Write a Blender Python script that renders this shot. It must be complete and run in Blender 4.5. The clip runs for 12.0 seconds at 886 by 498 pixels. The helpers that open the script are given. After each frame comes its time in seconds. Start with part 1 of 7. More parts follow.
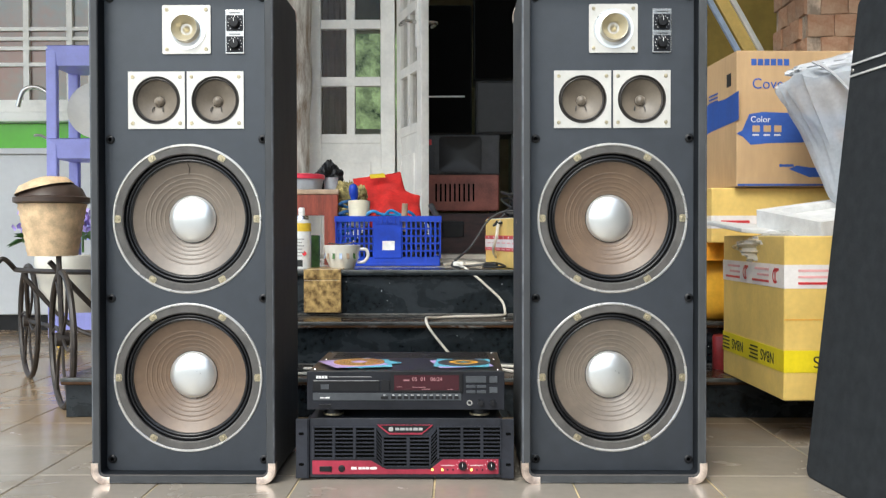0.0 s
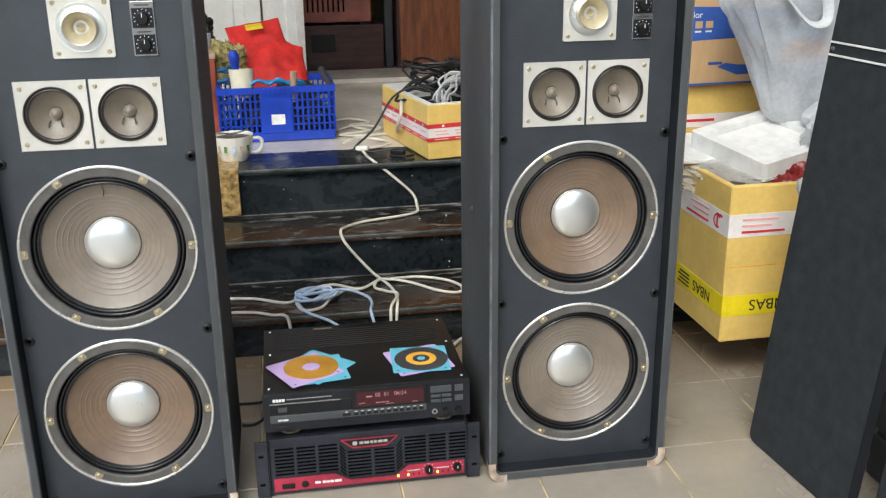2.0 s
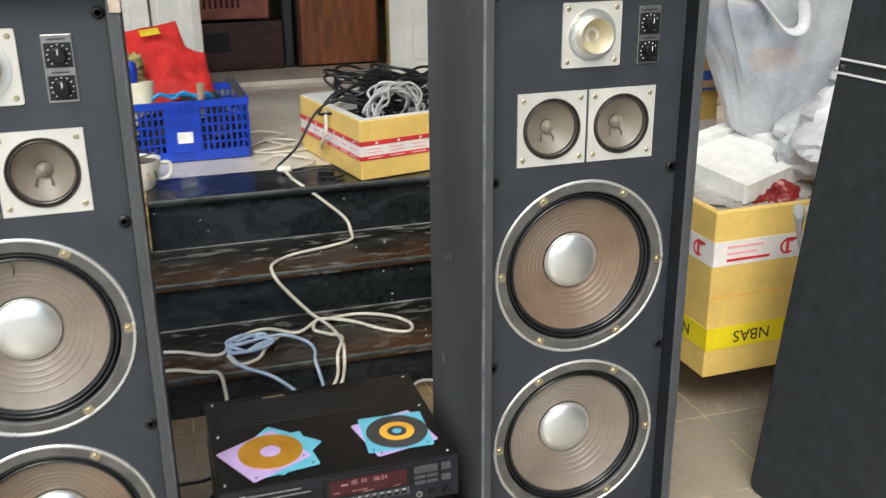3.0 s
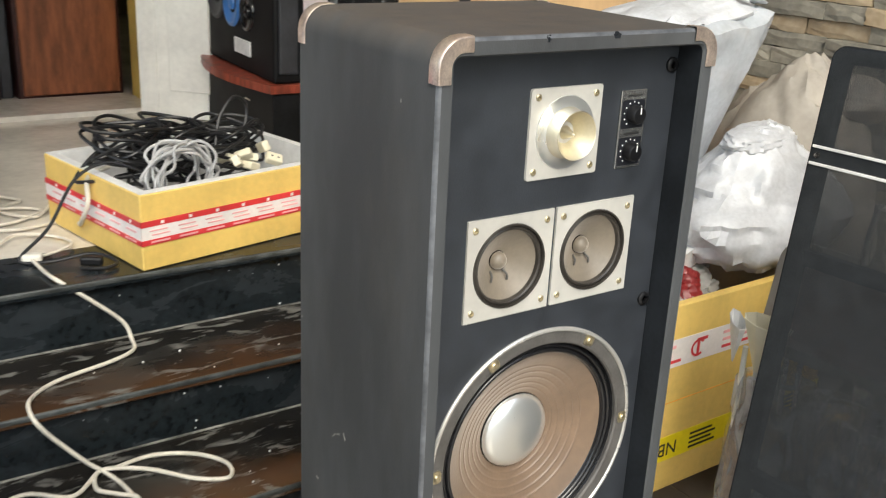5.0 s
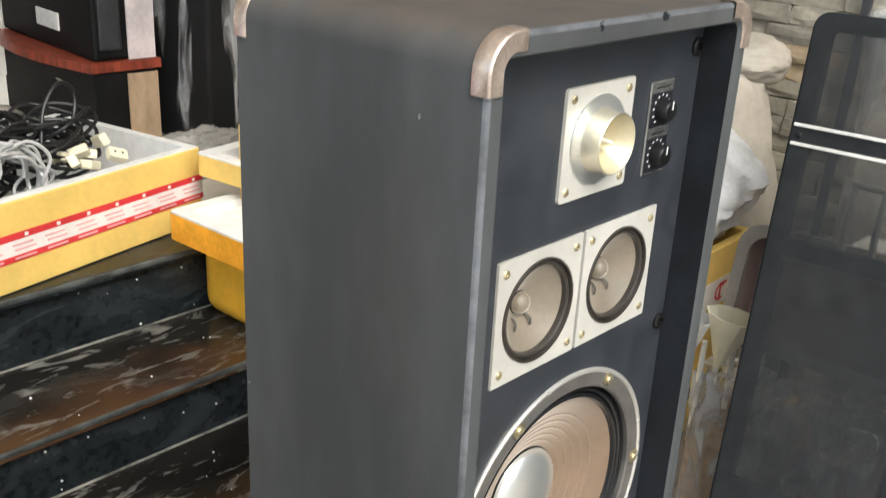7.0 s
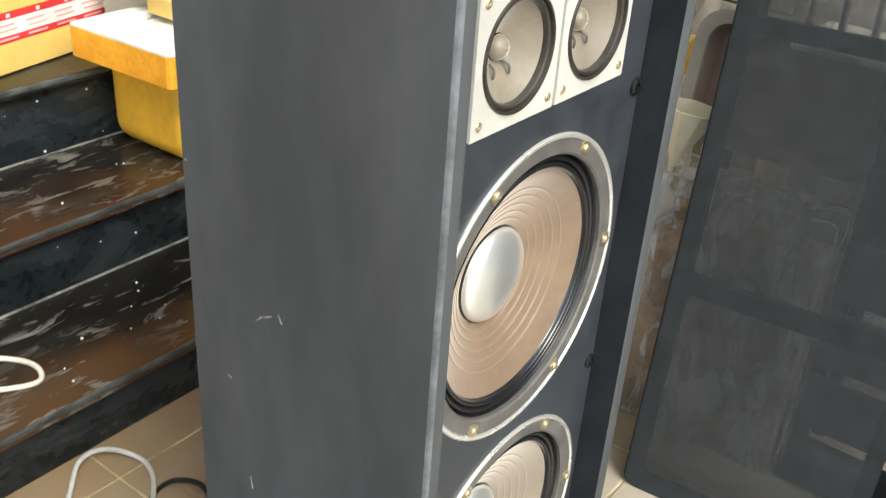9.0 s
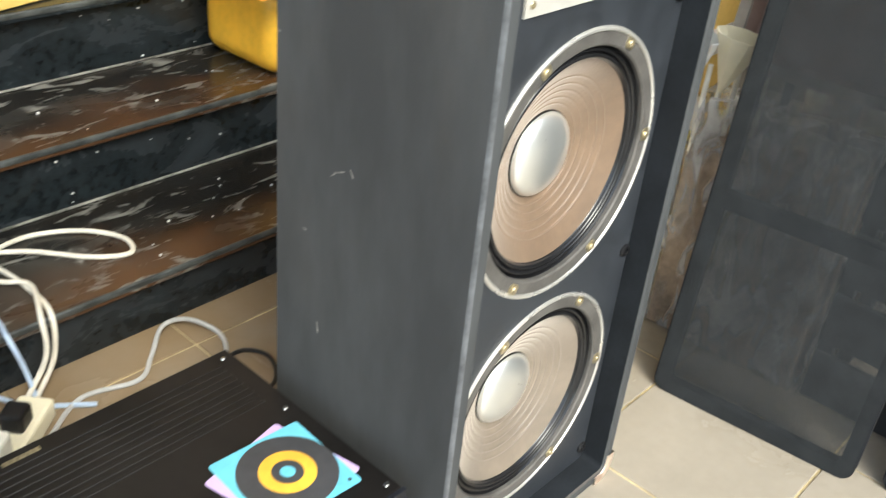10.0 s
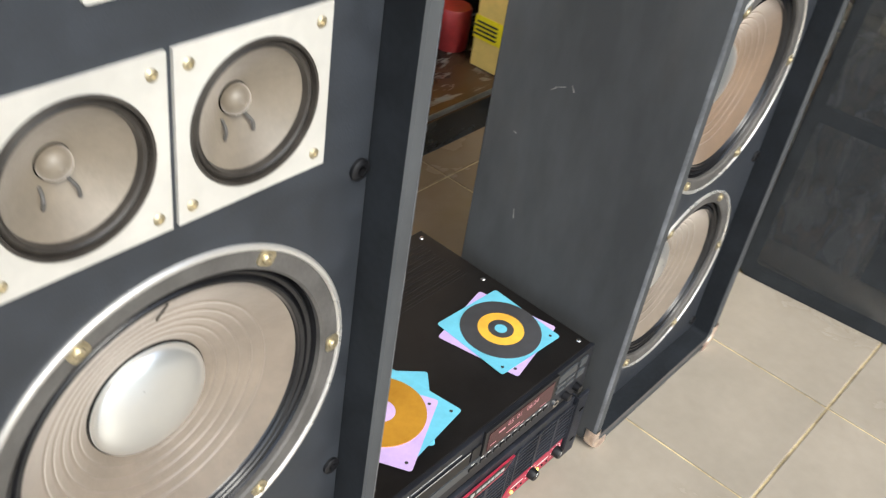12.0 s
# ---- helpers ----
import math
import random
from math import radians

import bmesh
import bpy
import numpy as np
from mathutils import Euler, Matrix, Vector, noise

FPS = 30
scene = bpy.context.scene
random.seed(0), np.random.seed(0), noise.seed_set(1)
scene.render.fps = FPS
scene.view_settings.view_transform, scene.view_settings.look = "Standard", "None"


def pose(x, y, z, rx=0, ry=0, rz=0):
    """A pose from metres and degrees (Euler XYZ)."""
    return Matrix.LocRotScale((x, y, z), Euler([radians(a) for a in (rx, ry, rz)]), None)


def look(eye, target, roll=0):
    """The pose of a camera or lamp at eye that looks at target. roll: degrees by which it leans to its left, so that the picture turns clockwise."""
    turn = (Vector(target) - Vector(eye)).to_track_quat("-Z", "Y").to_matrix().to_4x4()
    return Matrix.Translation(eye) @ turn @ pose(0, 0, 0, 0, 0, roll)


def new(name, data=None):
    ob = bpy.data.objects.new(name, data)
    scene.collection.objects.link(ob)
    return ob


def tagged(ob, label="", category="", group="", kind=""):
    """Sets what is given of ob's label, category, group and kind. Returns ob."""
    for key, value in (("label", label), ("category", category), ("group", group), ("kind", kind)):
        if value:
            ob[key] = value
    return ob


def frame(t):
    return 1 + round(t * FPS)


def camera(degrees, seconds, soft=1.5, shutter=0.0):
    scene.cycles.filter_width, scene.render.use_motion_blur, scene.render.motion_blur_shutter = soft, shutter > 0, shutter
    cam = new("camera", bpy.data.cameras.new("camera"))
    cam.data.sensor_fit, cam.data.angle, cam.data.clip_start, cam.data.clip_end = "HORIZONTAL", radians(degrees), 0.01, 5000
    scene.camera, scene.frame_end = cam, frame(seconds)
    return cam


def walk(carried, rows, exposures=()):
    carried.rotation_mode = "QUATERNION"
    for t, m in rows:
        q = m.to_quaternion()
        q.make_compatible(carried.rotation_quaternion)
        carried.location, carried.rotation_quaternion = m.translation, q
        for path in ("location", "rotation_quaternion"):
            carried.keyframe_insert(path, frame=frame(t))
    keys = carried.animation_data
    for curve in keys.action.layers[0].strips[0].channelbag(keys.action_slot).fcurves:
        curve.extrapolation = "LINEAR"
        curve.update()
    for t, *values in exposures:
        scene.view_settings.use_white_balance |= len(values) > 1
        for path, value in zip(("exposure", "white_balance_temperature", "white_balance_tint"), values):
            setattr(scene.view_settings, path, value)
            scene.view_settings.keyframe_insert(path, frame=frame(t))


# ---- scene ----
cam = camera(48.9, 12.0, soft=1.15, shutter=0.4)
PATH = [
    (0, (0.076, 0.038, 0.547), (0.049, 2.037, 0.515), -0.1),
    (0.5, (0.069, 0.08, 0.536), (0.074, 2.076, 0.41), -1.0),
    (1, (0.021, 0.207, 0.722), (0.117, 2.17, 0.351), -0.9),
    (1.5, (-0.095, 0.246, 1.053), (0.109, 2.149, 0.47), -0.2),
    (2, (-0.18, 0.342, 1.175), (0.131, 2.21, 0.531), -0.7),
    (2.5, (-0.258, 0.535, 1.217), (0.15, 2.37, 0.534), -1.1),
    (3, (-0.304, 0.696, 1.222), (0.25, 2.491, 0.536), -0.6),
    (3.5, (-0.36, 0.888, 1.25), (0.369, 2.627, 0.583), -0.0),
    (3.7, (-0.359, 0.951, 1.241), (0.414, 2.67, 0.573), 0.1),
    (5.3, (-0.312, 1.455, 1.247), (0.848, 2.938, 0.572), 3.0),
    (5.5, (-0.307, 1.521, 1.259), (0.914, 2.952, 0.58), 2.9),
    (6, (-0.306, 1.619, 1.28), (1.022, 2.953, 0.605), 2.8),
    (6.5, (-0.321, 1.665, 1.275), (1.056, 2.941, 0.586), 2.5),
    (7, (-0.324, 1.701, 1.233), (1.047, 2.954, 0.492), 3.0),
    (7.2, (-0.321, 1.72, 1.212), (1.057, 2.95, 0.445), 3.5),
    (8.8, (-0.302, 1.78, 1.096), (1.123, 2.804, 0.138), 3.8),
    (9, (-0.314, 1.775, 1.092), (1.1, 2.8, 0.117), 4.2),
    (9.5, (-0.367, 1.721, 1.081), (1.015, 2.764, 0.079), 5.2),
    (10, (-0.436, 1.656, 1.07), (0.872, 2.752, 0.026), 6.0),
    (10.5, (-0.553, 1.6, 1.073), (0.612, 2.807, -0.016), 6.4),
    (11, (-0.667, 1.591, 1.089), (0.377, 2.859, -0.051), 7.2),
    (11.5, (-0.738, 1.654, 1.11), (0.397, 2.792, -0.081), 8.9),
    (12, (-0.818, 1.758, 1.173), (0.469, 2.696, -0.037), 9.6),
]
walk(cam, [(t, look(eye, target, roll)) for t, eye, target, roll in PATH], exposures=[(0.0, 0.92, 6050, 3), (0.5, 0.82, 6050, 3), (1.0, 0.70, 6050, 2), (2.0, 0.84, 6150, 3), (2.5, 0.84, 6200, 3), (3.5, 0.92, 6350, 3), (5.5, 1.12, 6500, 3), (7.0, 1.27, 6400, 3), (9.0, 1.60, 6400, 1), (10.0, 1.65, 6350, 0), (11.0, 1.48, 6250, 1), (12.0, 1.27, 6250, 4)])

# ---- daylight: bright hazy sky from the open side of the porch ----
world = bpy.data.worlds.new("sky")
scene.world = world
world.use_nodes = True
wn = world.node_tree
sky = wn.nodes.new("ShaderNodeTexSky")
sky.sky_type, sky.sun_disc = "NISHITA", False
sky.sun_elevation, sky.sun_rotation = radians(47), radians(203)
sky.dust_density, sky.air_density = 3.4, 1.0
wn.links.new(sky.outputs[0], wn.nodes["Background"].inputs[0])
wn.nodes["Background"].inputs[1].default_value = 0.15
sun = new("sun", bpy.data.lights.new("sun", "SUN"))
sun.data.energy, sun.data.angle, sun.data.color = 0.85, radians(24), (1.0, 0.97, 0.92)
sun.matrix_world = look((-1.8, -4.2, 4.9), (0, 0, 0))


# ---- materials ----
def mat(name, color, rough=0.6, metal=0.0, var=0.12, scale=8.0, bump=0.0, bscale=60.0, color2=None, spec=0.5, coat=0.0,
        stretch=None, detail=6.0, trans=0.0, emit=None, power=0.0):
    """A surface with colour variation at two scales and fine relief."""
    m = bpy.data.materials.new(name)
    m.use_nodes = True
    nt = m.node_tree
    b = nt.nodes["Principled BSDF"]
    tc = nt.nodes.new("ShaderNodeTexCoord")
    mp = nt.nodes.new("ShaderNodeMapping")
    if stretch:
        mp.inputs["Scale"].default_value = stretch
    nt.links.new(tc.outputs["Object"], mp.inputs[0])
    big, fine = nt.nodes.new("ShaderNodeTexNoise"), nt.nodes.new("ShaderNodeTexNoise")
    for n, s in ((big, scale), (fine, scale * 9)):
        n.inputs["Scale"].default_value, n.inputs["Detail"].default_value = s, detail
        nt.links.new(mp.outputs[0], n.inputs["Vector"])
    add = nt.nodes.new("ShaderNodeMath")
    add.operation = "MULTIPLY_ADD"
    add.inputs[1].default_value = 0.35
    nt.links.new(fine.outputs[0], add.inputs[0])
    nt.links.new(big.outputs[0], add.inputs[2])
    ramp = nt.nodes.new("ShaderNodeValToRGB")
    c2 = color2 or tuple(min(1.0, c * (1 + 2.2 * var)) for c in color)
    c1 = color if color2 else tuple(c * (1 - 1.2 * var) for c in color)
    ramp.color_ramp.elements[0].position, ramp.color_ramp.elements[1].position = 0.5, 0.85
    ramp.color_ramp.elements[0].color, ramp.color_ramp.elements[1].color = (*c1, 1), (*c2, 1)
    nt.links.new(add.outputs[0], ramp.inputs[0])
    nt.links.new(ramp.outputs[0], b.inputs["Base Color"])
    rr = nt.nodes.new("ShaderNodeMapRange")
    rr.inputs["To Min"].default_value, rr.inputs["To Max"].default_value = max(0.03, rough * 0.8), min(1.0, rough * 1.2)
    nt.links.new(big.outputs[0], rr.inputs[0])
    nt.links.new(rr.outputs[0], b.inputs["Roughness"])
    b.inputs["Metallic"].default_value = metal
    b.inputs["Specular IOR Level"].default_value = spec
    b.inputs["Coat Weight"].default_value = coat
    b.inputs["Transmission Weight"].default_value = trans
    if emit:
        b.inputs["Emission Color"].default_value = (*emit, 1)
        b.inputs["Emission Strength"].default_value = power
    if bump:
        bn, bt = nt.nodes.new("ShaderNodeBump"), nt.nodes.new("ShaderNodeTexNoise")
        bt.inputs["Scale"].default_value, bt.inputs["Detail"].default_value = bscale, 4.0
        nt.links.new(mp.outputs[0], bt.inputs["Vector"])
        nt.links.new(bt.outputs[0], bn.inputs["Height"])
        bn.inputs["Strength"].default_value, bn.inputs["Distance"].default_value = bump, 0.004
        nt.links.new(bn.outputs[0], b.inputs["Normal"])
    return m


def varied(m, amount=0.25):
    """Lets each object of the material differ a little in brightness."""
    nt = m.node_tree
    b = nt.nodes["Principled BSDF"]
    old = b.inputs["Base Color"].links[0].from_socket
    info, rng, mix = nt.nodes.new("ShaderNodeObjectInfo"), nt.nodes.new("ShaderNodeMapRange"), nt.nodes.new("ShaderNodeHueSaturation")
    rng.inputs["To Min"].default_value, rng.inputs["To Max"].default_value = 1 - amount, 1 + amount
    nt.links.new(info.outputs["Random"], rng.inputs[0])
    nt.links.new(rng.outputs[0], mix.inputs["Value"])
    nt.links.new(old, mix.inputs["Color"])
    nt.links.new(mix.outputs[0], b.inputs["Base Color"])
    return m


def sheer(name, color, alpha, rough=0.6, scale=30.0, bump=0.0, spec=0.5):
    """Thin cloth or film: partly see-through."""
    m = mat(name, color, rough, scale=scale, bump=bump, bscale=18.0, spec=spec)
    m.node_tree.nodes["Principled BSDF"].inputs["Alpha"].default_value = alpha
    return m


def dusty(m, color, low, high, scale, stretch=(1, 1, 1), rough=0.7):
    """Lays dry dust stains, on granite risers also painted reflection, in a ragged shape over a dark gloss material."""
    nt = m.node_tree
    b = nt.nodes["Principled BSDF"]
    old, oldr = b.inputs["Base Color"].links[0].from_socket, b.inputs["Roughness"].links[0].from_socket
    tc, mp = nt.nodes.new("ShaderNodeTexCoord"), nt.nodes.new("ShaderNodeMapping")
    mp.inputs["Scale"].default_value = stretch
    nt.links.new(tc.outputs["Object"], mp.inputs[0])
    n = nt.nodes.new("ShaderNodeTexNoise")
    n.inputs["Scale"].default_value, n.inputs["Detail"].default_value, n.inputs["Roughness"].default_value = scale, 9.0, 0.62
    n.inputs["Distortion"].default_value = 0.6
    nt.links.new(mp.outputs[0], n.inputs["Vector"])
    r = nt.nodes.new("ShaderNodeMapRange")
    r.inputs["From Min"].default_value, r.inputs["From Max"].default_value = low, high
    r.clamp = True
    nt.links.new(n.outputs[0], r.inputs[0])
    mx = nt.nodes.new("ShaderNodeMix")
    mx.data_type = "RGBA"
    mx.inputs[7].default_value = (*color, 1)
    nt.links.new(r.outputs[0], mx.inputs[0])
    nt.links.new(old, mx.inputs[6])
    nt.links.new(mx.outputs[2], b.inputs["Base Color"])
    mr = nt.nodes.new("ShaderNodeMix")
    mr.inputs[3].default_value = rough
    nt.links.new(r.outputs[0], mr.inputs[0])
    nt.links.new(oldr, mr.inputs[2])
    nt.links.new(mr.outputs[0], b.inputs["Roughness"])
    return m


def streaked_film(name, stretch=(16, 16, 2.2), low=0.56):
    """Clear stretch film that shows only along its creases, whose glints are painted as pale streaks."""
    m = mat(name, (0.62, 0.63, 0.64), 0.12, bump=1.0, bscale=30, spec=1.0)
    nt = m.node_tree
    b = nt.nodes["Principled BSDF"]
    tc, mp, n, r = (nt.nodes.new(k) for k in ("ShaderNodeTexCoord", "ShaderNodeMapping", "ShaderNodeTexNoise", "ShaderNodeMapRange"))
    mp.inputs["Scale"].default_value, mp.inputs["Rotation"].default_value = stretch, (0.15, 0.25, 0)
    n.inputs["Scale"].default_value, n.inputs["Detail"].default_value, n.inputs["Distortion"].default_value = 1.0, 6.0, 0.8
    nt.links.new(tc.outputs["Object"], mp.inputs[0])
    nt.links.new(mp.outputs[0], n.inputs["Vector"])
    nt.links.new(n.outputs[0], r.inputs[0])
    # opacity rises in streaks that stand in for highlights on the film
    r.inputs["From Min"].default_value, r.inputs["From Max"].default_value, r.inputs["To Min"].default_value, r.inputs["To Max"].default_value = low, low + 0.16, 0.015, 0.65
    nt.links.new(r.outputs[0], b.inputs["Alpha"])
    return m


def brown_front(m, color):
    """Brown band along the front half of a tread, with a wandering edge."""
    nt = m.node_tree
    b = nt.nodes["Principled BSDF"]
    old = b.inputs["Base Color"].links[0].from_socket
    tc, sp, n = nt.nodes.new("ShaderNodeTexCoord"), nt.nodes.new("ShaderNodeSeparateXYZ"), nt.nodes.new("ShaderNodeTexNoise")
    nt.links.new(tc.outputs["Generated"], sp.inputs[0])
    nt.links.new(tc.outputs["Object"], n.inputs["Vector"])
    n.inputs["Scale"].default_value, n.inputs["Detail"].default_value = 4.0, 7.0
    w = nt.nodes.new("ShaderNodeMath")
    w.operation = "MULTIPLY_ADD"
    w.inputs[1].default_value = 0.9
    nt.links.new(n.outputs[0], w.inputs[0])
    nt.links.new(sp.outputs["Y"], w.inputs[2])
    r = nt.nodes.new("ShaderNodeMapRange")
    r.inputs["From Min"].default_value, r.inputs["From Max"].default_value, r.inputs["To Min"].default_value, r.inputs["To Max"].default_value = 0.52, 0.80, 0.75, 0.0
    nt.links.new(w.outputs[0], r.inputs[0])
    mx = nt.nodes.new("ShaderNodeMix")
    mx.data_type = "RGBA"
    mx.inputs[7].default_value = (*color, 1)
    nt.links.new(r.outputs[0], mx.inputs[0])
    nt.links.new(old, mx.inputs[6])
    nt.links.new(mx.outputs[2], b.inputs["Base Color"])
    return m


BAFFLE = mat("slate_baffle_paper", (0.019, 0.0215, 0.027), 0.52, var=0.12, scale=40, bump=0.12, bscale=600, spec=0.85)
VINYL = mat("charcoal_vinyl", (0.066, 0.069, 0.072), 0.6, var=0.16, scale=3.5, bump=0.1, bscale=700, stretch=(1, 1, 0.35), spec=0.12)
dusty(VINYL, (0.100, 0.092, 0.083), 0.50, 0.90, 2.2, (1, 1, 0.5), 0.65)
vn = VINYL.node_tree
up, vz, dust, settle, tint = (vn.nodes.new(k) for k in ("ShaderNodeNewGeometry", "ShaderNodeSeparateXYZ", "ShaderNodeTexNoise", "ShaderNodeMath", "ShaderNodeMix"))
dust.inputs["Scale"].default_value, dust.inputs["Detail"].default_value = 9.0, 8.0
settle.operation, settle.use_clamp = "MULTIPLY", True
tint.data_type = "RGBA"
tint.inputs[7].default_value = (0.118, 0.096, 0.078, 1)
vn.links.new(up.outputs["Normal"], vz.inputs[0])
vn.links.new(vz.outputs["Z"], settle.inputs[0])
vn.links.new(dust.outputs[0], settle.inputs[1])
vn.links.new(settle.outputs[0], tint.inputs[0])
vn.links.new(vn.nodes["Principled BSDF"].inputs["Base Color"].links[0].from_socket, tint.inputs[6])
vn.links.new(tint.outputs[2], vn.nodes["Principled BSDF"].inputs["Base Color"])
BAFFLE.node_tree.nodes["Principled BSDF"].inputs["Specular Tint"].default_value = (0.86, 0.93, 1.0, 1)
SCUFF = mat("bare_scuff", (0.17, 0.165, 0.155), 0.8, var=0.3, scale=90)
# paler than the cabinet: rubbed vinyl plus a painted edge highlight
LIP = mat("edge_highlight_and_rub", (0.092, 0.097, 0.106), 0.45, var=0.3, scale=16, bump=0.2, bscale=300)
RECESS = mat("black_recess", (0.011, 0.013, 0.016), 0.8, var=0.2, scale=16, spec=0.2)
ALU = mat("satin_aluminium_plate", (0.64, 0.62, 0.57), 0.42, metal=0.35, var=0.05, scale=10)
HORN = mat("pale_gold_horn", (0.74, 0.69, 0.56), 0.33, metal=0.9, var=0.05, scale=20)
THROAT = mat("gold_horn_bowl", (0.54, 0.48, 0.33), 0.40, metal=0.45, var=0.06, scale=30)
RING = mat("polished_ring", (0.70, 0.68, 0.64), 0.28, metal=0.65, var=0.015, scale=12)
BASKET = mat("grey_gasket", (0.085, 0.080, 0.074), 0.55, var=0.15, scale=25, bump=0.15, bscale=200)
MIDRUBBER = mat("brown_black_roll", (0.030, 0.026, 0.022), 0.35, var=0.2, scale=40)
RUBBER = mat("black_surround", (0.010, 0.010, 0.011), 0.2, var=0.2, scale=30)
CONE = mat("brown_paper_cone", (0.150, 0.098, 0.061), 0.5, spec=0.4, coat=0.32, var=0.12, scale=9, bump=0.1, bscale=260)
PALECONE = mat("greyed_paper_cone", (0.172, 0.138, 0.106), 0.5, spec=0.4, coat=0.45, var=0.12, scale=9, bump=0.1, bscale=260)
MIDCONE = mat("taupe_paper_cone", (0.165, 0.137, 0.102), 0.5, spec=0.5, coat=0.2, var=0.1, scale=20, bump=0.1, bscale=300)
for m in (CONE, PALECONE, MIDCONE):
    b = m.node_tree.nodes["Principled BSDF"]
    b.inputs["Coat Roughness"].default_value, b.inputs["Coat IOR"].default_value = 0.38, 1.75
    b.inputs["Sheen Weight"].default_value, b.inputs["Sheen Roughness"].default_value, b.inputs["Sheen Tint"].default_value = 1.0, 0.4, (1.0, 0.92, 0.84, 1)
DOME = mat("spun_aluminium_dome", (0.86, 0.87, 0.85), 0.29, metal=0.85, var=0.012, scale=12)
BOLT = mat("pale_brass_bolt", (0.46, 0.40, 0.27), 0.38, metal=0.85, var=0.2, scale=220)
CORNER = mat("worn_nickel_corner", (0.74, 0.57, 0.48), 0.32, metal=0.8, var=0.22, scale=45, bump=0.1, bscale=90)
DIALPLATE = mat("brushed_level_plate", (0.46, 0.46, 0.45), 0.22, metal=0.9, var=0.05, scale=40, stretch=(1, 1, 12))
BLACK = mat("black_plastic", (0.008, 0.008, 0.009), 0.38, var=0.2, scale=20, spec=0.35)
PANEL = mat("blue_black_panel", (0.012, 0.013, 0.017), 0.42, var=0.15, scale=14, spec=0.3)
MATTBLACK = mat("matt_black_metal", (0.018, 0.020, 0.027), 0.5, var=0.25, scale=12, bump=0.1, bscale=300, spec=0.4)
CDTOP = mat("black_steel_lid", (0.009, 0.008, 0.0075), 0.3, var=0.3, scale=6, bump=0.05, bscale=400, spec=0.3)
DEEPBLACK = mat("flat_black_board", (0.006, 0.006, 0.0065), 0.6, var=0.3, scale=12, spec=0.2)
# near-black for grilles and a crack, and for shade painted into openings
BLACK_AND_SHADE = mat("black_and_shade", (0.003, 0.003, 0.003), 0.9, spec=0.05)
GREYPRINT = mat("grey_print", (0.35, 0.35, 0.34), 0.5)
STRIPGREY = mat("grey_strip", (0.085, 0.092, 0.10), 0.35, metal=0.4)
WHITEPRINT = mat("white_print", (0.75, 0.74, 0.72), 0.5)
REDPANEL = mat("magenta_red_panel", (0.30, 0.024, 0.048), 0.4, var=0.15, scale=14)
DISPLAY = mat("red_display", (0.030, 0.006, 0.009), 0.15, emit=(0.9, 0.10, 0.16), power=0.012)
DIGIT = mat("lit_digits", (0.35, 0.16, 0.17), 0.4, emit=(1.0, 0.55, 0.55), power=0.05)
LED = mat("lit_led", (0.8, 0.7, 0.1), 0.3, emit=(1.0, 0.75, 0.12), power=1.4)
TILE = varied(mat("beige_floor_tile", (0.29, 0.257, 0.21), 0.2, var=0.12, scale=5, color2=(0.345, 0.305, 0.25), spec=0.32), 0.06)
dusty(TILE, (0.22, 0.18, 0.13), 0.55, 0.8, 3.0)
# tiles take their stains from the place in the room; ochre soil and a painted warm reflection run along the foot of the
# steps
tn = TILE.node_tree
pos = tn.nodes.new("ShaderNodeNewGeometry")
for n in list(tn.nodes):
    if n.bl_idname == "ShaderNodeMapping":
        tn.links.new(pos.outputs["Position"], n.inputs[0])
sep, soil_and_reflection, edge = tn.nodes.new("ShaderNodeSeparateXYZ"), tn.nodes.new("ShaderNodeMapRange"), tn.nodes.new("ShaderNodeTexNoise")
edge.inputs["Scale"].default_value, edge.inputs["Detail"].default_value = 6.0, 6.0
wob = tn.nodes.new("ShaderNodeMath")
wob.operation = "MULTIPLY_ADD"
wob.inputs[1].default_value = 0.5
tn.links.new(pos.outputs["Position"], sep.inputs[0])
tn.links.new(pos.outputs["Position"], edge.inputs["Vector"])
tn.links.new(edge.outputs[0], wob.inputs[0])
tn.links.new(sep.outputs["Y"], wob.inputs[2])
soil_and_reflection.inputs["From Min"].default_value, soil_and_reflection.inputs["From Max"].default_value = 2.72, 3.15
soil_and_reflection.inputs["To Max"].default_value = 0.75
tn.links.new(wob.outputs[0], soil_and_reflection.inputs[0])
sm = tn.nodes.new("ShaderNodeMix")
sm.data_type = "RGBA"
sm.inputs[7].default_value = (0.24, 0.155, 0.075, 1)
tn.links.new(soil_and_reflection.outputs[0], sm.inputs[0])
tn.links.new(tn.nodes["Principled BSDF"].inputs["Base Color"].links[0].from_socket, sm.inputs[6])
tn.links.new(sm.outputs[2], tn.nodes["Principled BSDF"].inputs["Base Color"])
GROUT = mat("yellowed_grout", (0.40, 0.32, 0.18), 0.8, var=0.3, scale=10)
GRANITE = mat("black_granite", (0.009, 0.012, 0.014), 0.2, var=0.3, scale=60, spec=0.35)
# bluish patches: dust spots together with the risers' blue reflection, painted in
dusty(GRANITE, (0.036, 0.043, 0.050), 0.46, 0.78, 7.0, (0.7, 1, 1.4), 0.5)
TREAD = mat("black_granite_tread", (0.009, 0.009, 0.009), 0.2, scale=12, color2=(0.018, 0.015, 0.012), spec=0.3, stretch=(0.7, 1.6, 1))
brown_front(TREAD, (0.080, 0.039, 0.018))
dusty(TREAD, (0.050, 0.048, 0.043), 0.48, 0.80, 5.0, (0.6, 1.6, 1), 0.5)
dusty(TREAD, (0.180, 0.175, 0.162), 0.56, 0.65, 15.0, (0.7, 2.1, 1), 0.6)
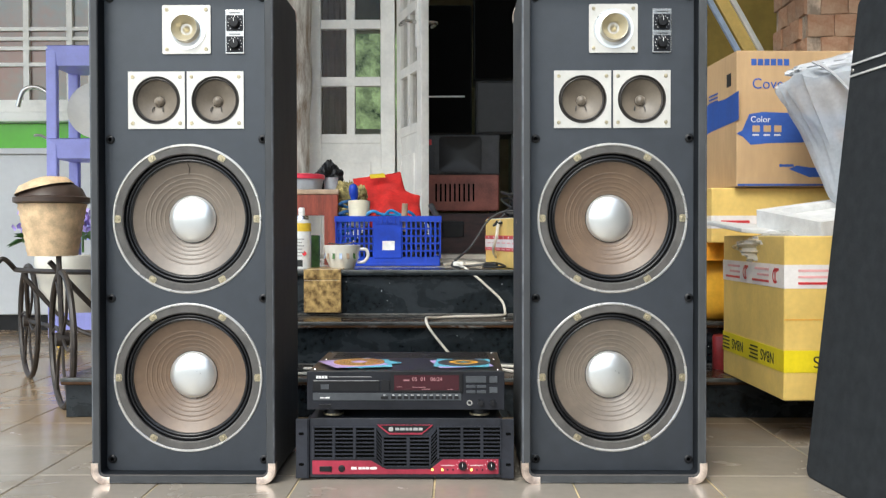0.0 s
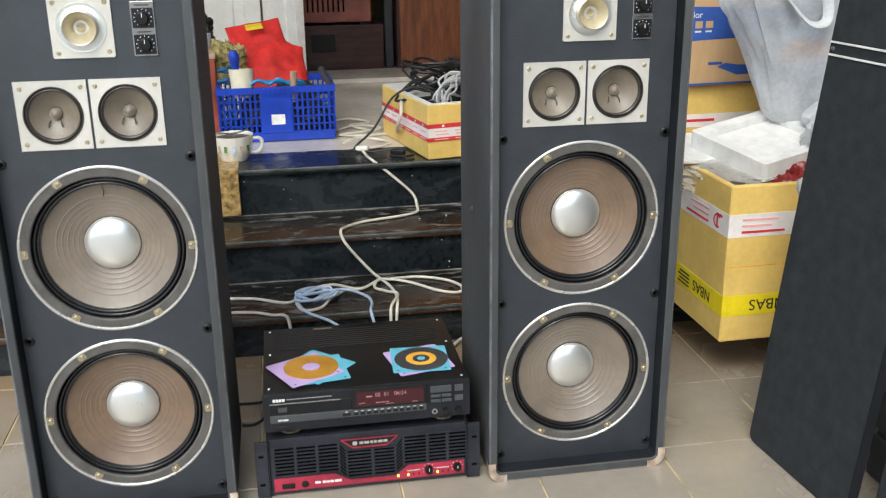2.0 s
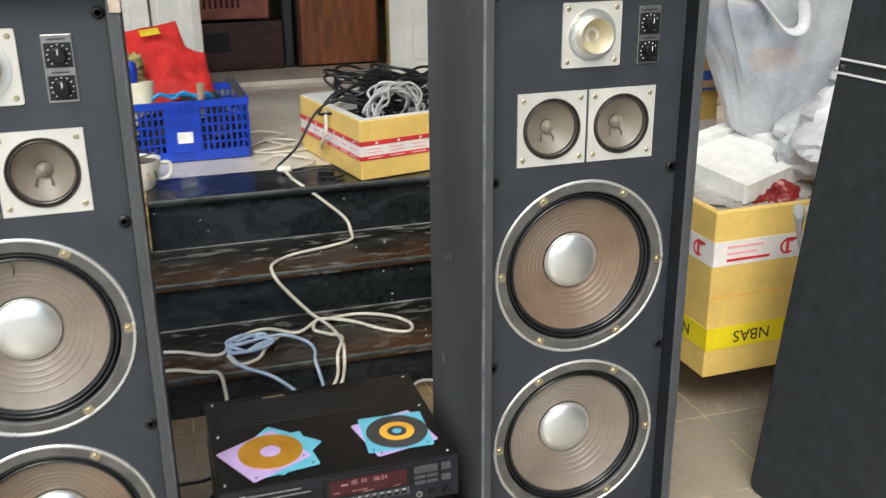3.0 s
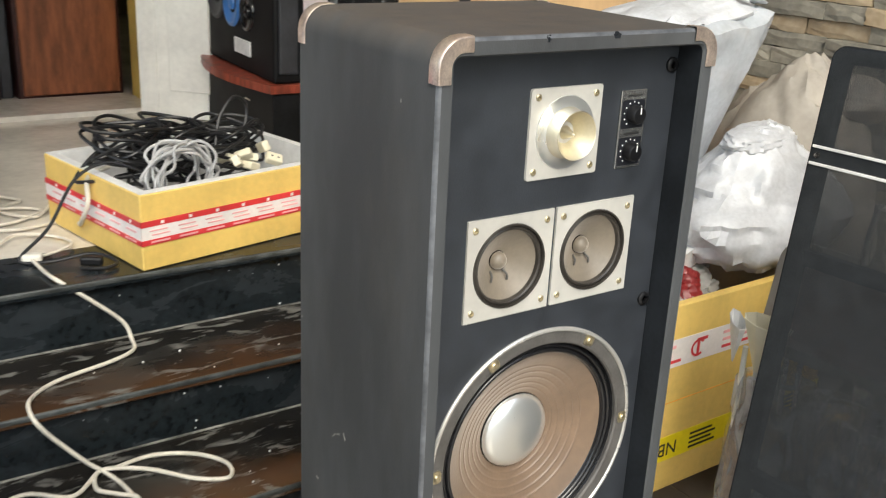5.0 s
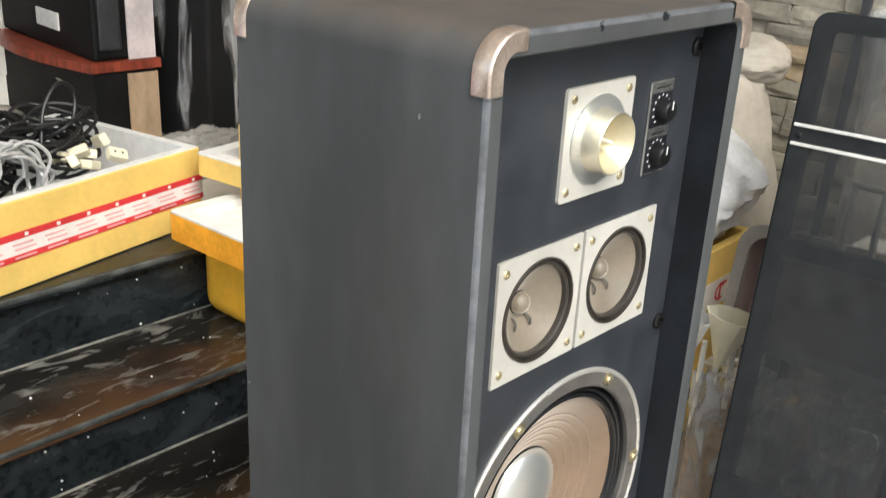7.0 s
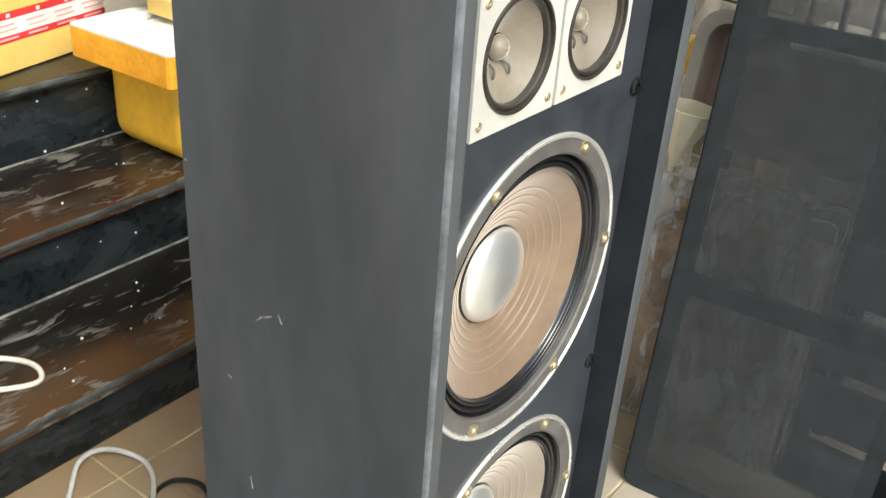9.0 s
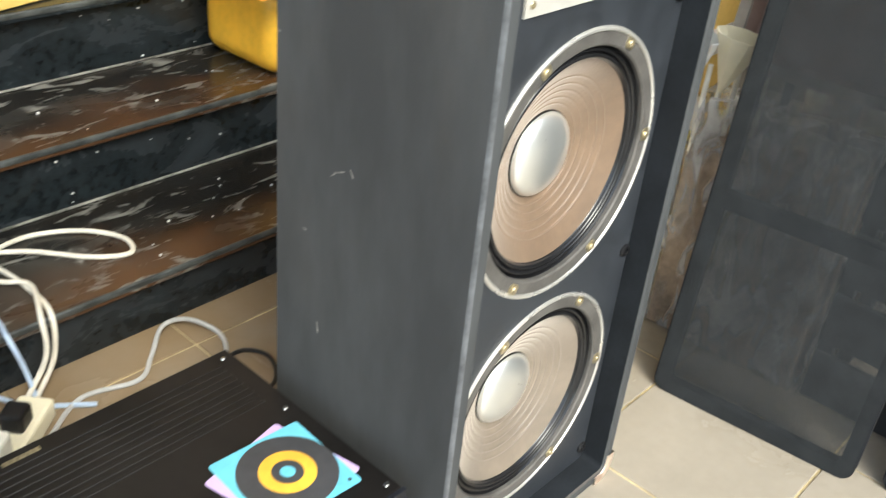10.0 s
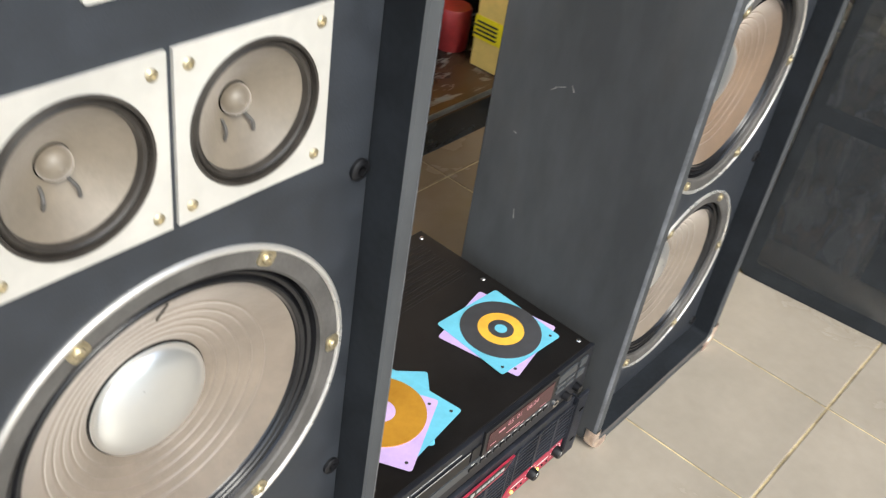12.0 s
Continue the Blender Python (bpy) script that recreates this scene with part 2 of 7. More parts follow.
NOSING = mat("worn_granite_edge", (0.045, 0.049, 0.048), 0.45, var=0.4, scale=20)
JOINT = mat("pale_joint_mortar", (0.13, 0.125, 0.115), 0.85, var=0.5, scale=14)
GOLDSTONE = mat("yellow_granite", (0.10, 0.055, 0.018), 0.3, scale=45, color2=(0.55, 0.38, 0.15), detail=9)
LANDTILE = mat("pale_landing_tile", (0.66, 0.62, 0.54), 0.15, var=0.1, scale=4)
WHITEPAINT = mat("white_gloss_paint", (0.84, 0.82, 0.76), 0.35, var=0.06, scale=6, bump=0.06, bscale=40)
YELLOWWALL = mat("ochre_wall", (0.55, 0.40, 0.10), 0.8, var=0.12, scale=3, bump=0.2, bscale=80)
PLASTER = mat("off_white_plaster", (0.66, 0.64, 0.58), 0.85, var=0.08, scale=3, bump=0.2, bscale=60)
# ceilings out of view, kept pale to bounce light back
CEIL = mat("unseen_ceiling", (0.78, 0.76, 0.71), 0.85, var=0.08, scale=2)
CARTON = mat("brown_carton", (0.50, 0.33, 0.17), 0.75, var=0.08, scale=6, bump=0.12, bscale=150, stretch=(1, 1, 0.3))
CARTONBLUE = mat("blue_carton_print", (0.03, 0.09, 0.36), 0.6, var=0.1, scale=8)
YBOX = mat("yellow_carton", (0.74, 0.52, 0.15), 0.5, var=0.07, scale=7, bump=0.1, bscale=120)
TAPEY = mat("bright_yellow_tape", (0.85, 0.68, 0.02), 0.3, var=0.06, scale=10)
TAPEW = mat("white_tape", (0.80, 0.76, 0.74), 0.35, var=0.06, scale=12)
TAPER = mat("red_tape_print", (0.62, 0.04, 0.05), 0.35, var=0.1, scale=12)
PINKPRINT = mat("pale_red_print", (0.72, 0.38, 0.38), 0.5)
BLACKPRINT = mat("black_print", (0.02, 0.02, 0.02), 0.5)
STYRO = mat("white_foam", (0.70, 0.70, 0.69), 0.8, var=0.05, scale=30, bump=0.25, bscale=140)
ORANGE = mat("amber_tape", (0.78, 0.34, 0.03), 0.3, var=0.15, scale=14)
BAG = sheer("white_plastic_bag", (0.54, 0.55, 0.575), 0.90, 0.35, scale=12, bump=0.5)
SHEETFILM = sheer("clear_film", (0.72, 0.71, 0.68), 0.42, 0.12, scale=14, bump=1.0, spec=0.9)
PEACH = mat("peach_packet", (0.78, 0.42, 0.20), 0.5, var=0.15, scale=20)
MILKBAG = sheer("cloudy_bag", (0.60, 0.64, 0.69), 0.60, 0.3, scale=10, bump=0.5)
CREAMBAG = mat("cream_sack", (0.31, 0.28, 0.24), 0.6, var=0.1, scale=8, bump=0.4, bscale=20)
STONE = varied(mat("grey_ledger_stone", (0.21, 0.195, 0.16), 0.85, scale=9, color2=(0.38, 0.35, 0.285), bump=0.8, bscale=30), 0.25)
TANSTONE = varied(mat("tan_ledger_stone", (0.38, 0.28, 0.17), 0.85, scale=9, color2=(0.56, 0.45, 0.31), bump=0.6, bscale=40), 0.2)
MORTAR = mat("dark_joint", (0.06, 0.055, 0.05), 0.9)
REDBRICK = varied(mat("red_brick", (0.40, 0.20, 0.11), 0.85, scale=12, color2=(0.54, 0.36, 0.24), bump=0.6, bscale=60), 0.14)
BRICKJOINT = mat("brown_brick_mortar", (0.42, 0.33, 0.25), 0.9, var=0.3, scale=14, bump=0.4, bscale=60)
CLOTH = mat("sheer_black_cloth", (0.031, 0.034, 0.037), 0.75, scale=30, spec=0.12)
GRILLEFRAME = mat("black_grille_frame", (0.004, 0.005, 0.008), 0.7, var=0.2, scale=20)
BLUECRATE = mat("blue_plastic", (0.012, 0.05, 0.44), 0.35, var=0.12, scale=12)
REDCLOTH = mat("red_fabric_bag", (0.62, 0.025, 0.022), 0.65, var=0.15, scale=12, bump=0.3, bscale=60)
YELLOWLABEL = mat("yellow_label", (0.85, 0.62, 0.03), 0.5)
CREAM = mat("cream_plastic", (0.80, 0.74, 0.56), 0.4, var=0.05)
CHINA = mat("white_china", (0.76, 0.74, 0.66), 0.2, var=0.04)
REDWOOD = mat("red_stained_wood", (0.22, 0.045, 0.025), 0.4, var=0.3, scale=7, stretch=(6, 6, 1))
DARKWOOD = mat("dark_wood", (0.042, 0.014, 0.012), 0.35, var=0.3, scale=7, stretch=(1, 6, 6))
ORANGEWOOD = mat("orange_brown_wood", (0.20, 0.065, 0.025), 0.4, var=0.25, scale=6, stretch=(6, 6, 1))
LEATHER = mat("brown_cabinet_front", (0.26, 0.080, 0.058), 0.45, var=0.2, scale=10, bump=0.2, bscale=200)
GREYCAB = mat("charcoal_plastic", (0.035, 0.036, 0.04), 0.5, var=0.2, scale=12)
WHITECORD = mat("grey_white_cord", (0.62, 0.58, 0.50), 0.45, var=0.1, scale=20)
BLUECORD = mat("pale_blue_cord", (0.42, 0.52, 0.68), 0.4, var=0.1, scale=20)
GREYCORD = mat("grey_cord", (0.42, 0.42, 0.42), 0.4, var=0.1, scale=20)
BLACKCORD = mat("black_cord", (0.012, 0.012, 0.013), 0.4)
CYAN = mat("cyan_sleeve", (0.14, 0.46, 0.60), 0.45, var=0.06, scale=20)
LILAC = mat("lilac_sleeve", (0.52, 0.38, 0.68), 0.45, var=0.06, scale=20)
GOLDDISC = mat("gold_disc", (0.85, 0.42, 0.05), 0.25, metal=0.6, var=0.1, scale=14)
DARKDISC = mat("dark_disc", (0.06, 0.06, 0.065), 0.3, metal=0.2)
ORANGERING = mat("orange_ring", (0.75, 0.40, 0.05), 0.35)
KITCHEN = mat("grey_white_cabinet", (0.66, 0.68, 0.68), 0.4, var=0.04, scale=3)
GREEN = mat("green_glass_panel", (0.12, 0.55, 0.03), 0.15, var=0.05, scale=3)
STEEL = mat("brushed_steel", (0.55, 0.54, 0.52), 0.25, metal=1.0, var=0.08, scale=30)
LAVENDER = mat("lavender_plastic", (0.34, 0.36, 0.78), 0.4, var=0.05, scale=10)
WICKER = mat("tan_woven_plastic", (0.62, 0.45, 0.27), 0.55, var=0.15, scale=30)
BROWNLID = mat("brown_plastic", (0.055, 0.035, 0.025), 0.45, var=0.15, scale=20)
IRON = mat("brown_black_iron", (0.030, 0.024, 0.02), 0.5, var=0.3, scale=40)
LEAF = mat("green_leaf", (0.05, 0.12, 0.03), 0.5, var=0.3, scale=30)
PETAL = mat("violet_petal", (0.38, 0.30, 0.68), 0.6, var=0.2, scale=40)
PINK = mat("pink_petal", (0.75, 0.35, 0.50), 0.6, var=0.2, scale=40)
BARK = mat("weathered_pillar", (0.27, 0.20, 0.14), 0.85, scale=10, color2=(0.78, 0.75, 0.69), stretch=(3, 3, 0.5), bump=0.9, bscale=18)
CURTAIN = mat("brown_drape", (0.17, 0.12, 0.075), 0.8, var=0.2, scale=6)
GLASS = sheer("window_glass", (0.03, 0.035, 0.03), 0.12, 0.04, spec=0.9)
# garden backdrop: its daylight is put in as emission
GARDEN = mat("self_lit_garden", (0.015, 0.04, 0.012), 0.8, scale=7, color2=(0.55, 0.72, 0.32), detail=9)
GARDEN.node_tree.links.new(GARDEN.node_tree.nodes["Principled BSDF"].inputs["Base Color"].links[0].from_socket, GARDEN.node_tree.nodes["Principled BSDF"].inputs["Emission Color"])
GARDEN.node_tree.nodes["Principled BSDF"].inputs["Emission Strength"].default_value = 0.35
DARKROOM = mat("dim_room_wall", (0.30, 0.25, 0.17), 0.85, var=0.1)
CONCRETE = mat("yard_concrete", (0.36, 0.35, 0.33), 0.9, var=0.15, scale=1.5, bump=0.2, bscale=30)
SPRAYW = mat("white_can", (0.76, 0.76, 0.74), 0.3)
SPRAYY = mat("yellow_can_band", (0.80, 0.55, 0.05), 0.3)
REDTIN = mat("red_tin", (0.22, 0.02, 0.02), 0.35, var=0.2)
BLUECONE = mat("blue_cone", (0.05, 0.16, 0.42), 0.35)
PALEWOOD = mat("pale_veneer", (0.42, 0.30, 0.20), 0.5, var=0.12, scale=6, stretch=(4, 4, 1))
PINKWHITE = mat("pinkish_white_side", (0.66, 0.58, 0.58), 0.4)


# ---- mesh helpers ----
def part(name, bm, material, parent=None, label="", smooth=False, at=None):
    me = bpy.data.meshes.new(name)
    bm.normal_update()
    bm.to_mesh(me)
    bm.free()
    if smooth:
        for p in me.polygons:
            p.use_smooth = True
        me.set_sharp_from_angle(angle=radians(38))
    me.materials.append(material)
    ob = new(name, me)
    if at is not None:
        ob.matrix_basis = at
    if parent is not None:
        ob.parent = parent
    if label:
        ob["label"] = label
    return ob


def thing(name, label, category, m=None, group="", kind=""):
    ob = new(name)
    ob.empty_display_size = 0.05
    if m is not None:
        ob.matrix_basis = m
    return tagged(ob, label, category, group, kind)


def solid(name, bm, material, label, category, m=None, group="", kind="", smooth=False):
    """A thing that is one mesh."""
    return tagged(part(name, bm, material, None, "", smooth, m), label, category, group, kind)


def box(x0, x1, y0, y1, z0, z1, bevel=0.0, seg=2, bm=None):
    bm = bm or bmesh.new()
    r = bmesh.ops.create_cube(bm, size=1.0)
    vs = r["verts"]
    for v in vs:
        v.co = Vector((x0 + (v.co.x + 0.5) * (x1 - x0), y0 + (v.co.y + 0.5) * (y1 - y0), z0 + (v.co.z + 0.5) * (z1 - z0)))
    if bevel:
        es = {e for v in vs for e in v.link_edges}
        bmesh.ops.bevel(bm, geom=list(es), offset=bevel, segments=seg, profile=0.5, affect="EDGES")
    return bm


def lathe(profile, segs=48, axis="z", bm=None, centre=(0, 0, 0), close=False):
    """Turns (radius, height) pairs round an axis; axis '-y' faces the profile's height towards -y."""
    bm = bm or bmesh.new()
    rings = []
    cx, cy, cz = centre

    def at(r, h, a):
        if axis == "z":
            return (cx + r * math.cos(a), cy + r * math.sin(a), cz + h)
        if axis == "-x":
            return (cx - h, cy + r * math.cos(a), cz + r * math.sin(a))
        return (cx + r * math.cos(a), cy - h, cz + r * math.sin(a))
    for r, h in profile:
        if r < 1e-6:
            rings.append([bm.verts.new(at(0, h, 0))])
        else:
            rings.append([bm.verts.new(at(r, h, 2 * math.pi * k / segs)) for k in range(segs)])
    for a, b in zip(rings, rings[1:]):
        for k in range(segs):
            q = [a[k % len(a)], a[(k + 1) % len(a)], b[(k + 1) % len(b)], b[k % len(b)]]
            u = []
            for v in q:
                if v not in u:
                    u.append(v)
            if len(u) > 2:
                try:
                    bm.faces.new(u)
                except ValueError:
                    pass
    if close:
        for ring in (rings[0], rings[-1]):
            if len(ring) > 2:
                bm.faces.new(ring)
    bmesh.ops.recalc_face_normals(bm, faces=bm.faces)
    return bm


def smooth_line(points, steps=8, closed=False):
    pts = [Vector(p) for p in points]
    n = len(pts)
    out = []
    for i in range(n if closed else n - 1):
        p0 = pts[(i - 1) % n] if closed or i > 0 else pts[0]
        p1, p2 = pts[i], pts[(i + 1) % n]
        p3 = pts[(i + 2) % n] if closed or i + 2 < n else pts[-1]
        for s in range(steps):
            t = s / steps
            out.append(0.5 * (2 * p1 + (p2 - p0) * t + (2 * p0 - 5 * p1 + 4 * p2 - p3) * t * t + (3 * p1 - p0 - 3 * p2 + p3) * t ** 3))
    if not closed:
        out.append(pts[-1])
    return out


def tube(points, r, segs=8, steps=8, bm=None, closed=False, flat=1.0):
    """A cord or rod along a smooth line through the points."""
    bm = bm or bmesh.new()
    line = smooth_line(points, steps, closed) if steps else [Vector(p) for p in points]
    n = len(line)
    rings, up = [], Vector((0, 0, 1))
    for i, p in enumerate(line):
        d = (line[(i + 1) % n] - line[i - 1]) if closed else (line[min(i + 1, n - 1)] - line[max(i - 1, 0)])
        if d.length < 1e-9:
            d = Vector((1, 0, 0))
        d.normalize()
        side = d.cross(up)
        if side.length < 0.05:
            side = d.cross(Vector((1, 0, 0)))
        side.normalize()
        nrm = side.cross(d).normalized()
        up = nrm
        rings.append([bm.verts.new(p + r * math.cos(2 * math.pi * k / segs) * side + flat * r * math.sin(2 * math.pi * k / segs) * nrm) for k in range(segs)])
    pairs = list(zip(rings, rings[1:])) + ([(rings[-1], rings[0])] if closed else [])
    for a, b in pairs:
        for k in range(segs):
            bm.faces.new((a[k], a[(k + 1) % segs], b[(k + 1) % segs], b[k]))
    if not closed:
        bm.faces.new(rings[0][::-1])
        bm.faces.new(rings[-1])
    bmesh.ops.recalc_face_normals(bm, faces=bm.faces)
    return bm


def rounded(w, h, r, n=6):
    """A rounded rectangle about the origin as (u, v) pairs."""
    out = []
    for sx, sy, a0 in ((1, 1, 0), (-1, 1, 90), (-1, -1, 180), (1, -1, 270)):
        for k in range(n + 1):
            a = radians(a0 + 90 * k / n)
            out.append((sx * (w / 2 - r) + r * math.cos(a), sy * (h / 2 - r) + r * math.sin(a)))
    return out


def loft(loops, cap_first=False, cap_last=False, bm=None):
    bm = bm or bmesh.new()
    rings = [[bm.verts.new(p) for p in loop] for loop in loops]
    for a, b in zip(rings, rings[1:]):
        for k in range(len(a)):
            bm.faces.new((a[k], a[(k + 1) % len(a)], b[(k + 1) % len(b)], b[k]))
    if cap_first:
        bm.faces.new(rings[0])
    if cap_last:
        bm.faces.new(rings[-1][::-1])
    bmesh.ops.recalc_face_normals(bm, faces=bm.faces)
    return bm


def words(name, text, size, m, material, parent=None, label="", depth=0.0004):
    """Lettering in the built-in font as a mesh; m puts its plane (x along the line, y up)."""
    cu = bpy.data.curves.new(name, "FONT")
    cu.body, cu.size, cu.extrude, cu.align_x, cu.align_y = text, size, depth, "CENTER", "CENTER"
    tmp = bpy.data.objects.new(name, cu)
    scene.collection.objects.link(tmp)
    dg = bpy.context.evaluated_depsgraph_get()
    me = bpy.data.meshes.new_from_object(tmp.evaluated_get(dg))
    bpy.data.objects.remove(tmp)
    me.materials.clear()
    me.materials.append(material)
    ob = new(name, me)
    ob.matrix_basis = m
    if parent is not None:
        ob.parent = parent
    if label:
        ob["label"] = label
    return ob


def facing(x, y, z, rz=0):
    """A pose for flat print on a face that looks along -y, turned by rz about z."""
    return pose(x, y, z, 0, 0, rz) @ pose(0, 0, 0, 90, 0, 0)


def crumpled(size, seed, fold=0.12, bm=None, rings=48, segs=72, squash=0.0, crease=0.15):
    """A creased bag-like body with its base near z = 0."""
    bm = bm or bmesh.new()
    bmesh.ops.create_uvsphere(bm, u_segments=segs, v_segments=rings, radius=1.0)
    for v in bm.verts:
        p = v.co.normalized()
        q = p * 1.7 + Vector((seed * 7.3, seed * 3.1, seed * 5.7))
        f = noise.noise(q) * fold * 1.6 + (0.5 - abs(noise.noise(q * 2.3))) * fold * 1.3 + (0.3 - abs(noise.noise(q * 5.1))) * fold * 0.55 + (0.25 - abs(noise.noise(q * 9.7))) * fold * crease
        r = 1 + f
        z = p.z * r
        if z < -0.7:
            z = -0.7 - (z + 0.7) * 0.1
        taper = 1 - squash * max(0.0, p.z)
        v.co = Vector((p.x * r * size[0] * taper, p.y * r * size[1] * taper, (z + 0.7) * size[2]))
    return bm


# ---- setting ----
STEP_Y, STEP_Z = (2.905, 3.175, 3.425), (0.12, 0.262, 0.42)
WALL_X = 1.95
ground = solid("ground", box(-400, 400, -400, 400, -0.30, -0.03), CONCRETE, "grey concrete yard ground reaching far away", "ground", kind="structure")
floor = solid("floor", loft([[(x, y, z) for x, y in ((-3.004, -0.195), (WALL_X, -0.195), (WALL_X, 6.1), (-4.22, 6.1), (-4.22, 2.532), (-3.004, 2.532))] for z in (-0.03, -0.003)], True, True), GROUT, "porch floor with yellowed joints between beige tiles", "floor", kind="structure")
# unseen ceiling, added to limit how far sky and sun reach inside
ceiling = solid("ceiling", box(-4.4, WALL_X + 0.2, 1.7, 6.3, 3.25, 3.40), CEIL, "pale assumed ceiling, out of view, its front edge set to shape the daylight", "ceiling", kind="structure")


def step(name, x0, y0, y1, z0, z1, label, tread_mat):
    ob = thing(name, label, "step", kind="structure")
    part("riser", box(x0, WALL_X, y0 + 0.02, y1, z0, z1 - 0.022, 0.002), GRANITE, ob, "black polished granite riser")
    part("tread", box(x0 - 0.01, WALL_X, y0, y1, z1 - 0.0215, z1, 0.006, 3), tread_mat, ob, "black granite tread streaked with dry dust")
    part("nosing", box(x0 - 0.0105, WALL_X, y0 - 0.0012, y0 + 0.006, z1 - 0.013, z1 + 0.0006, 0.004, 3), NOSING, ob, "greyed, worn front edge", True)
    if z0 > 0:
        part("mortar_joint", box(x0, WALL_X, y0 + 0.014, y0 + 0.0198, z0, z0 + 0.004, 0.001, 1), JOINT, ob, "pale line of mortar")
    return ob


step("step_1", -1.09, STEP_Y[0], 3.44, 0, STEP_Z[0], "lowest black granite step with dusty tread", TREAD)
step("step_2", -0.98, STEP_Y[1], 3.6, STEP_Z[0] + 0.0005, STEP_Z[1], "middle black granite step with dusty tread", TREAD)
step("step_3", -0.90, STEP_Y[2], 3.66, STEP_Z[1] + 0.0005, STEP_Z[2], "polished black granite edge of the landing", GRANITE)
landing = solid("landing", box(-0.9, WALL_X, 3.66, 5.16, 0, STEP_Z[2] - 0.002, 0.001), LANDTILE, "pale glossy tiled landing before the doorway", "landing", kind="structure")
patch = thing("granite_patch", "yellow speckled granite patch set into the black step edge", "stone patch", kind="structure")
part("patch_front", box(-0.455, -0.325, STEP_Y[2] - 0.004, STEP_Y[2] + 0.03, 0.272, 0.385, 0.002), GOLDSTONE, patch)
part("patch_top", box(-0.455, -0.325, STEP_Y[2] - 0.005, 3.655, 0.386, STEP_Z[2] + 0.003, 0.002), GOLDSTONE, patch)
solid("door_sill", box(-0.75, 1.15, 5.10, 5.42, STEP_Z[2] - 0.05, STEP_Z[2] + 0.018, 0.004), LANDTILE, "worn pale stone door sill", "door sill", kind="structure")

# house front with its doorway
DX0, DX1, FY = -0.72, 0.86, 5.16
solid("wall_front_side", box(-1.55, DX0, FY, FY + 0.2, 0, 3.25), PLASTER, "off-white plastered house wall beside the doorway", "wall", kind="structure")
solid("wall_front_yellow", box(DX1, WALL_X, FY, FY + 0.2, 0, 3.25), YELLOWWALL, "ochre yellow painted house wall", "wall", kind="structure")
solid("wall_front_head", box(DX0, DX1, FY, FY + 0.2, 2.62, 3.25), PLASTER, "plastered wall above the doorway", "wall", kind="structure")
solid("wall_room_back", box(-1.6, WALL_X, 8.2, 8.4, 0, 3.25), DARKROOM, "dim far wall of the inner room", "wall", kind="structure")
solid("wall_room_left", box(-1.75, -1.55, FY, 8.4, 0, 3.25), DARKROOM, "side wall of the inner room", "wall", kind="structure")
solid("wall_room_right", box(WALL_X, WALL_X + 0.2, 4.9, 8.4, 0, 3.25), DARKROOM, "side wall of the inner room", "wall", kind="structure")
solid("ceiling_room", box(-1.75, WALL_X + 0.2, 6.3, 8.4, 3.25, 3.4), CEIL, "ceiling of the inner room", "ceiling", kind="structure")
solid("floor_room", box(-1.55, WALL_X, FY + 0.2, 8.2, 0.30, STEP_Z[2] + 0.004), LANDTILE, "pale tiled floor of the inner room", "floor", kind="structure")
solid("wall_kitchen", box(-4.4, -1.55, 6.1, 6.3, 0, 3.25), PLASTER, "off-white kitchen wall behind the sink", "wall", kind="structure")


def french_leaf(name, m, w, h, label, handle=0.0):
    """A white glazed door leaf: two by four panes above a panelled foot. Local x across, z up, face to -y."""
    d = thing(name, label, "door", m, kind="structure")
    t, st = 0.04, 0.075
    foot = 0.62
    part("stile", box(0, st, 0, t, 0, h, 0.004), WHITEPAINT, d)
    part("stile", box(w - st, w, 0, t, 0, h, 0.004), WHITEPAINT, d)
    part("bottom_panel", box(st, w - st, 0.006, t - 0.006, 0, foot, 0.002), WHITEPAINT, d)
    part("raised_panel", box(st + 0.05, w - st - 0.05, -0.004, 0.01, 0.10, foot - 0.12, 0.006), WHITEPAINT, d)
    rows = 5
    ph = (h - foot - 0.06) / rows
    part("muntin", box(w / 2 - 0.022, w / 2 + 0.022, 0.002, t - 0.002, foot, h - 0.06, 0.003), WHITEPAINT, d)
    for k in range(rows + 1):
        z = foot + k * ph
        part("rail", box(st, w - st, 0.001, t - 0.001, z - 0.024, z + 0.024, 0.003), WHITEPAINT, d)
    for k in range(rows):
        for x0, x1 in ((st, w / 2 - 0.022), (w / 2 + 0.022, w - st)):
            z = foot + k * ph
            g = part("pane", box(x0, x1, t / 2 - 0.002, t / 2 + 0.002, z + 0.024, z + ph - 0.024), GLASS, d, "clear window glass")
            g.visible_shadow = False
    if handle:
        for s in (-1, 1):
            y = -0.006 if s < 0 else t + 0.006
            p = part("handle_plate", box(handle - 0.018, handle + 0.018, min(y, y - s * 0.008), max(y, y - s * 0.008) + 0.002, 1.0, 1.24, 0.003), WHITEPAINT, d)
            part("lever", tube([(handle, y, 1.12), (handle, y + s * 0.05, 1.12), (handle - 0.09, y + s * 0.055, 1.12)], 0.009, 8, 4), STEEL, d, "steel lever handle", True)
    return d


HL = 2.16
french_leaf("door_1", pose(-0.70, 5.10, STEP_Z[2]), 0.46, HL, "closed white glazed wooden door leaf")
french_leaf("door_2", pose(-0.232, 5.10, STEP_Z[2] + 0.02, 0, 0, -72) , 0.46, HL, "open white glazed door leaf with lever handle", 0.40)
french_leaf("door_3", pose(0.795, 5.05, STEP_Z[2] + 0.003, 0, 0, -47), 0.42, HL, "white door leaf folded open on the landing")
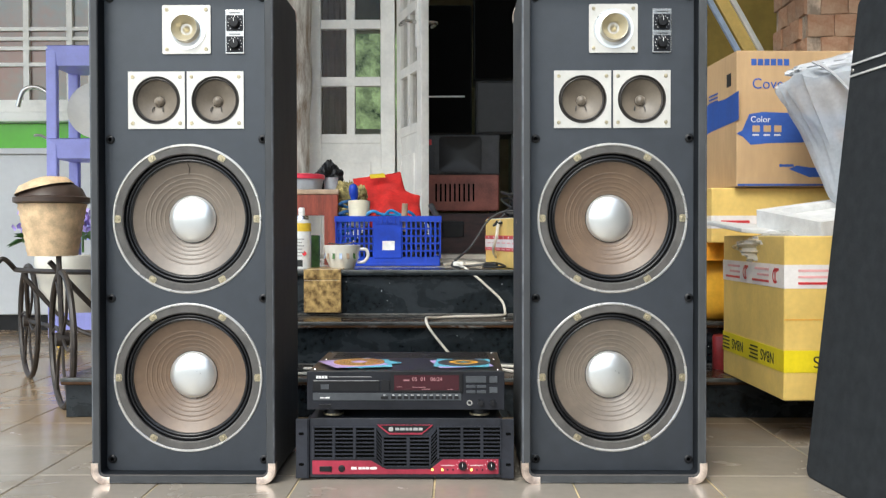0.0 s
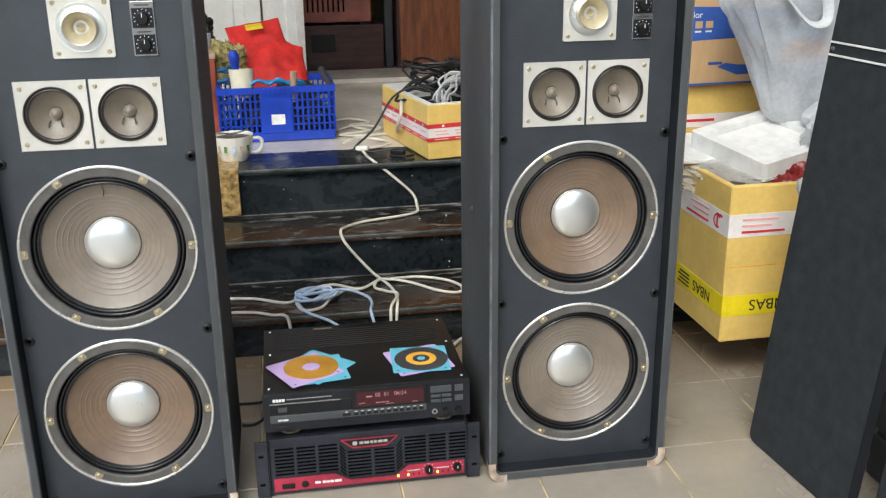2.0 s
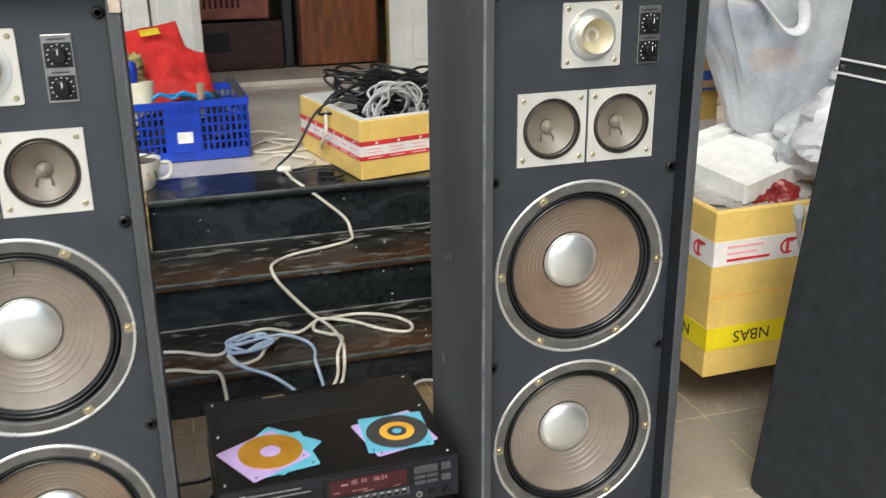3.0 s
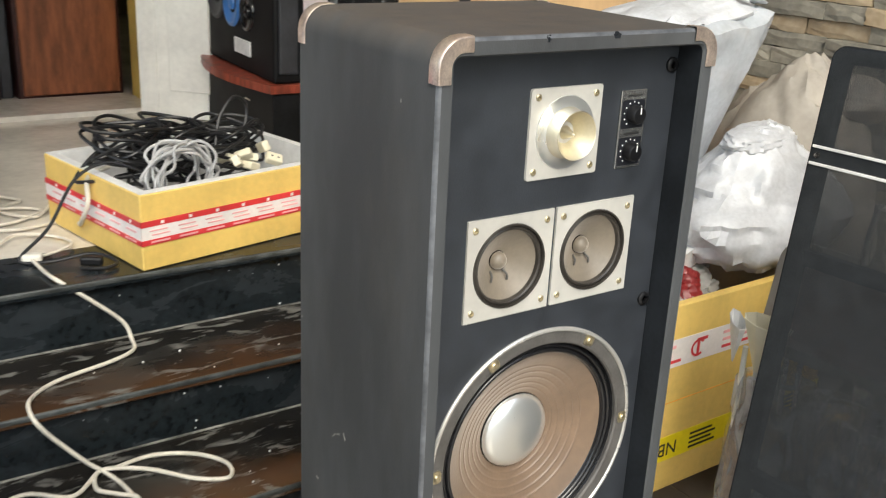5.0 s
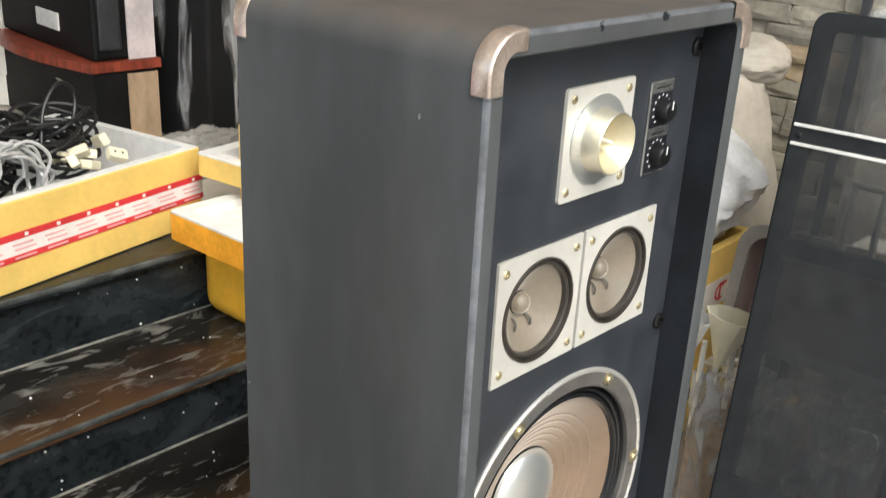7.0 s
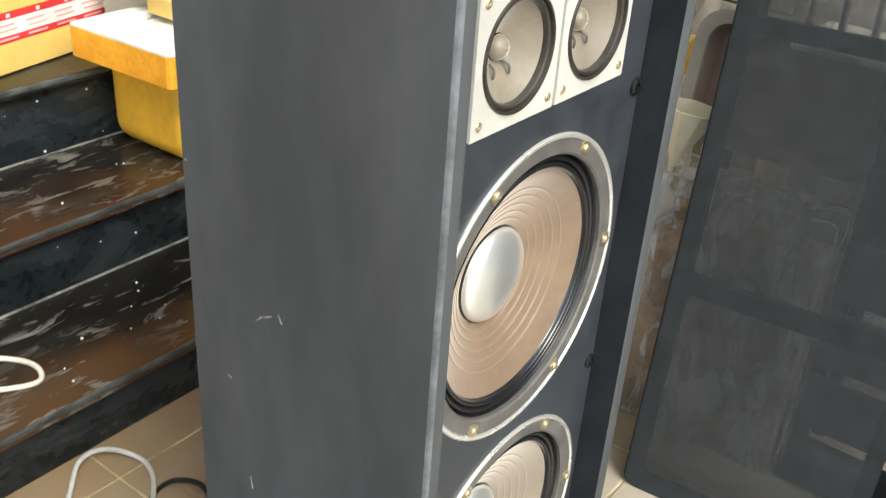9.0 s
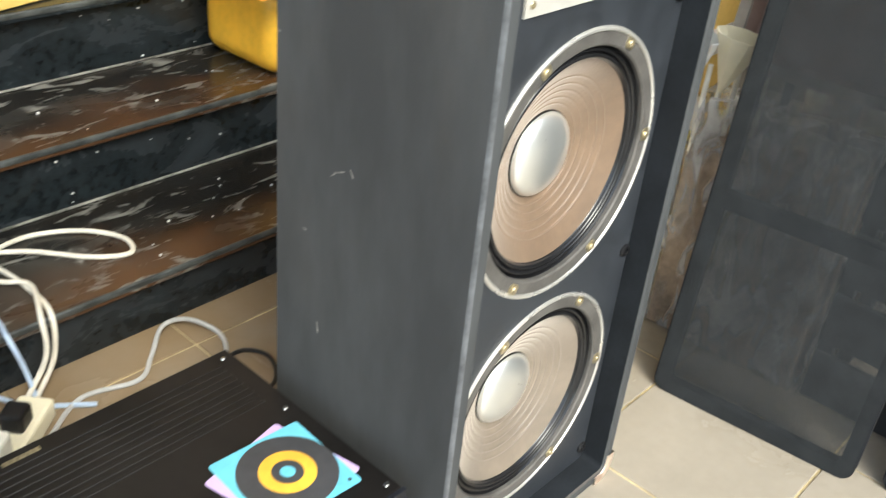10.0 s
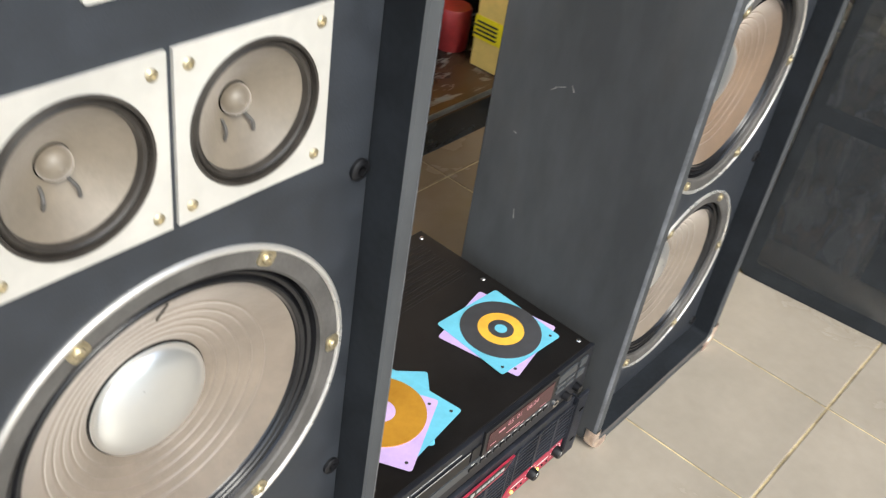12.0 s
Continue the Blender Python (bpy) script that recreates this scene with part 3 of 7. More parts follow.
# flat glowing board added for the daylit garden behind the door panes
solid("garden_backdrop", box(-0.95, -0.30, 8.12, 8.14, 0.6, 2.2), GARDEN, "self-lit green garden backdrop standing before the inner room's far wall", "backdrop", kind="structure")

curtain = bmesh.new()
bmesh.ops.create_grid(curtain, x_segments=24, y_segments=2, size=0.5)
for v in curtain.verts:
    u = v.co.x
    v.co = Vector((u * 0.20, 0.015 * math.sin(u * 38), v.co.y * 2.1))
solid("curtain", curtain, CURTAIN, "brown drape hanging behind the glazed door", "curtain", pose(-0.58, 5.45, STEP_Z[2] + 1.1), smooth=True)
fence = thing("garden_fence", "pale slatted garden fence seen through the glass", "fence")
part("rail", box(-0.95, -0.30, 8.0, 8.02, 1.36, 1.40), WHITEPAINT, fence)
for k in range(7):
    part("slat", box(-0.92 + k * 0.095, -0.87 + k * 0.095, 7.97, 7.995, 0.45, 1.36), WHITEPAINT, fence)

# weathered trunk-like pillar at the door's side
bm = lathe([(0.080 + 0.006 * math.sin(k * 1.9), k * 0.12) for k in range(25)], 20, "z", close=True)
for v in bm.verts:
    f = 1 + 0.18 * noise.noise(Vector((v.co.x * 14, v.co.y * 14, v.co.z * 1.6)))
    v.co.x *= f
    v.co.y *= f
solid("pillar", bm, BARK, "weathered grey and brown trunk-like porch pillar", "pillar", pose(-0.738, 4.95, STEP_Z[2]), kind="structure", smooth=True)

# brick pier and stacked stone wall on the far side of the boxes
# unseen wall, added for what the shiny fronts reflect
solid("wall_added_rear", box(-9, 9, -6.2, -6.0, -0.03, 1.2), PLASTER, "plain low wall added out of view to shape reflections from the open side", "wall", kind="structure")
# the run towards -y is out of view, added to darken the right side
wall_e = solid("wall_stone", box(WALL_X, WALL_X + 0.2, -6.0, 4.9, 0, 3.25), MORTAR, "stacked ledger stone wall in grey and tan, its plain forward run added to block sky", "wall", kind="structure")
pier = solid("pier_brick", box(1.50, WALL_X - 0.03, 4.02, 4.40, STEP_Z[2], 3.25), BRICKJOINT, "red brick pier with crumbling brown joints", "pier", kind="structure")


# ---- loudspeakers ----
SW, SH, SD = 0.402, 1.117, 0.318
BY = 0.039


def corner_cap(sx, z_top, y0, y1, lip):
    """Bent metal cap over a rounded cabinet corner; sx is the side, z_top +1 or -1 the end."""
    r, arm = 0.030, 0.032
    line = [(SW / 2, SH / 2 - r - arm + 0.016)]
    for k in range(7):
        a = radians(90 * k / 6)
        line.append((SW / 2 - r + r * math.cos(a), SH / 2 - r + r * math.sin(a)))
    line.append((SW / 2 - r - 0.010, SH / 2))
    bm = bmesh.new()

    def ring(u, v, push):
        return [bm.verts.new((sx * (a + push * nx), y, SH / 2 + z_top * (b + push * nz))) for (a, b, nx, nz) in u for y in (v,)]
    pts = []
    for i, (a, b) in enumerate(line):
        ang = 0 if i == 0 else (90 if i == len(line) - 1 else 90 * (i - 1) / 6)
        pts.append((a, b, math.cos(radians(ang)), math.sin(radians(ang))))
    rows = [ring(pts, y1, 0.0002), ring(pts, y1, 0.0022), ring(pts, y0 - 0.001, 0.0022), ring(pts, y0 - 0.0024, 0.0005), ring(pts, y0 - 0.0024, -lip), ring(pts, y0 - 0.0002, -lip)]
    for a, b in zip(rows, rows[1:]):
        for k in range(len(a) - 1):
            bm.faces.new((a[k], a[k + 1], b[k + 1], b[k]))
    bmesh.ops.recalc_face_normals(bm, faces=bm.faces)
    bmesh.ops.bevel(bm, geom=[e for e in bm.edges if e.is_manifold and e.calc_face_angle(0) > 0.7], offset=0.0035, segments=2, profile=0.5, affect="EDGES", clamp_overlap=True)
    return bm


def woofer(parent, x, z, cone_mat):
    y = BY
    w = thing("woofer", "", "")
    w.parent = parent
    w["label"] = "large woofer with brown ribbed cone and bright metal dome"
    c = (x, y, z)
    part("trim_ring", lathe([(0.1602, -0.004), (0.1604, 0.0012), (0.1618, 0.0028), (0.1645, 0.0028), (0.1660, 0.0016), (0.1665, -0.001)], 96, "-y", centre=c), RING, w, "polished metal trim ring", True)
    part("gasket", lathe([(0.1432, -0.014), (0.1432, -0.0015), (0.1455, 0.0005), (0.1602, 0.0005), (0.1602, -0.003)], 96, "-y", centre=c), BASKET, w, "dull grey mounting gasket", True)
    roll = [(0.1255, -0.0135)]
    for mid, half, high in ((0.1300, 0.0036, 0.0055), (0.1372, 0.0036, 0.0055)):
        roll += [(mid + half * math.cos(a), -0.0125 + high * math.sin(a)) for a in [radians(180 - 22.5 * k) for k in range(9)]]
    roll += [(0.1412, -0.0120), (0.1433, -0.0060)]
    part("surround", lathe(roll, 96, "-y", centre=c), RUBBER, w, "glossy black double-roll surround", True)
    prof = []
    for k in range(121):
        r = 0.1258 - k / 120 * (0.1258 - 0.050)
        t = (0.1258 - r) / 0.0758
        h = -0.0135 - 0.035 * (t ** 0.92)
        for rib in (0.1010, 0.0910, 0.0812, 0.0718, 0.0630):
            h += 0.0009 * math.exp(-((r - rib) / 0.0011) ** 2)
        prof.append((r, h))
    part("cone", lathe(prof, 96, "-y", centre=c), cone_mat, w, "", True)
    R = 0.0525
    part("dome_seam", lathe([(R + 0.0022, -0.0475), (R + 0.0012, -0.0445), (R - 0.0005, -0.0442)], 56, "-y", centre=c), RUBBER, w, "dark glue seam round the dome", True)
    dome = [(R, -0.048), (R + 0.0004, -0.0440)] + [(R * math.cos(a), -0.0440 + 0.017 * math.sin(a)) for a in [radians(6 * k) for k in range(0, 15)]] + [(0, -0.0270)]
    part("dust_dome", lathe(dome, 56, "-y", centre=c), DOME, w, "satin aluminium dust dome", True)
    for k in range(6):
        a = radians(60 * k)
        b = (x + 0.1545 * math.cos(a), y - 0.0005, z + 0.1545 * math.sin(a))
        tab = rounded(0.0135, 0.0165, 0.004, 3)
        turn = [(p * math.cos(a) - q * math.sin(a), p * math.sin(a) + q * math.cos(a)) for p, q in tab]
        clamp = part("clamp", loft([[(b[0] + p, y - 0.0004, b[2] + q) for p, q in turn], [(b[0] + p, y - 0.0022, b[2] + q) for p, q in turn]], False, True), BOLT, w, "pale brass clamp")
        part("bolt", lathe([(0.0046, 0.0015), (0.0046, 0.0032), (0.0036, 0.0042), (0.0018, 0.0042), (0.0016, 0.0030), (0.0, 0.0030)], 12, "-y", centre=b), BOLT, clamp, "", True)
    return w


def midrange(parent, x, z):
    y = BY
    m = thing("midrange", "", "")
    m.parent = parent
    m["label"] = "square midrange driver on a satin aluminium plate"
    w, h, r = 0.1258, 0.1265, 0.0525
    n = 48
    outer = []
    for k in range(n):
        a = 2 * math.pi * k / n + math.pi / n
        ca, sa = math.cos(a), math.sin(a)
        s = min(w / 2 / abs(ca) if abs(ca) > 1e-6 else 9, h / 2 / abs(sa) if abs(sa) > 1e-6 else 9)
        outer.append((ca * s, sa * s))
    for cx, cz in ((w / 2, h / 2), (-w / 2, h / 2), (-w / 2, -h / 2), (w / 2, -h / 2)):
        k = min(range(n), key=lambda i: (outer[i][0] - cx) ** 2 + (outer[i][1] - cz) ** 2)
        outer[k] = (cx, cz)
    hole = [(r * math.cos(2 * math.pi * k / n + math.pi / n), r * math.sin(2 * math.pi * k / n + math.pi / n)) for k in range(n)]
    bm = loft([[(x + a, y, z + b) for a, b in outer], [(x + a, y - 0.003, z + b) for a, b in outer], [(x + a, y - 0.003, z + b) for a, b in hole], [(x + a, y, z + b) for a, b in hole]])
    part("plate", bm, ALU, m)
    part("surround", lathe([(0.0532, 0.0028), (0.0525, 0.0048), (0.0505, 0.0046), (0.0497, 0.0010), (0.0485, 0.0024), (0.0468, 0.0030), (0.0450, 0.0018), (0.0440, -0.003)], 48, "-y", centre=(x, y, z)), MIDRUBBER, m, "black rolled surround", True)
    part("cone", lathe([(0.0442, -0.003), (0.040, -0.0065), (0.029, -0.014), (0.012, -0.022)], 48, "-y", centre=(x, y, z)), MIDCONE, m, "", True)
    part("dust_dome", lathe([(0.0112, -0.021)] + [(0.0112 * math.cos(radians(10 * k)), -0.02 + 0.010 * math.sin(radians(10 * k))) for k in range(9)] + [(0, -0.008)], 24, "-y", centre=(x, y, z)), MIDCONE, m, "", True)
    for s in (-1, 1):
        part("lead_wire", tube([(x + s * 0.009 - 0.002, y + 0.0195, z - 0.0125), (x + s * 0.011 - 0.002, y + 0.0125, z - 0.0165), (x + s * 0.012 - 0.002, y + 0.0125, z - 0.0235)], 0.0013, 6, 4), BASKET, m, "", True)
    for sx in (-1, 1):
        for sz in (-1, 1):
            part("screw", lathe([(0.0042, 0), (0.0042, 0.001), (0.0032, 0.0018), (0.0018, 0.0018), (0.0016, 0.0008), (0, 0.0008)], 12, "-y", centre=(x + sx * 0.0525, y - 0.003, z + sz * 0.051)), BOLT, m, "", True)
    return m


def tweeter(parent, x, z):
    y = BY
    t = thing("tweeter", "", "")
    t.parent = parent
    t["label"] = "horn tweeter with pale gold trumpet on aluminium plate"
    part("plate", loft([[(x + a, y, z + b) for a, b in rounded(0.107, 0.107, 0.003, 2)], [(x + a, y - 0.0035, z + b) for a, b in rounded(0.107, 0.107, 0.003, 2)]], False, True), ALU, t)
    part("dish", lathe([(0.044, 0.0037), (0.0435, 0.0050), (0.036, 0.0042), (0.030, 0.0065)], 48, "-y", centre=(x, y, z)), DOME, t, "brushed metal dish", True)
    part("horn", lathe([(0.0315, 0.004), (0.030, 0.009), (0.0285, 0.018), (0.0295, 0.0245), (0.0288, 0.0255), (0.0280, 0.0250)], 48, "-y", centre=(x, y, z)), HORN, t, "", True)
    part("throat", lathe([(0.0282, 0.0250), (0.0250, 0.0215), (0.0205, 0.0160), (0.0160, 0.0095), (0.0125, 0.0030), (0.0115, -0.002), (0.004, -0.003)], 40, "-y", centre=(x, y, z)), THROAT, t, "pale gold bowl of the horn", True)
    part("phase_plug", lathe([(0.0098, -0.003), (0.0088, 0.003), (0.0055, 0.009), (0.002, 0.0185), (0.0, 0.0215)], 20, "-y", centre=(x, y, z)), HORN, t, "", True)
    for sx in (-1, 1):
        for sz in (-1, 1):
            part("screw", lathe([(0.0042, 0), (0.0042, 0.001), (0.0032, 0.0018), (0.0018, 0.0018), (0.0016, 0.0008), (0, 0.0008)], 12, "-y", centre=(x + sx * 0.0435, y - 0.0035, z + sz * 0.0435)), BOLT, t, "", True)


def loudspeaker(m, upper, lower):
    s = thing("loudspeaker", "large charcoal floor-standing loudspeaker with metal corners, grille off", "loudspeaker", m, "pair of loudspeakers")
    out, inn = rounded(SW, SH, 0.030), rounded(SW - 0.038, SH - 0.040, 0.010)
    z0 = SH / 2

    def at(loop, y, grow=0.0):
        k = 1 + grow
        return [(a * (1 + grow * 2 / SW), y, z0 + b * (1 + grow * 2 / SH)) for a, b in loop]
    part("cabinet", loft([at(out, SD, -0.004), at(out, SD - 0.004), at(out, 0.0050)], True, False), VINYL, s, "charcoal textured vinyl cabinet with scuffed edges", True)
    # strip whose pale colour carries wear and the rounded edge's highlight
    part("worn_highlight_edge", loft([at(out, 0.0050), at(out, 0.0024, -0.0006), at(out, 0.0008, -0.0018), at(out, 0.0002, -0.0042)]), LIP, s, "front edge greyed by rubbing and paled for its highlight", True)
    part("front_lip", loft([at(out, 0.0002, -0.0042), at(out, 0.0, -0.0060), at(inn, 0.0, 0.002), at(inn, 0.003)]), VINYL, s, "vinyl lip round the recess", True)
    part("recess", loft([at(inn, 0.003), at(inn, BY + 0.004)]), RECESS, s, "black recess behind the lip", True)
    bb = bmesh.new()
    edges = []
    holes = ((0.0015, 0.580, 0.150), (0.0015, 0.2275, 0.150), (-0.0646, 0.8425, 0.0525), (0.0659, 0.8425, 0.0525))
    rim = [[(a, z0 + b) for a, b in rounded(SW - 0.0415, SH - 0.0415, 0.010)]]
    rim += [[(x + r * math.cos(2 * math.pi * k / 48), z + r * math.sin(2 * math.pi * k / 48)) for k in range(48)] for x, z, r in holes]
    for loop in rim:
        vs = [bb.verts.new((a, BY, b)) for a, b in loop]
        edges += [bb.edges.new((vs[k], vs[(k + 1) % len(vs)])) for k in range(len(vs))]
    bmesh.ops.triangle_fill(bb, edges=edges, use_beauty=True, normal=(0, -1, 0))
    part("baffle", bb, BAFFLE, s, "slate blue-grey front baffle")
    # black board added for the shade inside the cabinet
    part("inner_shade_board", box(-SW / 2 + 0.022, SW / 2 - 0.022, BY + 0.07, BY + 0.08, 0.022, SH - 0.022), BLACK_AND_SHADE, s)
    for sx in (-1, 1):
        for zt in (-1, 1):
            part("corner_cap", corner_cap(sx, zt, 0.0, 0.017, 0.015), CORNER, s, "worn nickel corner cap", True)
            part("corner_cap", corner_cap(sx, zt, SD - 0.018, SD - 0.002, -0.002), CORNER, s, "worn nickel corner cap", True)
    woofer(s, 0.0015, 0.580, upper)
    woofer(s, 0.0015, 0.2275, lower)
    midrange(s, -0.0646, 0.8425)
    midrange(s, 0.0659, 0.8425)
    tweeter(s, 0.003, 0.998)
    # level controls
    cp = part("control_panel", box(0.089, 0.131, BY - 0.003, BY + 0.0004, 0.944, 1.041, 0.001), DIALPLATE, s, "bright metal level plate with two black dials")
    for z in (0.966, 1.0125):
        part("dial_field", box(0.0915, 0.1285, BY - 0.0036, BY - 0.0028, z - 0.0185, z + 0.0165), PANEL, cp, "black dial field")
        part("knob", lathe([(0.0115, 0), (0.0112, 0.010), (0.0095, 0.0125), (0.0, 0.013)], 28, "-y", centre=(0.110, BY - 0.0036, z - 0.001)), BLACK, cp, "", True)
        part("pointer", box(0.1094, 0.1106, BY - 0.0172, BY - 0.0164, z + 0.001, z + 0.009), WHITEPRINT, cp)
        for k in range(11):
            a = radians(-140 + 280 * k / 10 + 90)
            part("scale_mark", box(0.110 + 0.0150 * math.cos(a) - 0.0008, 0.110 + 0.0150 * math.cos(a) + 0.0008, BY - 0.0042, BY - 0.0035, z - 0.001 + 0.0150 * math.sin(a) - 0.0008, z - 0.001 + 0.0150 * math.sin(a) + 0.0008), WHITEPRINT, cp)
    for z in (0.9875, 1.0345):
        part("label_print", box(0.098, 0.122, BY - 0.0037, BY - 0.0029, z - 0.0012, z + 0.0006), BLACKPRINT, cp)
    for x in (-0.168, 0.170):
        for z in (0.046, 0.404, 0.756, 1.068):
            part("grille_socket", lathe([(0.0095, -0.001), (0.0095, 0.003), (0.0075, 0.0045), (0.0045, 0.0045), (0.004, 0.0), (0.0, 0.0)], 20, "-y", centre=(x, BY, z)), BLACK, s, "", True)
    return s


right_speaker = loudspeaker(pose(0.4200, 2.160, 0), CONE, PALECONE)
left_speaker = loudspeaker(pose(-0.5215, 2.152, 0), PALECONE, CONE)


# marks of their own: chips on one cabinet's side, a tear in the other's upper cone
for y, z, l, a in ((0.185, 0.575, 0.010, 60), (0.205, 0.569, 0.018, -25), (0.215, 0.562, 0.010, -40), (0.235, 0.34, 0.016, 80), (0.262, 0.47, 0.006, 20), (0.07, 1.043, 0.004, 90), (0.31, 0.70, 0.004, 0)):
    part("scuff", box(-0.0006, 0.0002, -l / 2, l / 2, -0.0007, 0.0007), SCUFF, right_speaker, "pale scuff on the vinyl", at=pose(-SW / 2, y, z, a, 0, 0))
for x, z, r in ((0.037, 1.1128, 0.0055), (-0.062, 1.1118, 0.004)):
    part("chip", crumpled((r, 0.0022, 0.0035), x * 90, 0.5, rings=8, segs=12), RECESS, right_speaker, "dark chip in the rubbed edge", at=pose(x, 0.0018, z - 0.003))
part("tear", tube([(0.0, BY + 0.0105, 0.580 + 0.124), (0.002, BY + 0.018, 0.580 + 0.113), (-0.001, BY + 0.024, 0.580 + 0.100)], 0.0007, 6, 3), BLACK_AND_SHADE, left_speaker, "dark crack in the cone")


# ---- power amplifier ----
def amplifier(m):
    a = thing("power_amplifier", "black rack power amplifier with louvred front and red strip", "amplifier", m)
    W, H = 0.483, 0.133
    part("chassis", box(-0.215, 0.215, 0.012, 0.40, 0.004, H - 0.002, 0.002), MATTBLACK, a)
    f = part("front_panel", box(-0.2118, 0.2122, 0.0055, 0.012, 0.0015, H, 0.001), MATTBLACK, a, "black moulded front panel")

    def u(c):
        return (c - 5) / 1030 * W - W / 2

    def v(c):
        return (685 - c) / 300 * H
    for sx in (-1, 1):
        ear = part("rack_ear", box(min(sx * 0.2415, sx * 0.2125), max(sx * 0.2415, sx * 0.2125), -0.002, 0.004, 0.0005, H, 0.001), MATTBLACK, a, "steel rack ear")
        for z in (0.032, 0.100):
            # slot shade painted as a flat black patch
            part("rack_slot_shade", loft([[(sx * 0.229 + p, -0.0026, z + q) for p, q in rounded(0.012, 0.0065, 0.003, 4)]], True), BLACK_AND_SHADE, ear)
        part("ear_flange", box(min(sx * 0.2165, sx * 0.2135), max(sx * 0.2165, sx * 0.2135), -0.002, 0.05, 0.0005, H, 0.0008), MATTBLACK, ear)
    # one wide louvred opening, its shade a flat black sheet: bars run on across the lowered middle
    mouth = [(86, 428), (384, 428), (416, 476), (640, 476), (676, 426), (976, 424), (976, 582), (690, 584), (636, 628), (424, 628), (374, 586), (86, 586)]
    opening = part("vent_shade", loft([[(u(p), 0.0052, v(q)) for p, q in mouth]], True), BLACK_AND_SHADE, f, "flat black sheet painted as the shade in the vent opening")
    for k in range(9):
        side, mid = 429 + k * 19.3, 477 + k * 18.6
        run = [(84, side), (381, side), (415, mid), (641, mid), (679, side - 2), (978, side - 2)]
        bm = loft([[(u(p), y, v(q + dq)) for y, dq in ((0.0028, -2.9), (0.0028, 2.9), (0.0051, 2.9), (0.0051, -2.9))] for p, q in run], True, True)
        part("louvre", bm, MATTBLACK, opening)
    for x, top, low, wide in ((86, 426, 588, 12), (184, 426, 588, 14), (282, 426, 588, 14), (381, 428, 590, 10), (416, 476, 630, 9), (536, 476, 630, 15), (640, 476, 630, 9), (678, 424, 588, 10), (790, 422, 586, 14), (884, 422, 586, 14), (976, 422, 586, 12)):
        part("mullion", box(u(x - wide / 2), u(x + wide / 2), 0.0018, 0.0050, v(low), v(top), 0.0005, 1), MATTBLACK, opening)
    # red strip with its notch
    rp = [(82, 597), (360, 597), (432, 640), (640, 640), (700, 590), (962, 588), (962, 662), (82, 665)]
    part("red_strip", loft([[(u(p), 0.0055, v(q)) for p, q in rp], [(u(p), 0.0028, v(q)) for p, q in rp]], False, True), REDPANEL, f, "magenta red control strip")
    tp = [(390, 416), (655, 416), (600, 464), (446, 464)]
    lg = part("badge", loft([[(u(p), 0.004, v(q)) for p, q in tp], [(u(p), 0.0005, v(q)) for p, q in tp]], False, True), REDPANEL, f, "dark red maker's badge")
    part("badge_field", loft([[(u(p), 0.0003, v(q)) for p, q in ((400, 418), (645, 418), (602, 455), (446, 455))]], True), BLACK, lg)
    part("badge_mark", loft([[(u(455) + p, 0.0, v(437) + q) for p, q in rounded(0.010, 0.009, 0.003, 3)]], True), GREYPRINT, lg)
    for k, (p0, p1) in enumerate(((476, 494), (498, 520), (524, 538), (542, 556), (560, 582), (586, 604))):
        part("badge_bar", box(u(p0), u(p1), -0.0002, 0.0002, v(443), v(430)), GREYPRINT, lg)
    part("power_switch", box(u(116), u(174), -0.001, 0.003, v(650), v(624), 0.001), BLACK, f)
    part("reset_button", lathe([(0.0075, 0), (0.0075, 0.003), (0.005, 0.004), (0, 0.004)], 20, "-y", centre=(u(221), 0.003, v(635))), BLACK, f, "", True)
    for p0, p1 in ((266, 292), (300, 316), (318, 334), (336, 352), (356, 388)):
        part("model_bar", box(u(p0), u(p1), 0.0022, 0.0027, v(640), v(628)), WHITEPRINT, f)
    for p in (650, 697, 835):
        part("led", lathe([(0.0026, 0), (0.0026, 0.002), (0, 0.003)], 12, "-y", centre=(u(p), 0.0027, v(641))), LED, f, "lit yellow LED")
    for p in (722, 748, 860, 886):
        part("led", lathe([(0.002, 0), (0.002, 0.001), (0, 0.002)], 10, "-y", centre=(u(p), 0.0027, v(641))), BLACK, f)
    for p in (793, 928):
        k = part("gain_knob", lathe([(0.0095, 0), (0.0088, 0.010), (0.0075, 0.012), (0, 0.012)], 24, "-y", centre=(u(p), 0.0027, v(621))), BLACK, f, "", True)
        part("pointer", box(u(p) - 0.0005, u(p) + 0.0005, -0.0097, -0.0091, v(621), v(621) + 0.007), WHITEPRINT, k)
        for j in range(7):
            an = radians(-120 + 40 * j + 90)
            part("scale_mark", box(u(p) + 0.0125 * math.cos(an) - 0.0008, u(p) + 0.0125 * math.cos(an) + 0.0008, 0.0022, 0.0027, v(621) + 0.0125 * math.sin(an) - 0.0008, v(621) + 0.0125 * math.sin(an) + 0.0008), WHITEPRINT, f)
    for p0, p1 in ((690, 754), (828, 890)):
        part("print_line", box(u(p0), u(p1), 0.0022, 0.0027, v(621), v(618)), WHITEPRINT, f)
    return a


amplifier(pose(-0.0385, 2.186, 0.004))


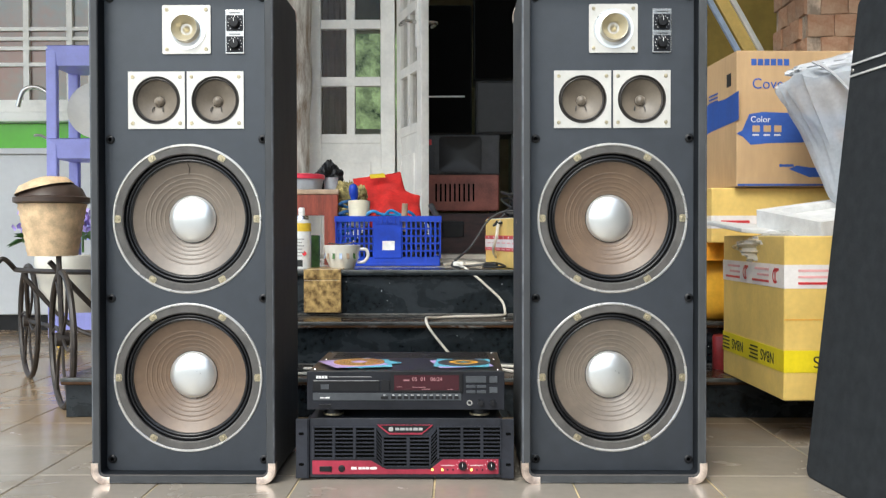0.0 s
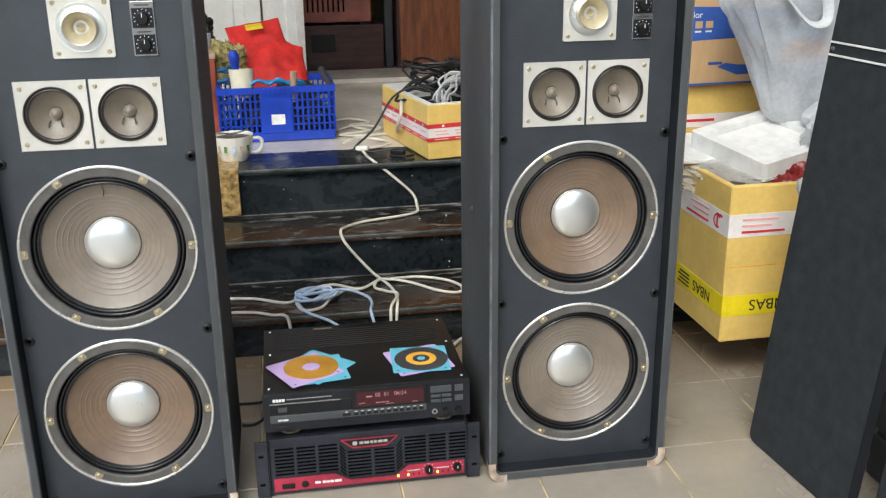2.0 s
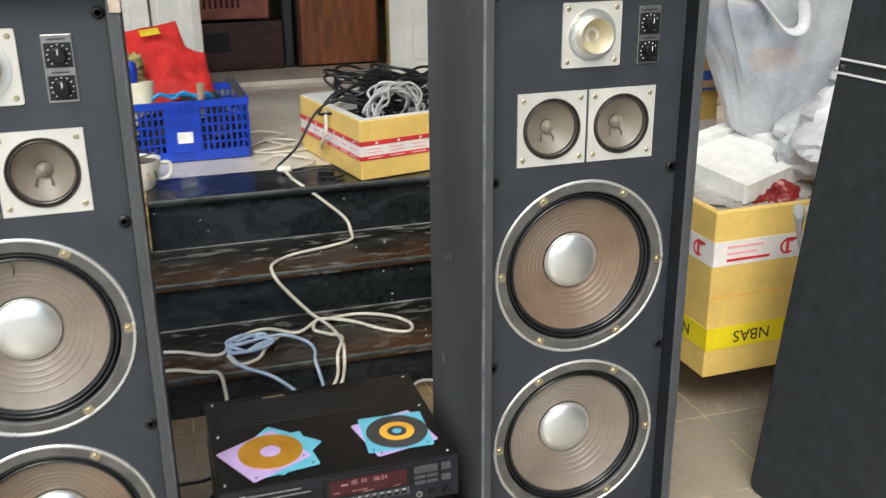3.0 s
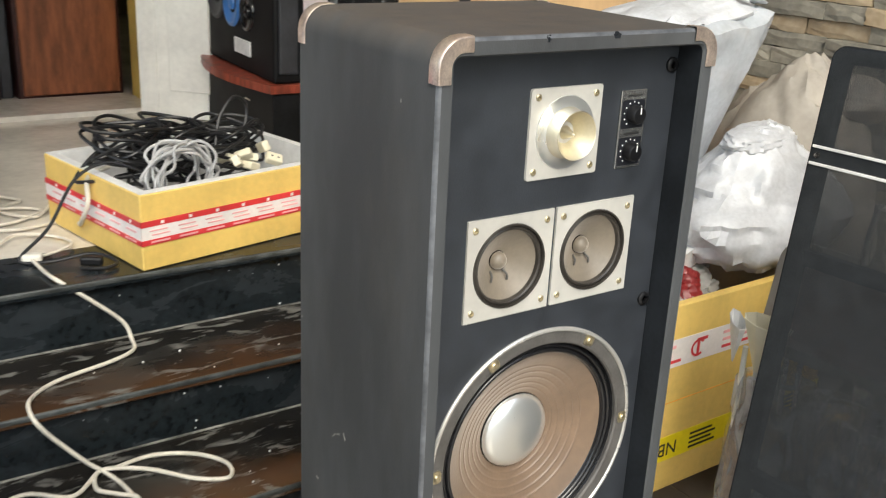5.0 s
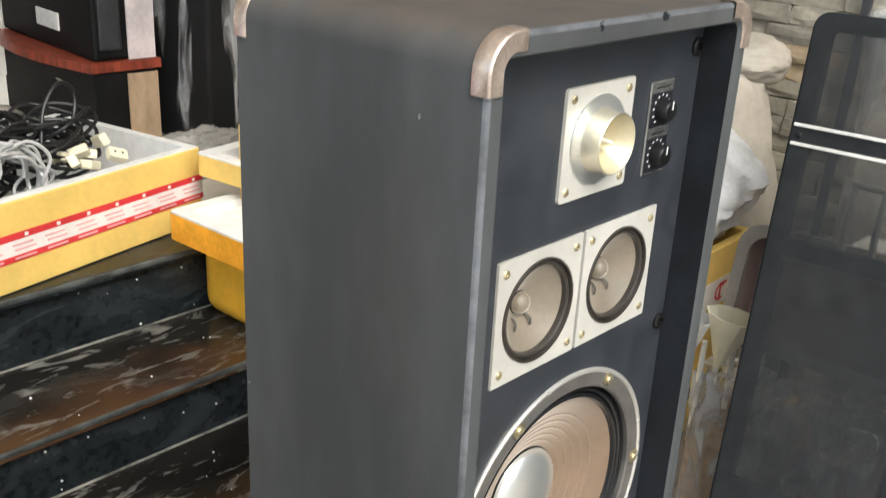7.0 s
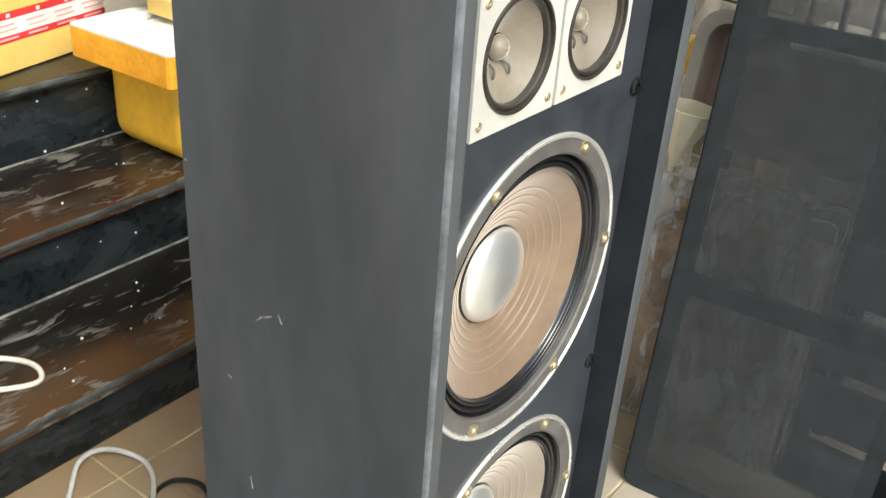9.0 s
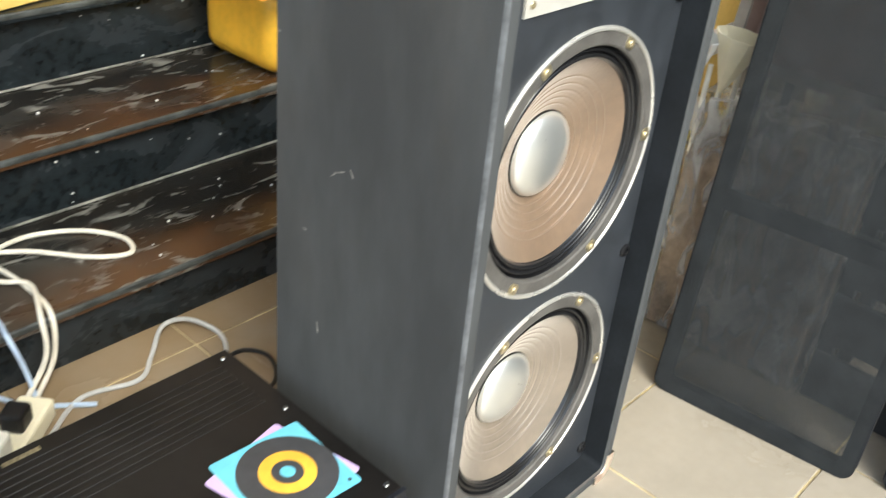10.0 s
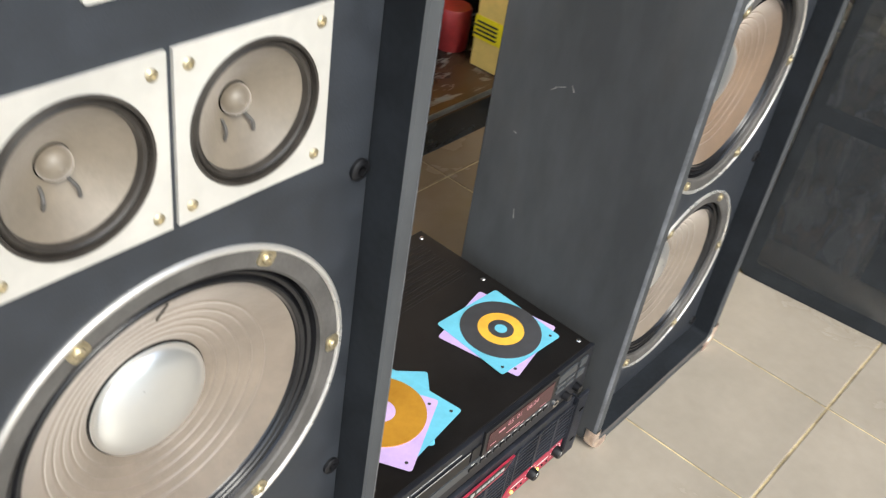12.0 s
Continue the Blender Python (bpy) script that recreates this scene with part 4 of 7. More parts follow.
# ---- disc player ----
def disc_player(m):
    d = thing("disc_player", "black disc player with red display on the amplifier", "disc player", m)
    W, H0, H1 = 0.438, 0.018, 0.104
    part("lid", box(-0.2165, 0.2165, 0.006, 0.345, H0 + 0.004, H1, 0.0015), CDTOP, d, "black steel lid with rear vent ribs")
    f = part("front_panel", box(-W / 2, W / 2, 0, 0.0065, H0, H1 - 0.001, 0.001), PANEL, d, "black front panel")

    def u(c):
        return (c - 60) / 935 * W - W / 2

    def v(c):
        return H1 - (c - 165) / 190 * (H1 - H0)

    def plate(name, c0, c1, d0, d1, depth, material, label="", bev=0.0004):
        return part(name, box(u(c0), u(c1), -depth, 0.001, v(d1), v(d0), bev, 1), material, f, label)
    tray = plate("disc_tray", 88, 405, 212, 264, 0.002, BLACK, "closed disc tray")
    part("tray_line", box(u(90), u(402), -0.0026, -0.0018, v(213.5), v(211)), GREYPRINT, tray)
    part("tray_badge", box(u(126), u(164), -0.0026, -0.0018, v(254), v(230)), STRIPGREY, tray)
    plate("eject_button", 412, 452, 210, 262, 0.002, BLACK)
    plate("status_strip", 88, 792, 273, 309, 0.0018, STRIPGREY, "grey key strip")
    for p0, p1 in ((122, 142), (144, 168)):
        part("print_bar", box(u(p0), u(p1), -0.0023, -0.0017, v(299), v(293)), WHITEPRINT, f)
    for k in range(12):
        c = 428 if k == 0 else 470 + 29.8 * (k - 1)
        w = 18 if k == 0 else 10
        plate("key", c - w, c + w, 287, 301, 0.004, BLACK)
        part("key_mark", box(u(c - 6), u(c + 6), -0.0023, -0.0017, v(284), v(281)), WHITEPRINT, f)
    hood = plate("display_hood", 456, 798, 167, 270, 0.004, BLACK, "black display hood")
    dw = part("display", box(u(474), u(780), -0.0046, -0.0038, v(258), v(184)), DISPLAY, hood, "glowing dark red display window")
    words("display_digits", "05  01   06:24", 0.012, facing(u(630), -0.005, v(204)), DIGIT, dw, "lit display digits", 0.0001)
    part("display_bar", box(u(518), u(546), -0.0052, -0.0045, v(212), v(206)), DIGIT, dw)
    for p0, p1, q in ((486, 512, 240), (560, 622, 242), (604, 644, 252), (724, 752, 252)):
        part("display_bar", box(u(p0), u(p1), -0.0052, -0.0045, v(q + 2), v(q)), DIGIT, dw)
    for p0, p1 in ((104, 116), (118, 128), (130, 142), (144, 157)):
        part("maker_bar", box(u(p0), u(p1), -0.0006, 0.0002, v(202), v(189)), WHITEPRINT, f)
    part("print_line", box(u(165), u(365), -0.0006, 0.0002, v(195), v(192)), GREYPRINT, f)
    for c0, c1, d0, d1 in ((812, 908, 190, 222), (924, 962, 190, 222), (924, 962, 244, 272), (814, 858, 234, 247), (864, 908, 234, 247), (814, 858, 260, 273), (864, 908, 260, 273)):
        plate("button", c0, c1, d0, d1, 0.0025, STRIPGREY)
    plate("power_button", 118, 174, 328, 343, 0.003, BLACK)
    part("headphone_jack", lathe([(0.0065, 0), (0.0065, 0.003), (0.0035, 0.003), (0.0035, -0.001), (0, -0.001)], 20, "-y", centre=(u(830), 0, v(320))), STEEL, f, "steel headphone socket", True)
    for c in (882, 940):
        part("knob", lathe([(0.007, 0), (0.0065, 0.010), (0.0, 0.011)], 18, "-y", centre=(u(c), 0, v(320))), BLACK, f, "", True)
    for x in (-0.165, 0.165):
        for yy in (0.04, 0.29):
            part("foot", lathe([(0.021, 0), (0.022, 0.004), (0.020, 0.0185)], 24, "z", centre=(x, yy, 0), close=True), BLACK, d, "", True)
            part("foot_rim", lathe([(0.0215, 0.001), (0.0232, 0.002), (0.0232, 0.005), (0.0215, 0.006)], 24, "z", centre=(x, yy, 0)), BOLT, d, "gold foot rim", True)
    for k in range(9):
        yy = 0.225 + k * 0.0115
        part("vent_rib", box(-0.19, 0.19, yy, yy + 0.005, H1 - 0.0005, H1 + 0.0012, 0.0005, 1), CDTOP, d)
    for x, yy in ((-0.208, 0.03), (0.208, 0.02), (0.205, 0.20), (0.205, 0.33), (-0.205, 0.20), (-0.205, 0.33)):
        part("lid_screw", lathe([(0.004, 0), (0.003, 0.0015), (0, 0.0017)], 10, "z", centre=(x * 0.985, yy, H1)), STEEL, d)
    part("gold_sticker", box(-0.10, -0.055, 0.327, 0.333, H1, H1 + 0.0008), BOLT, d)
    return d


disc_player(pose(-0.0365, 2.190, 0.1385))
CDZ = 0.2436


def sleeve(name, cx, cy, rz, z, material, label):
    bm = loft([[(a, b, 0) for a, b in rounded(0.126, 0.128, 0.004, 2)], [(a, b, 0.0008) for a, b in rounded(0.126, 0.128, 0.004, 2)]], True, True)
    ob = solid(name, bm, material, label, "disc sleeve", pose(cx, cy, z, 0, 0, rz), "disc sleeves on the player")
    part("punch_hole", lathe([(0.0025, 0), (0, 0.0001)], 10, "z", centre=(0.052, -0.054, 0.0009)), BLACKPRINT, ob)
    part("punch_hole", lathe([(0.0025, 0), (0, 0.0001)], 10, "z", centre=(-0.052, -0.054, 0.0009)), BLACKPRINT, ob)
    return ob


sleeve("disc_sleeve", -0.140, 2.305, -43, CDZ + 0.0014, CYAN, "cyan paper disc sleeve at the bottom of the pile")
sleeve("disc_sleeve", -0.139, 2.286, 8, CDZ + 0.0024, CYAN, "cyan paper disc sleeve in the pile")
sleeve("disc_sleeve", -0.164, 2.291, 27, CDZ + 0.0034, LILAC, "lilac paper disc sleeve on top of the pile")
sleeve("disc_sleeve", 0.087, 2.297, 12, CDZ + 0.0014, LILAC, "lilac paper disc sleeve under the cyan one")
sleeve("disc_sleeve", 0.090, 2.298, -3, CDZ + 0.0024, CYAN, "cyan paper disc sleeve holding a dark disc")
gd = solid("disc", lathe([(0.019, 0), (0.0595, 0), (0.0595, 0.0011), (0.019, 0.0011)], 56), GOLDDISC, "gold compact disc in the lilac sleeve", "disc", pose(-0.150, 2.299, CDZ + 0.0044))
part("hub", lathe([(0.0195, 0.0006), (0.0075, 0.0012), (0.0, 0.0008)], 40), LILAC, gd, "clear hub")
dd = solid("disc", lathe([(0.0, 0.0), (0.0595, 0), (0.0595, 0.0011), (0.0, 0.0011)], 56), DARKDISC, "dark compact disc with orange ring", "disc", pose(0.093, 2.297, CDZ + 0.0034))
part("orange_band", lathe([(0.019, 0.0013), (0.034, 0.0013)], 48), ORANGERING, dd)
part("hub", lathe([(0.0, 0.0014), (0.009, 0.0014)], 32), CYAN, dd)


# ---- spare grilles leaning beside the speakers ----
def grille(m, label):
    g = thing("speaker_grille", label, "speaker grille", m, "spare grilles")
    w, h, t = 0.352, 1.078, 0.022
    out, inn = rounded(w, h, 0.022, 5), rounded(w - 0.05, h - 0.05, 0.008, 5)

    def at(loop, y):
        return [(a + w / 2, y, b + h / 2) for a, b in loop]
    part("frame", loft([at(inn, 0.001), at(out, 0.001), at(out, t), at(inn, t), at(inn, 0.001)]), GRILLEFRAME, g, "black wooden grille frame", True)
    for z0, z1 in ((0.355, 0.384), (0.742, 0.766), (0.903, 0.923)):
        part("crossbar", box(0.022, w - 0.022, 0.0005, t, z0, z1, 0.001), GRILLEFRAME, g)
    # open weave: fine upright threads, with daylight between them when seen face on
    bm = bmesh.new()
    pitch, wide, deep = 0.0008, 0.00056, 0.00028
    for k in range(int((w - 0.006) / pitch)):
        x = 0.003 + k * pitch
        inset = 0.003 + max(0.0, 0.018 - min(x, w - x)) ** 2 / 0.018
        q = [[bm.verts.new((x + a, b, z)) for a, b in ((0, -0.0004 - deep), (wide, -0.0004 - deep), (wide, -0.0004), (0, -0.0004))] for z in (inset, h - inset)]
        for i in range(4):
            bm.faces.new((q[0][i], q[0][(i + 1) % 4], q[1][(i + 1) % 4], q[1][i]))
    part("cloth", bm, CLOTH, g, "sheer black grille cloth of fine threads")["kind"] = "stuff"
    for z in (0.900, 0.926):
        part("trim_line", box(0.004, w - 0.004, -0.0035, -0.001, z - 0.0022, z + 0.0022, 0.0006, 1), WHITEPRINT, g, "thin bright trim line")
    part("badge_pin", lathe([(0.005, 0), (0.004, 0.003), (0, 0.0035)], 12, "-y", centre=(0.014, -0.001, 0.913)), STEEL, g)
    return g


def leaning(x, y, rz, tilt):
    return pose(x, y, 0.001, 0, 0, rz) @ pose(0, 0, 0, -tilt, 0, 0)


grille(leaning(0.861, 2.232, -84.5, 6.3), "black cloth speaker grille leaning among the boxes")

# a second grille stands in front of the first one's edge
grille(leaning(0.925, 1.845, -84.5, 6.3), "black cloth speaker grille standing beside its pair")


# ---- boxes beside the steps ----
def carton(name, m, w, d, h, wall, material, label, category="box", open_top=True, inner=None):
    """A box with walls of some thickness; local corner at the origin, x and y along its sides."""
    b = thing(name, label, category, m)
    if open_top:
        i = wall
        o = [(0, 0), (w, 0), (w, d), (0, d)]
        n = [(i, i), (w - i, i), (w - i, d - i), (i, d - i)]
        bm = loft([[(x, y, 0) for x, y in o], [(x, y, h) for x, y in o], [(x, y, h) for x, y in n], [(x, y, wall) for x, y in n]], True, True)
        bmesh.ops.bevel(bm, geom=[e for e in bm.edges if e.calc_face_angle(0) > 1.0], offset=0.003, segments=1, affect="EDGES")
        part("body", bm, material, b)
    else:
        part("body", box(0, w, 0, d, 0, h, 0.004), material, b)
    return b


def band(parent, w, d, z0, z1, material, name="tape", label="", out=0.0012):
    """Tape round the front (-y) and the -x side of a box."""
    t = part(name, box(-out, w + out, -out, -0.0002, z0, z1), material, parent, label)
    part(name, box(-out, -0.0002, -out, d + out, z0, z1), material, parent, label)
    return t


YB = pose(0.905, 2.510, 0.121, 0, 0, 1.5)
yb = carton("yellow_box", YB, 0.65, 0.51, 0.418, 0.018, YBOX, "big yellow foam box, taped, packed with plastic")
band(yb, 0.65, 0.51, 0.285, 0.345, TAPEW, "printed_tape", "white tape with red maker's print")
band(yb, 0.65, 0.51, 0.072, 0.128, TAPEY, "warning_tape", "bright yellow tape with black letters")
part("seam", box(-0.0008, 0.651, -0.0008, 0.0, 0.205, 0.207), ORANGE, yb)
for x in (0.125, 0.43):
    words("tape_word", "NBAS", 0.042, facing(x, -0.0016, 0.100) @ pose(0, 0, 0, 0, 0, 180), BLACKPRINT, yb)
for k in range(4):
    part("tape_text", box(0.215, 0.295 - 0.012 * (k % 2), -0.0022, -0.0012, 0.080 + k * 0.0105, 0.0845 + k * 0.0105), BLACKPRINT, yb)
    part("tape_text", box(0.52, 0.60 - 0.010 * (k % 2), -0.0022, -0.0012, 0.080 + k * 0.0105, 0.0845 + k * 0.0105), BLACKPRINT, yb)
for y in (0.12, 0.37):
    words("tape_word", "NBAS", 0.042, pose(-0.0016, y, 0.100, 0, 0, -90) @ pose(0, 0, 0, 90, 0, 0) @ pose(0, 0, 0, 0, 0, 180), BLACKPRINT, yb)
    for k in range(4):
        part("tape_text", box(-0.0022, -0.0012, y + 0.075, y + 0.145 - 0.01 * (k % 2), 0.080 + k * 0.0105, 0.0845 + k * 0.0105), BLACKPRINT, yb)


def round_mark(parent, x, y, z, across):
    """Red ring-and-bar mark of the maker, on the front or the side."""
    ring = [(0.021 * math.cos(a), 0.019 * math.sin(a)) for a in [radians(40 + 10 * k) for k in range(28)]]
    inn = [(0.72 * p, 0.72 * q) for p, q in ring]
    bm = bmesh.new()
    to = (lambda p, q: (x + p, y, z + q)) if across else (lambda p, q: (x, y - p, z + q))
    a, b = [bm.verts.new(to(*p)) for p in ring], [bm.verts.new(to(*p)) for p in inn]
    for k in range(len(a) - 1):
        bm.faces.new((a[k], a[k + 1], b[k + 1], b[k]))
    for u0, u1, v0, v1 in ((-0.004, 0.004, -0.016, 0.016), (-0.006, 0.026, 0.014, 0.021)):
        bm.faces.new([bm.verts.new(to(*p)) for p in ((u0, v0), (u1, v0), (u1, v1), (u0, v1))])
    part("maker_mark", bm, TAPER, parent)


for x in (0.20, 0.52):
    round_mark(yb, x, -0.0022, 0.314, True)
for y in (0.06, 0.30):
    round_mark(yb, -0.0022, y, 0.314, False)
for k, (w, mt) in enumerate(((0.11, PINKPRINT), (0.09, PINKPRINT), (0.13, TAPER))):
    z = 0.330 - k * 0.016
    for x in (0.035, 0.275):
        part("tape_print", box(x, x + w * 0.9, -0.0022, -0.0012, z - 0.003, z + 0.003), mt, yb)
    for y in (0.11, 0.35):
        part("tape_print", box(-0.0022, -0.0012, y, y + w, z - 0.003, z + 0.003), mt, yb)

# junk packed in the open box
solid("packing_film", crumpled((0.19, 0.21, 0.065), 3.3, 0.18), SHEETFILM, "crumpled clear film bulging from the yellow box", "plastic film", pose(1.10, 2.78, 0.455), smooth=True)
solid("dark_red_cloth", crumpled((0.07, 0.07, 0.06), 8.1, 0.2), REDTIN, "dark red cloth inside the yellow box", "cloth", pose(1.12, 2.635, 0.46), smooth=True)


def foam_lid(m, w, d, h, label, edge=None):
    l = thing("foam_tray", label, "foam tray", m)
    i, s = 0.035, 0.022
    o = rounded(w, d, 0.01, 2)
    n = rounded(w - 2 * i, d - 2 * i, 0.008, 2)
    bm = loft([[(a, b, 0) for a, b in o], [(a, b, h) for a, b in o], [(a, b, h) for a, b in n], [(a, b, h - s) for a, b in n]], True, True)
    part("tray", bm, STYRO, l)
    part("tray_floor", box(-w / 2 + i + 0.002, w / 2 - i - 0.002, -d / 2 + i + 0.002, d / 2 - i - 0.002, h - s, h - s + 0.004, 0.002), STYRO, l)
    if edge:
        bm = loft([[(a * 1.004, b * 1.004, -0.001) for a, b in o], [(a * 1.004, b * 1.004, h - 0.004) for a, b in o]])
        part("edge_tape", bm, edge, l, "amber tape round the edge")
    return l


foam_lid(pose(1.115, 2.755, 0.562, 8, -7, 18), 0.29, 0.28, 0.050, "white foam tray lying tilted on the open yellow box")
solid("foam_sheet", box(-0.12, 0.12, -0.12, 0.12, 0, 0.012, 0.003), STYRO, "thin white foam sheet on the yellow box", "foam sheet", pose(0.955, 2.86, 0.552, 6, 4, 10))

# stack on the middle step
lowbox = thing("yellow_tub", "rounded amber yellow tub on the middle step", "tub", pose(0.785, 3.19, STEP_Z[1], 0, 0, 2))
part("body", box(0, 0.44, 0, 0.25, 0, 0.197, 0.045, 5), mat("amber_plastic", (0.78, 0.43, 0.04), 0.35, var=0.12, scale=6), lowbox, "", True)
foam_lid(pose(0.975, 3.30, 0.460, 0, 0, 3), 0.53, 0.28, 0.062, "white foam lid with amber taped edge", ORANGE)
mid = carton("yellow_box", pose(0.875, 3.10, 0.516, 0, 0, 2), 0.40, 0.30, 0.172, 0.02, YBOX, "yellow foam box with white tape in the stack", open_top=False)
band(mid, 0.40, 0.30, 0.045, 0.085, TAPEW, "printed_tape", "white printed tape")
for x in (0.03, 0.16):
    part("tape_print", box(x, x + 0.09, -0.0022, -0.0012, 0.062, 0.070), TAPER, mid)
foam_lid(pose(0.945, 3.415, 0.560, 0, 0, 8), 0.22, 0.20, 0.05, "small white foam lid with yellow edge", YBOX)

duy = carton("carton", pose(0.945, 3.075, 0.690, 0, 0, 3), 0.47, 0.33, 0.422, 0.01, CARTON, "brown printed carton with blue wave on the stack", open_top=False)
for k in range(6):
    part("maker_bar", box(0.046 + k * 0.0205, 0.062 + k * 0.0205, -0.0012, -0.0002, 0.376, 0.396), CARTONBLUE, duy)
words("print_word", "Cover S", 0.046, facing(0.124, -0.001, 0.318), CARTONBLUE, duy)
wave = [(0.0, 0.165), (0.018, 0.175), (0.04, 0.225), (0.08, 0.232), (0.30, 0.225), (0.47, 0.235), (0.47, 0.145), (0.10, 0.135), (0.045, 0.130), (0.02, 0.155)]
part("blue_wave", loft([[(x, -0.0008, z) for x, z in wave]], True), CARTONBLUE, duy, "blue printed wave")
part("blue_wave", loft([[(-0.0008, 0.33 - x * 0.75, z + 0.06) for x, z in wave[:]]], True), CARTONBLUE, duy, "blue printed wave")
words("print_word", "Color", 0.026, facing(0.075, -0.0016, 0.208), STYRO, duy)
for x in (0.050, 0.085, 0.118):
    part("tick_box", box(x, x + 0.023, -0.0018, -0.001, 0.170, 0.190), CARTON, duy)
    part("tick_text", box(x, x + 0.020, -0.0018, -0.001, 0.158, 0.163), STYRO, duy)
fin = [(0.165, 0.055), (0.19, 0.066), (0.23, 0.06), (0.47, 0.05), (0.47, 0.035), (0.23, 0.03)]
part("blue_fin", loft([[(x, -0.0008, z) for x, z in fin]], True), CARTONBLUE, duy)
part("print_line", box(0.004, 0.466, -0.0012, -0.0002, 0.003, 0.009), CARTONBLUE, duy)
part("quantity_text", box(0.135, 0.18, -0.0012, -0.0002, 0.062, 0.070), CARTONBLUE, duy)
for k in range(4):
    part("side_text", box(-0.0012, -0.0002, 0.18, 0.27, 0.275 + k * 0.012, 0.281 + k * 0.012), CARTONBLUE, duy)
part("bar_code", box(-0.0012, -0.0002, 0.05, 0.09, 0.32, 0.36), BLACKPRINT, duy)

# bags
def carrier_bag(name, m, size, seed, material, label):
    b = thing(name, label, "plastic bag", m)
    part("sack", crumpled(size, seed, 0.12, squash=0.5, crease=0.3), material, b, "", True)
    part("bag_mouth", crumpled((0.11, 0.06, 0.035), 7.7, 0.10), material, b, "bunched mouth", True, at=pose(-0.02, 0.0, 0.225))
    return b


def filled_bag(m, w, d, h, seed, material, label):
    """A slack carrier bag: bulging foot, upright folds that gather towards two loop handles."""
    b = thing("carrier_bag", label, "plastic bag", m)
    loops = []
    for k in range(31):
        t = k / 30
        f = (0.5 + 0.5 * min(1.0, t / 0.08) ** 0.5) * (0.36 + 0.64 * min(1.0, t / 0.92)) * (1.0 - 0.5 * max(0.0, (t - 0.93) / 0.07) ** 2)
        loop = []
        for j in range(96):
            a = 2 * math.pi * j / 96
            c, s = math.cos(a), math.sin(a)
            e = (abs(c) ** 3 + abs(s) ** 3) ** (-1 / 3)
            q = Vector((c * 1.3 + seed, s * 1.3, t * 1.6))
            fold = 0.10 * noise.noise(q) + (0.02 + 0.07 * t) * (0.3 - abs(noise.noise(Vector((c * 4 + seed, s * 4, t * 1.1))))) * 2 + 0.03 * (0.3 - abs(noise.noise(q * 4.3)))
            r = e * f * (1 + fold)
            loop.append((c * r * w / 2, s * r * d / 2, h * t + 0.14 * c * r * w / 2 * t + 0.02 * noise.noise(Vector((c * 3, s * 3, seed))) * t + 0.012 * noise.noise(q * 2) * min(1, t * 8)))
        loops.append(loop)
    part("sack", loft(loops, True, True), material, b, "", True)
    # gathered white mouth, with one loop fallen over the front and one lying back
    part("gathered_top", crumpled((w * 0.47, d * 0.38, 0.038), seed, 0.15, crease=0.1), BAG, b, "bunched white top of the bag", True, at=pose(0.01, 0.0, h - 0.030, 0, -8, 0))
    part("handle", tube([(-w * 0.42, -d * 0.38, h - 0.02), (-w * 0.36, -d * 0.50, h - 0.05), (-w * 0.22, -d * 0.56, h - 0.125), (-w * 0.12, -d * 0.56, h - 0.120), (-w * 0.13, -d * 0.50, h - 0.05), (-w * 0.22, -d * 0.34, h + 0.005)], 0.014, 8, 6, flat=0.3), BAG, b, "", True)
    part("handle", tube([(w * 0.22, -d * 0.1, h + 0.01), (w * 0.28, -d * 0.28, h + 0.045), (w * 0.38, -d * 0.36, h + 0.035), (w * 0.42, -d * 0.2, h + 0.03), (w * 0.40, 0.0, h + 0.01)], 0.014, 8, 6, flat=0.3), BAG, b, "", True)
    return b


filled_bag(pose(1.27, 2.86, 0.610, 0, 0, 6), 0.53, 0.27, 0.425, 1.7, MILKBAG, "cloudy white carrier bag with loop handles")
solid("packet", crumpled((0.075, 0.05, 0.075), 5.2, 0.12), BLUECORD, "blue packet inside the cloudy bag", "packet", pose(1.25, 2.85, 0.76), smooth=True)
solid("packet", crumpled((0.075, 0.03, 0.028), 6.2, 0.3), PEACH, "peach packet inside the cloudy bag", "packet", pose(1.235, 2.815, 0.80, 0, 0, 10), smooth=True)
carrier_bag("carrier_bag", pose(1.43, 2.68, 0.542, 0, 0, 10), (0.25, 0.17, 0.160), 4.4, BAG, "white crumpled carrier bag on the yellow box")
sk = thing("sack", "tall cream plastic sack against the stone wall", "sack", pose(1.70, 2.80, 0.0))
part("sack_body", crumpled((0.21, 0.24, 0.545), 2.9, 0.07, squash=0.05), CREAMBAG, sk, "", True)
part("gathered_neck", crumpled((0.10, 0.11, 0.06), 6.6, 0.07), CREAMBAG, sk, "gathered neck", True, at=pose(0.05, -0.08, 0.805))

# wrapped boards, paper cone and tray behind the grille
wrap = thing("wrapped_boards", "stack of brown boards in clear bubble wrap", "wrapped boards", pose(1.032, 2.055, 0.0, 0, 0, 2))
part("boards", box(0.006, 0.094, 0.006, 0.298, 0.002, 0.40, 0.003), mat("taupe_board", (0.27, 0.205, 0.15), 0.7, var=0.3, scale=8), wrap)
bm = box(0, 0.10, 0, 0.306, 0, 0.47, 0.008)
bmesh.ops.subdivide_edges(bm, edges=bm.edges[:], cuts=7, use_grid_fill=True)
for v in bm.verts:
    q = v.co * 22
    v.co += 0.007 * Vector((noise.noise(q), noise.noise(q + Vector((5, 2, 1))), 0))
part("film", bm, streaked_film("bubble_wrap", (26, 26, 9), 0.43), wrap, "clear bubble wrap", True)
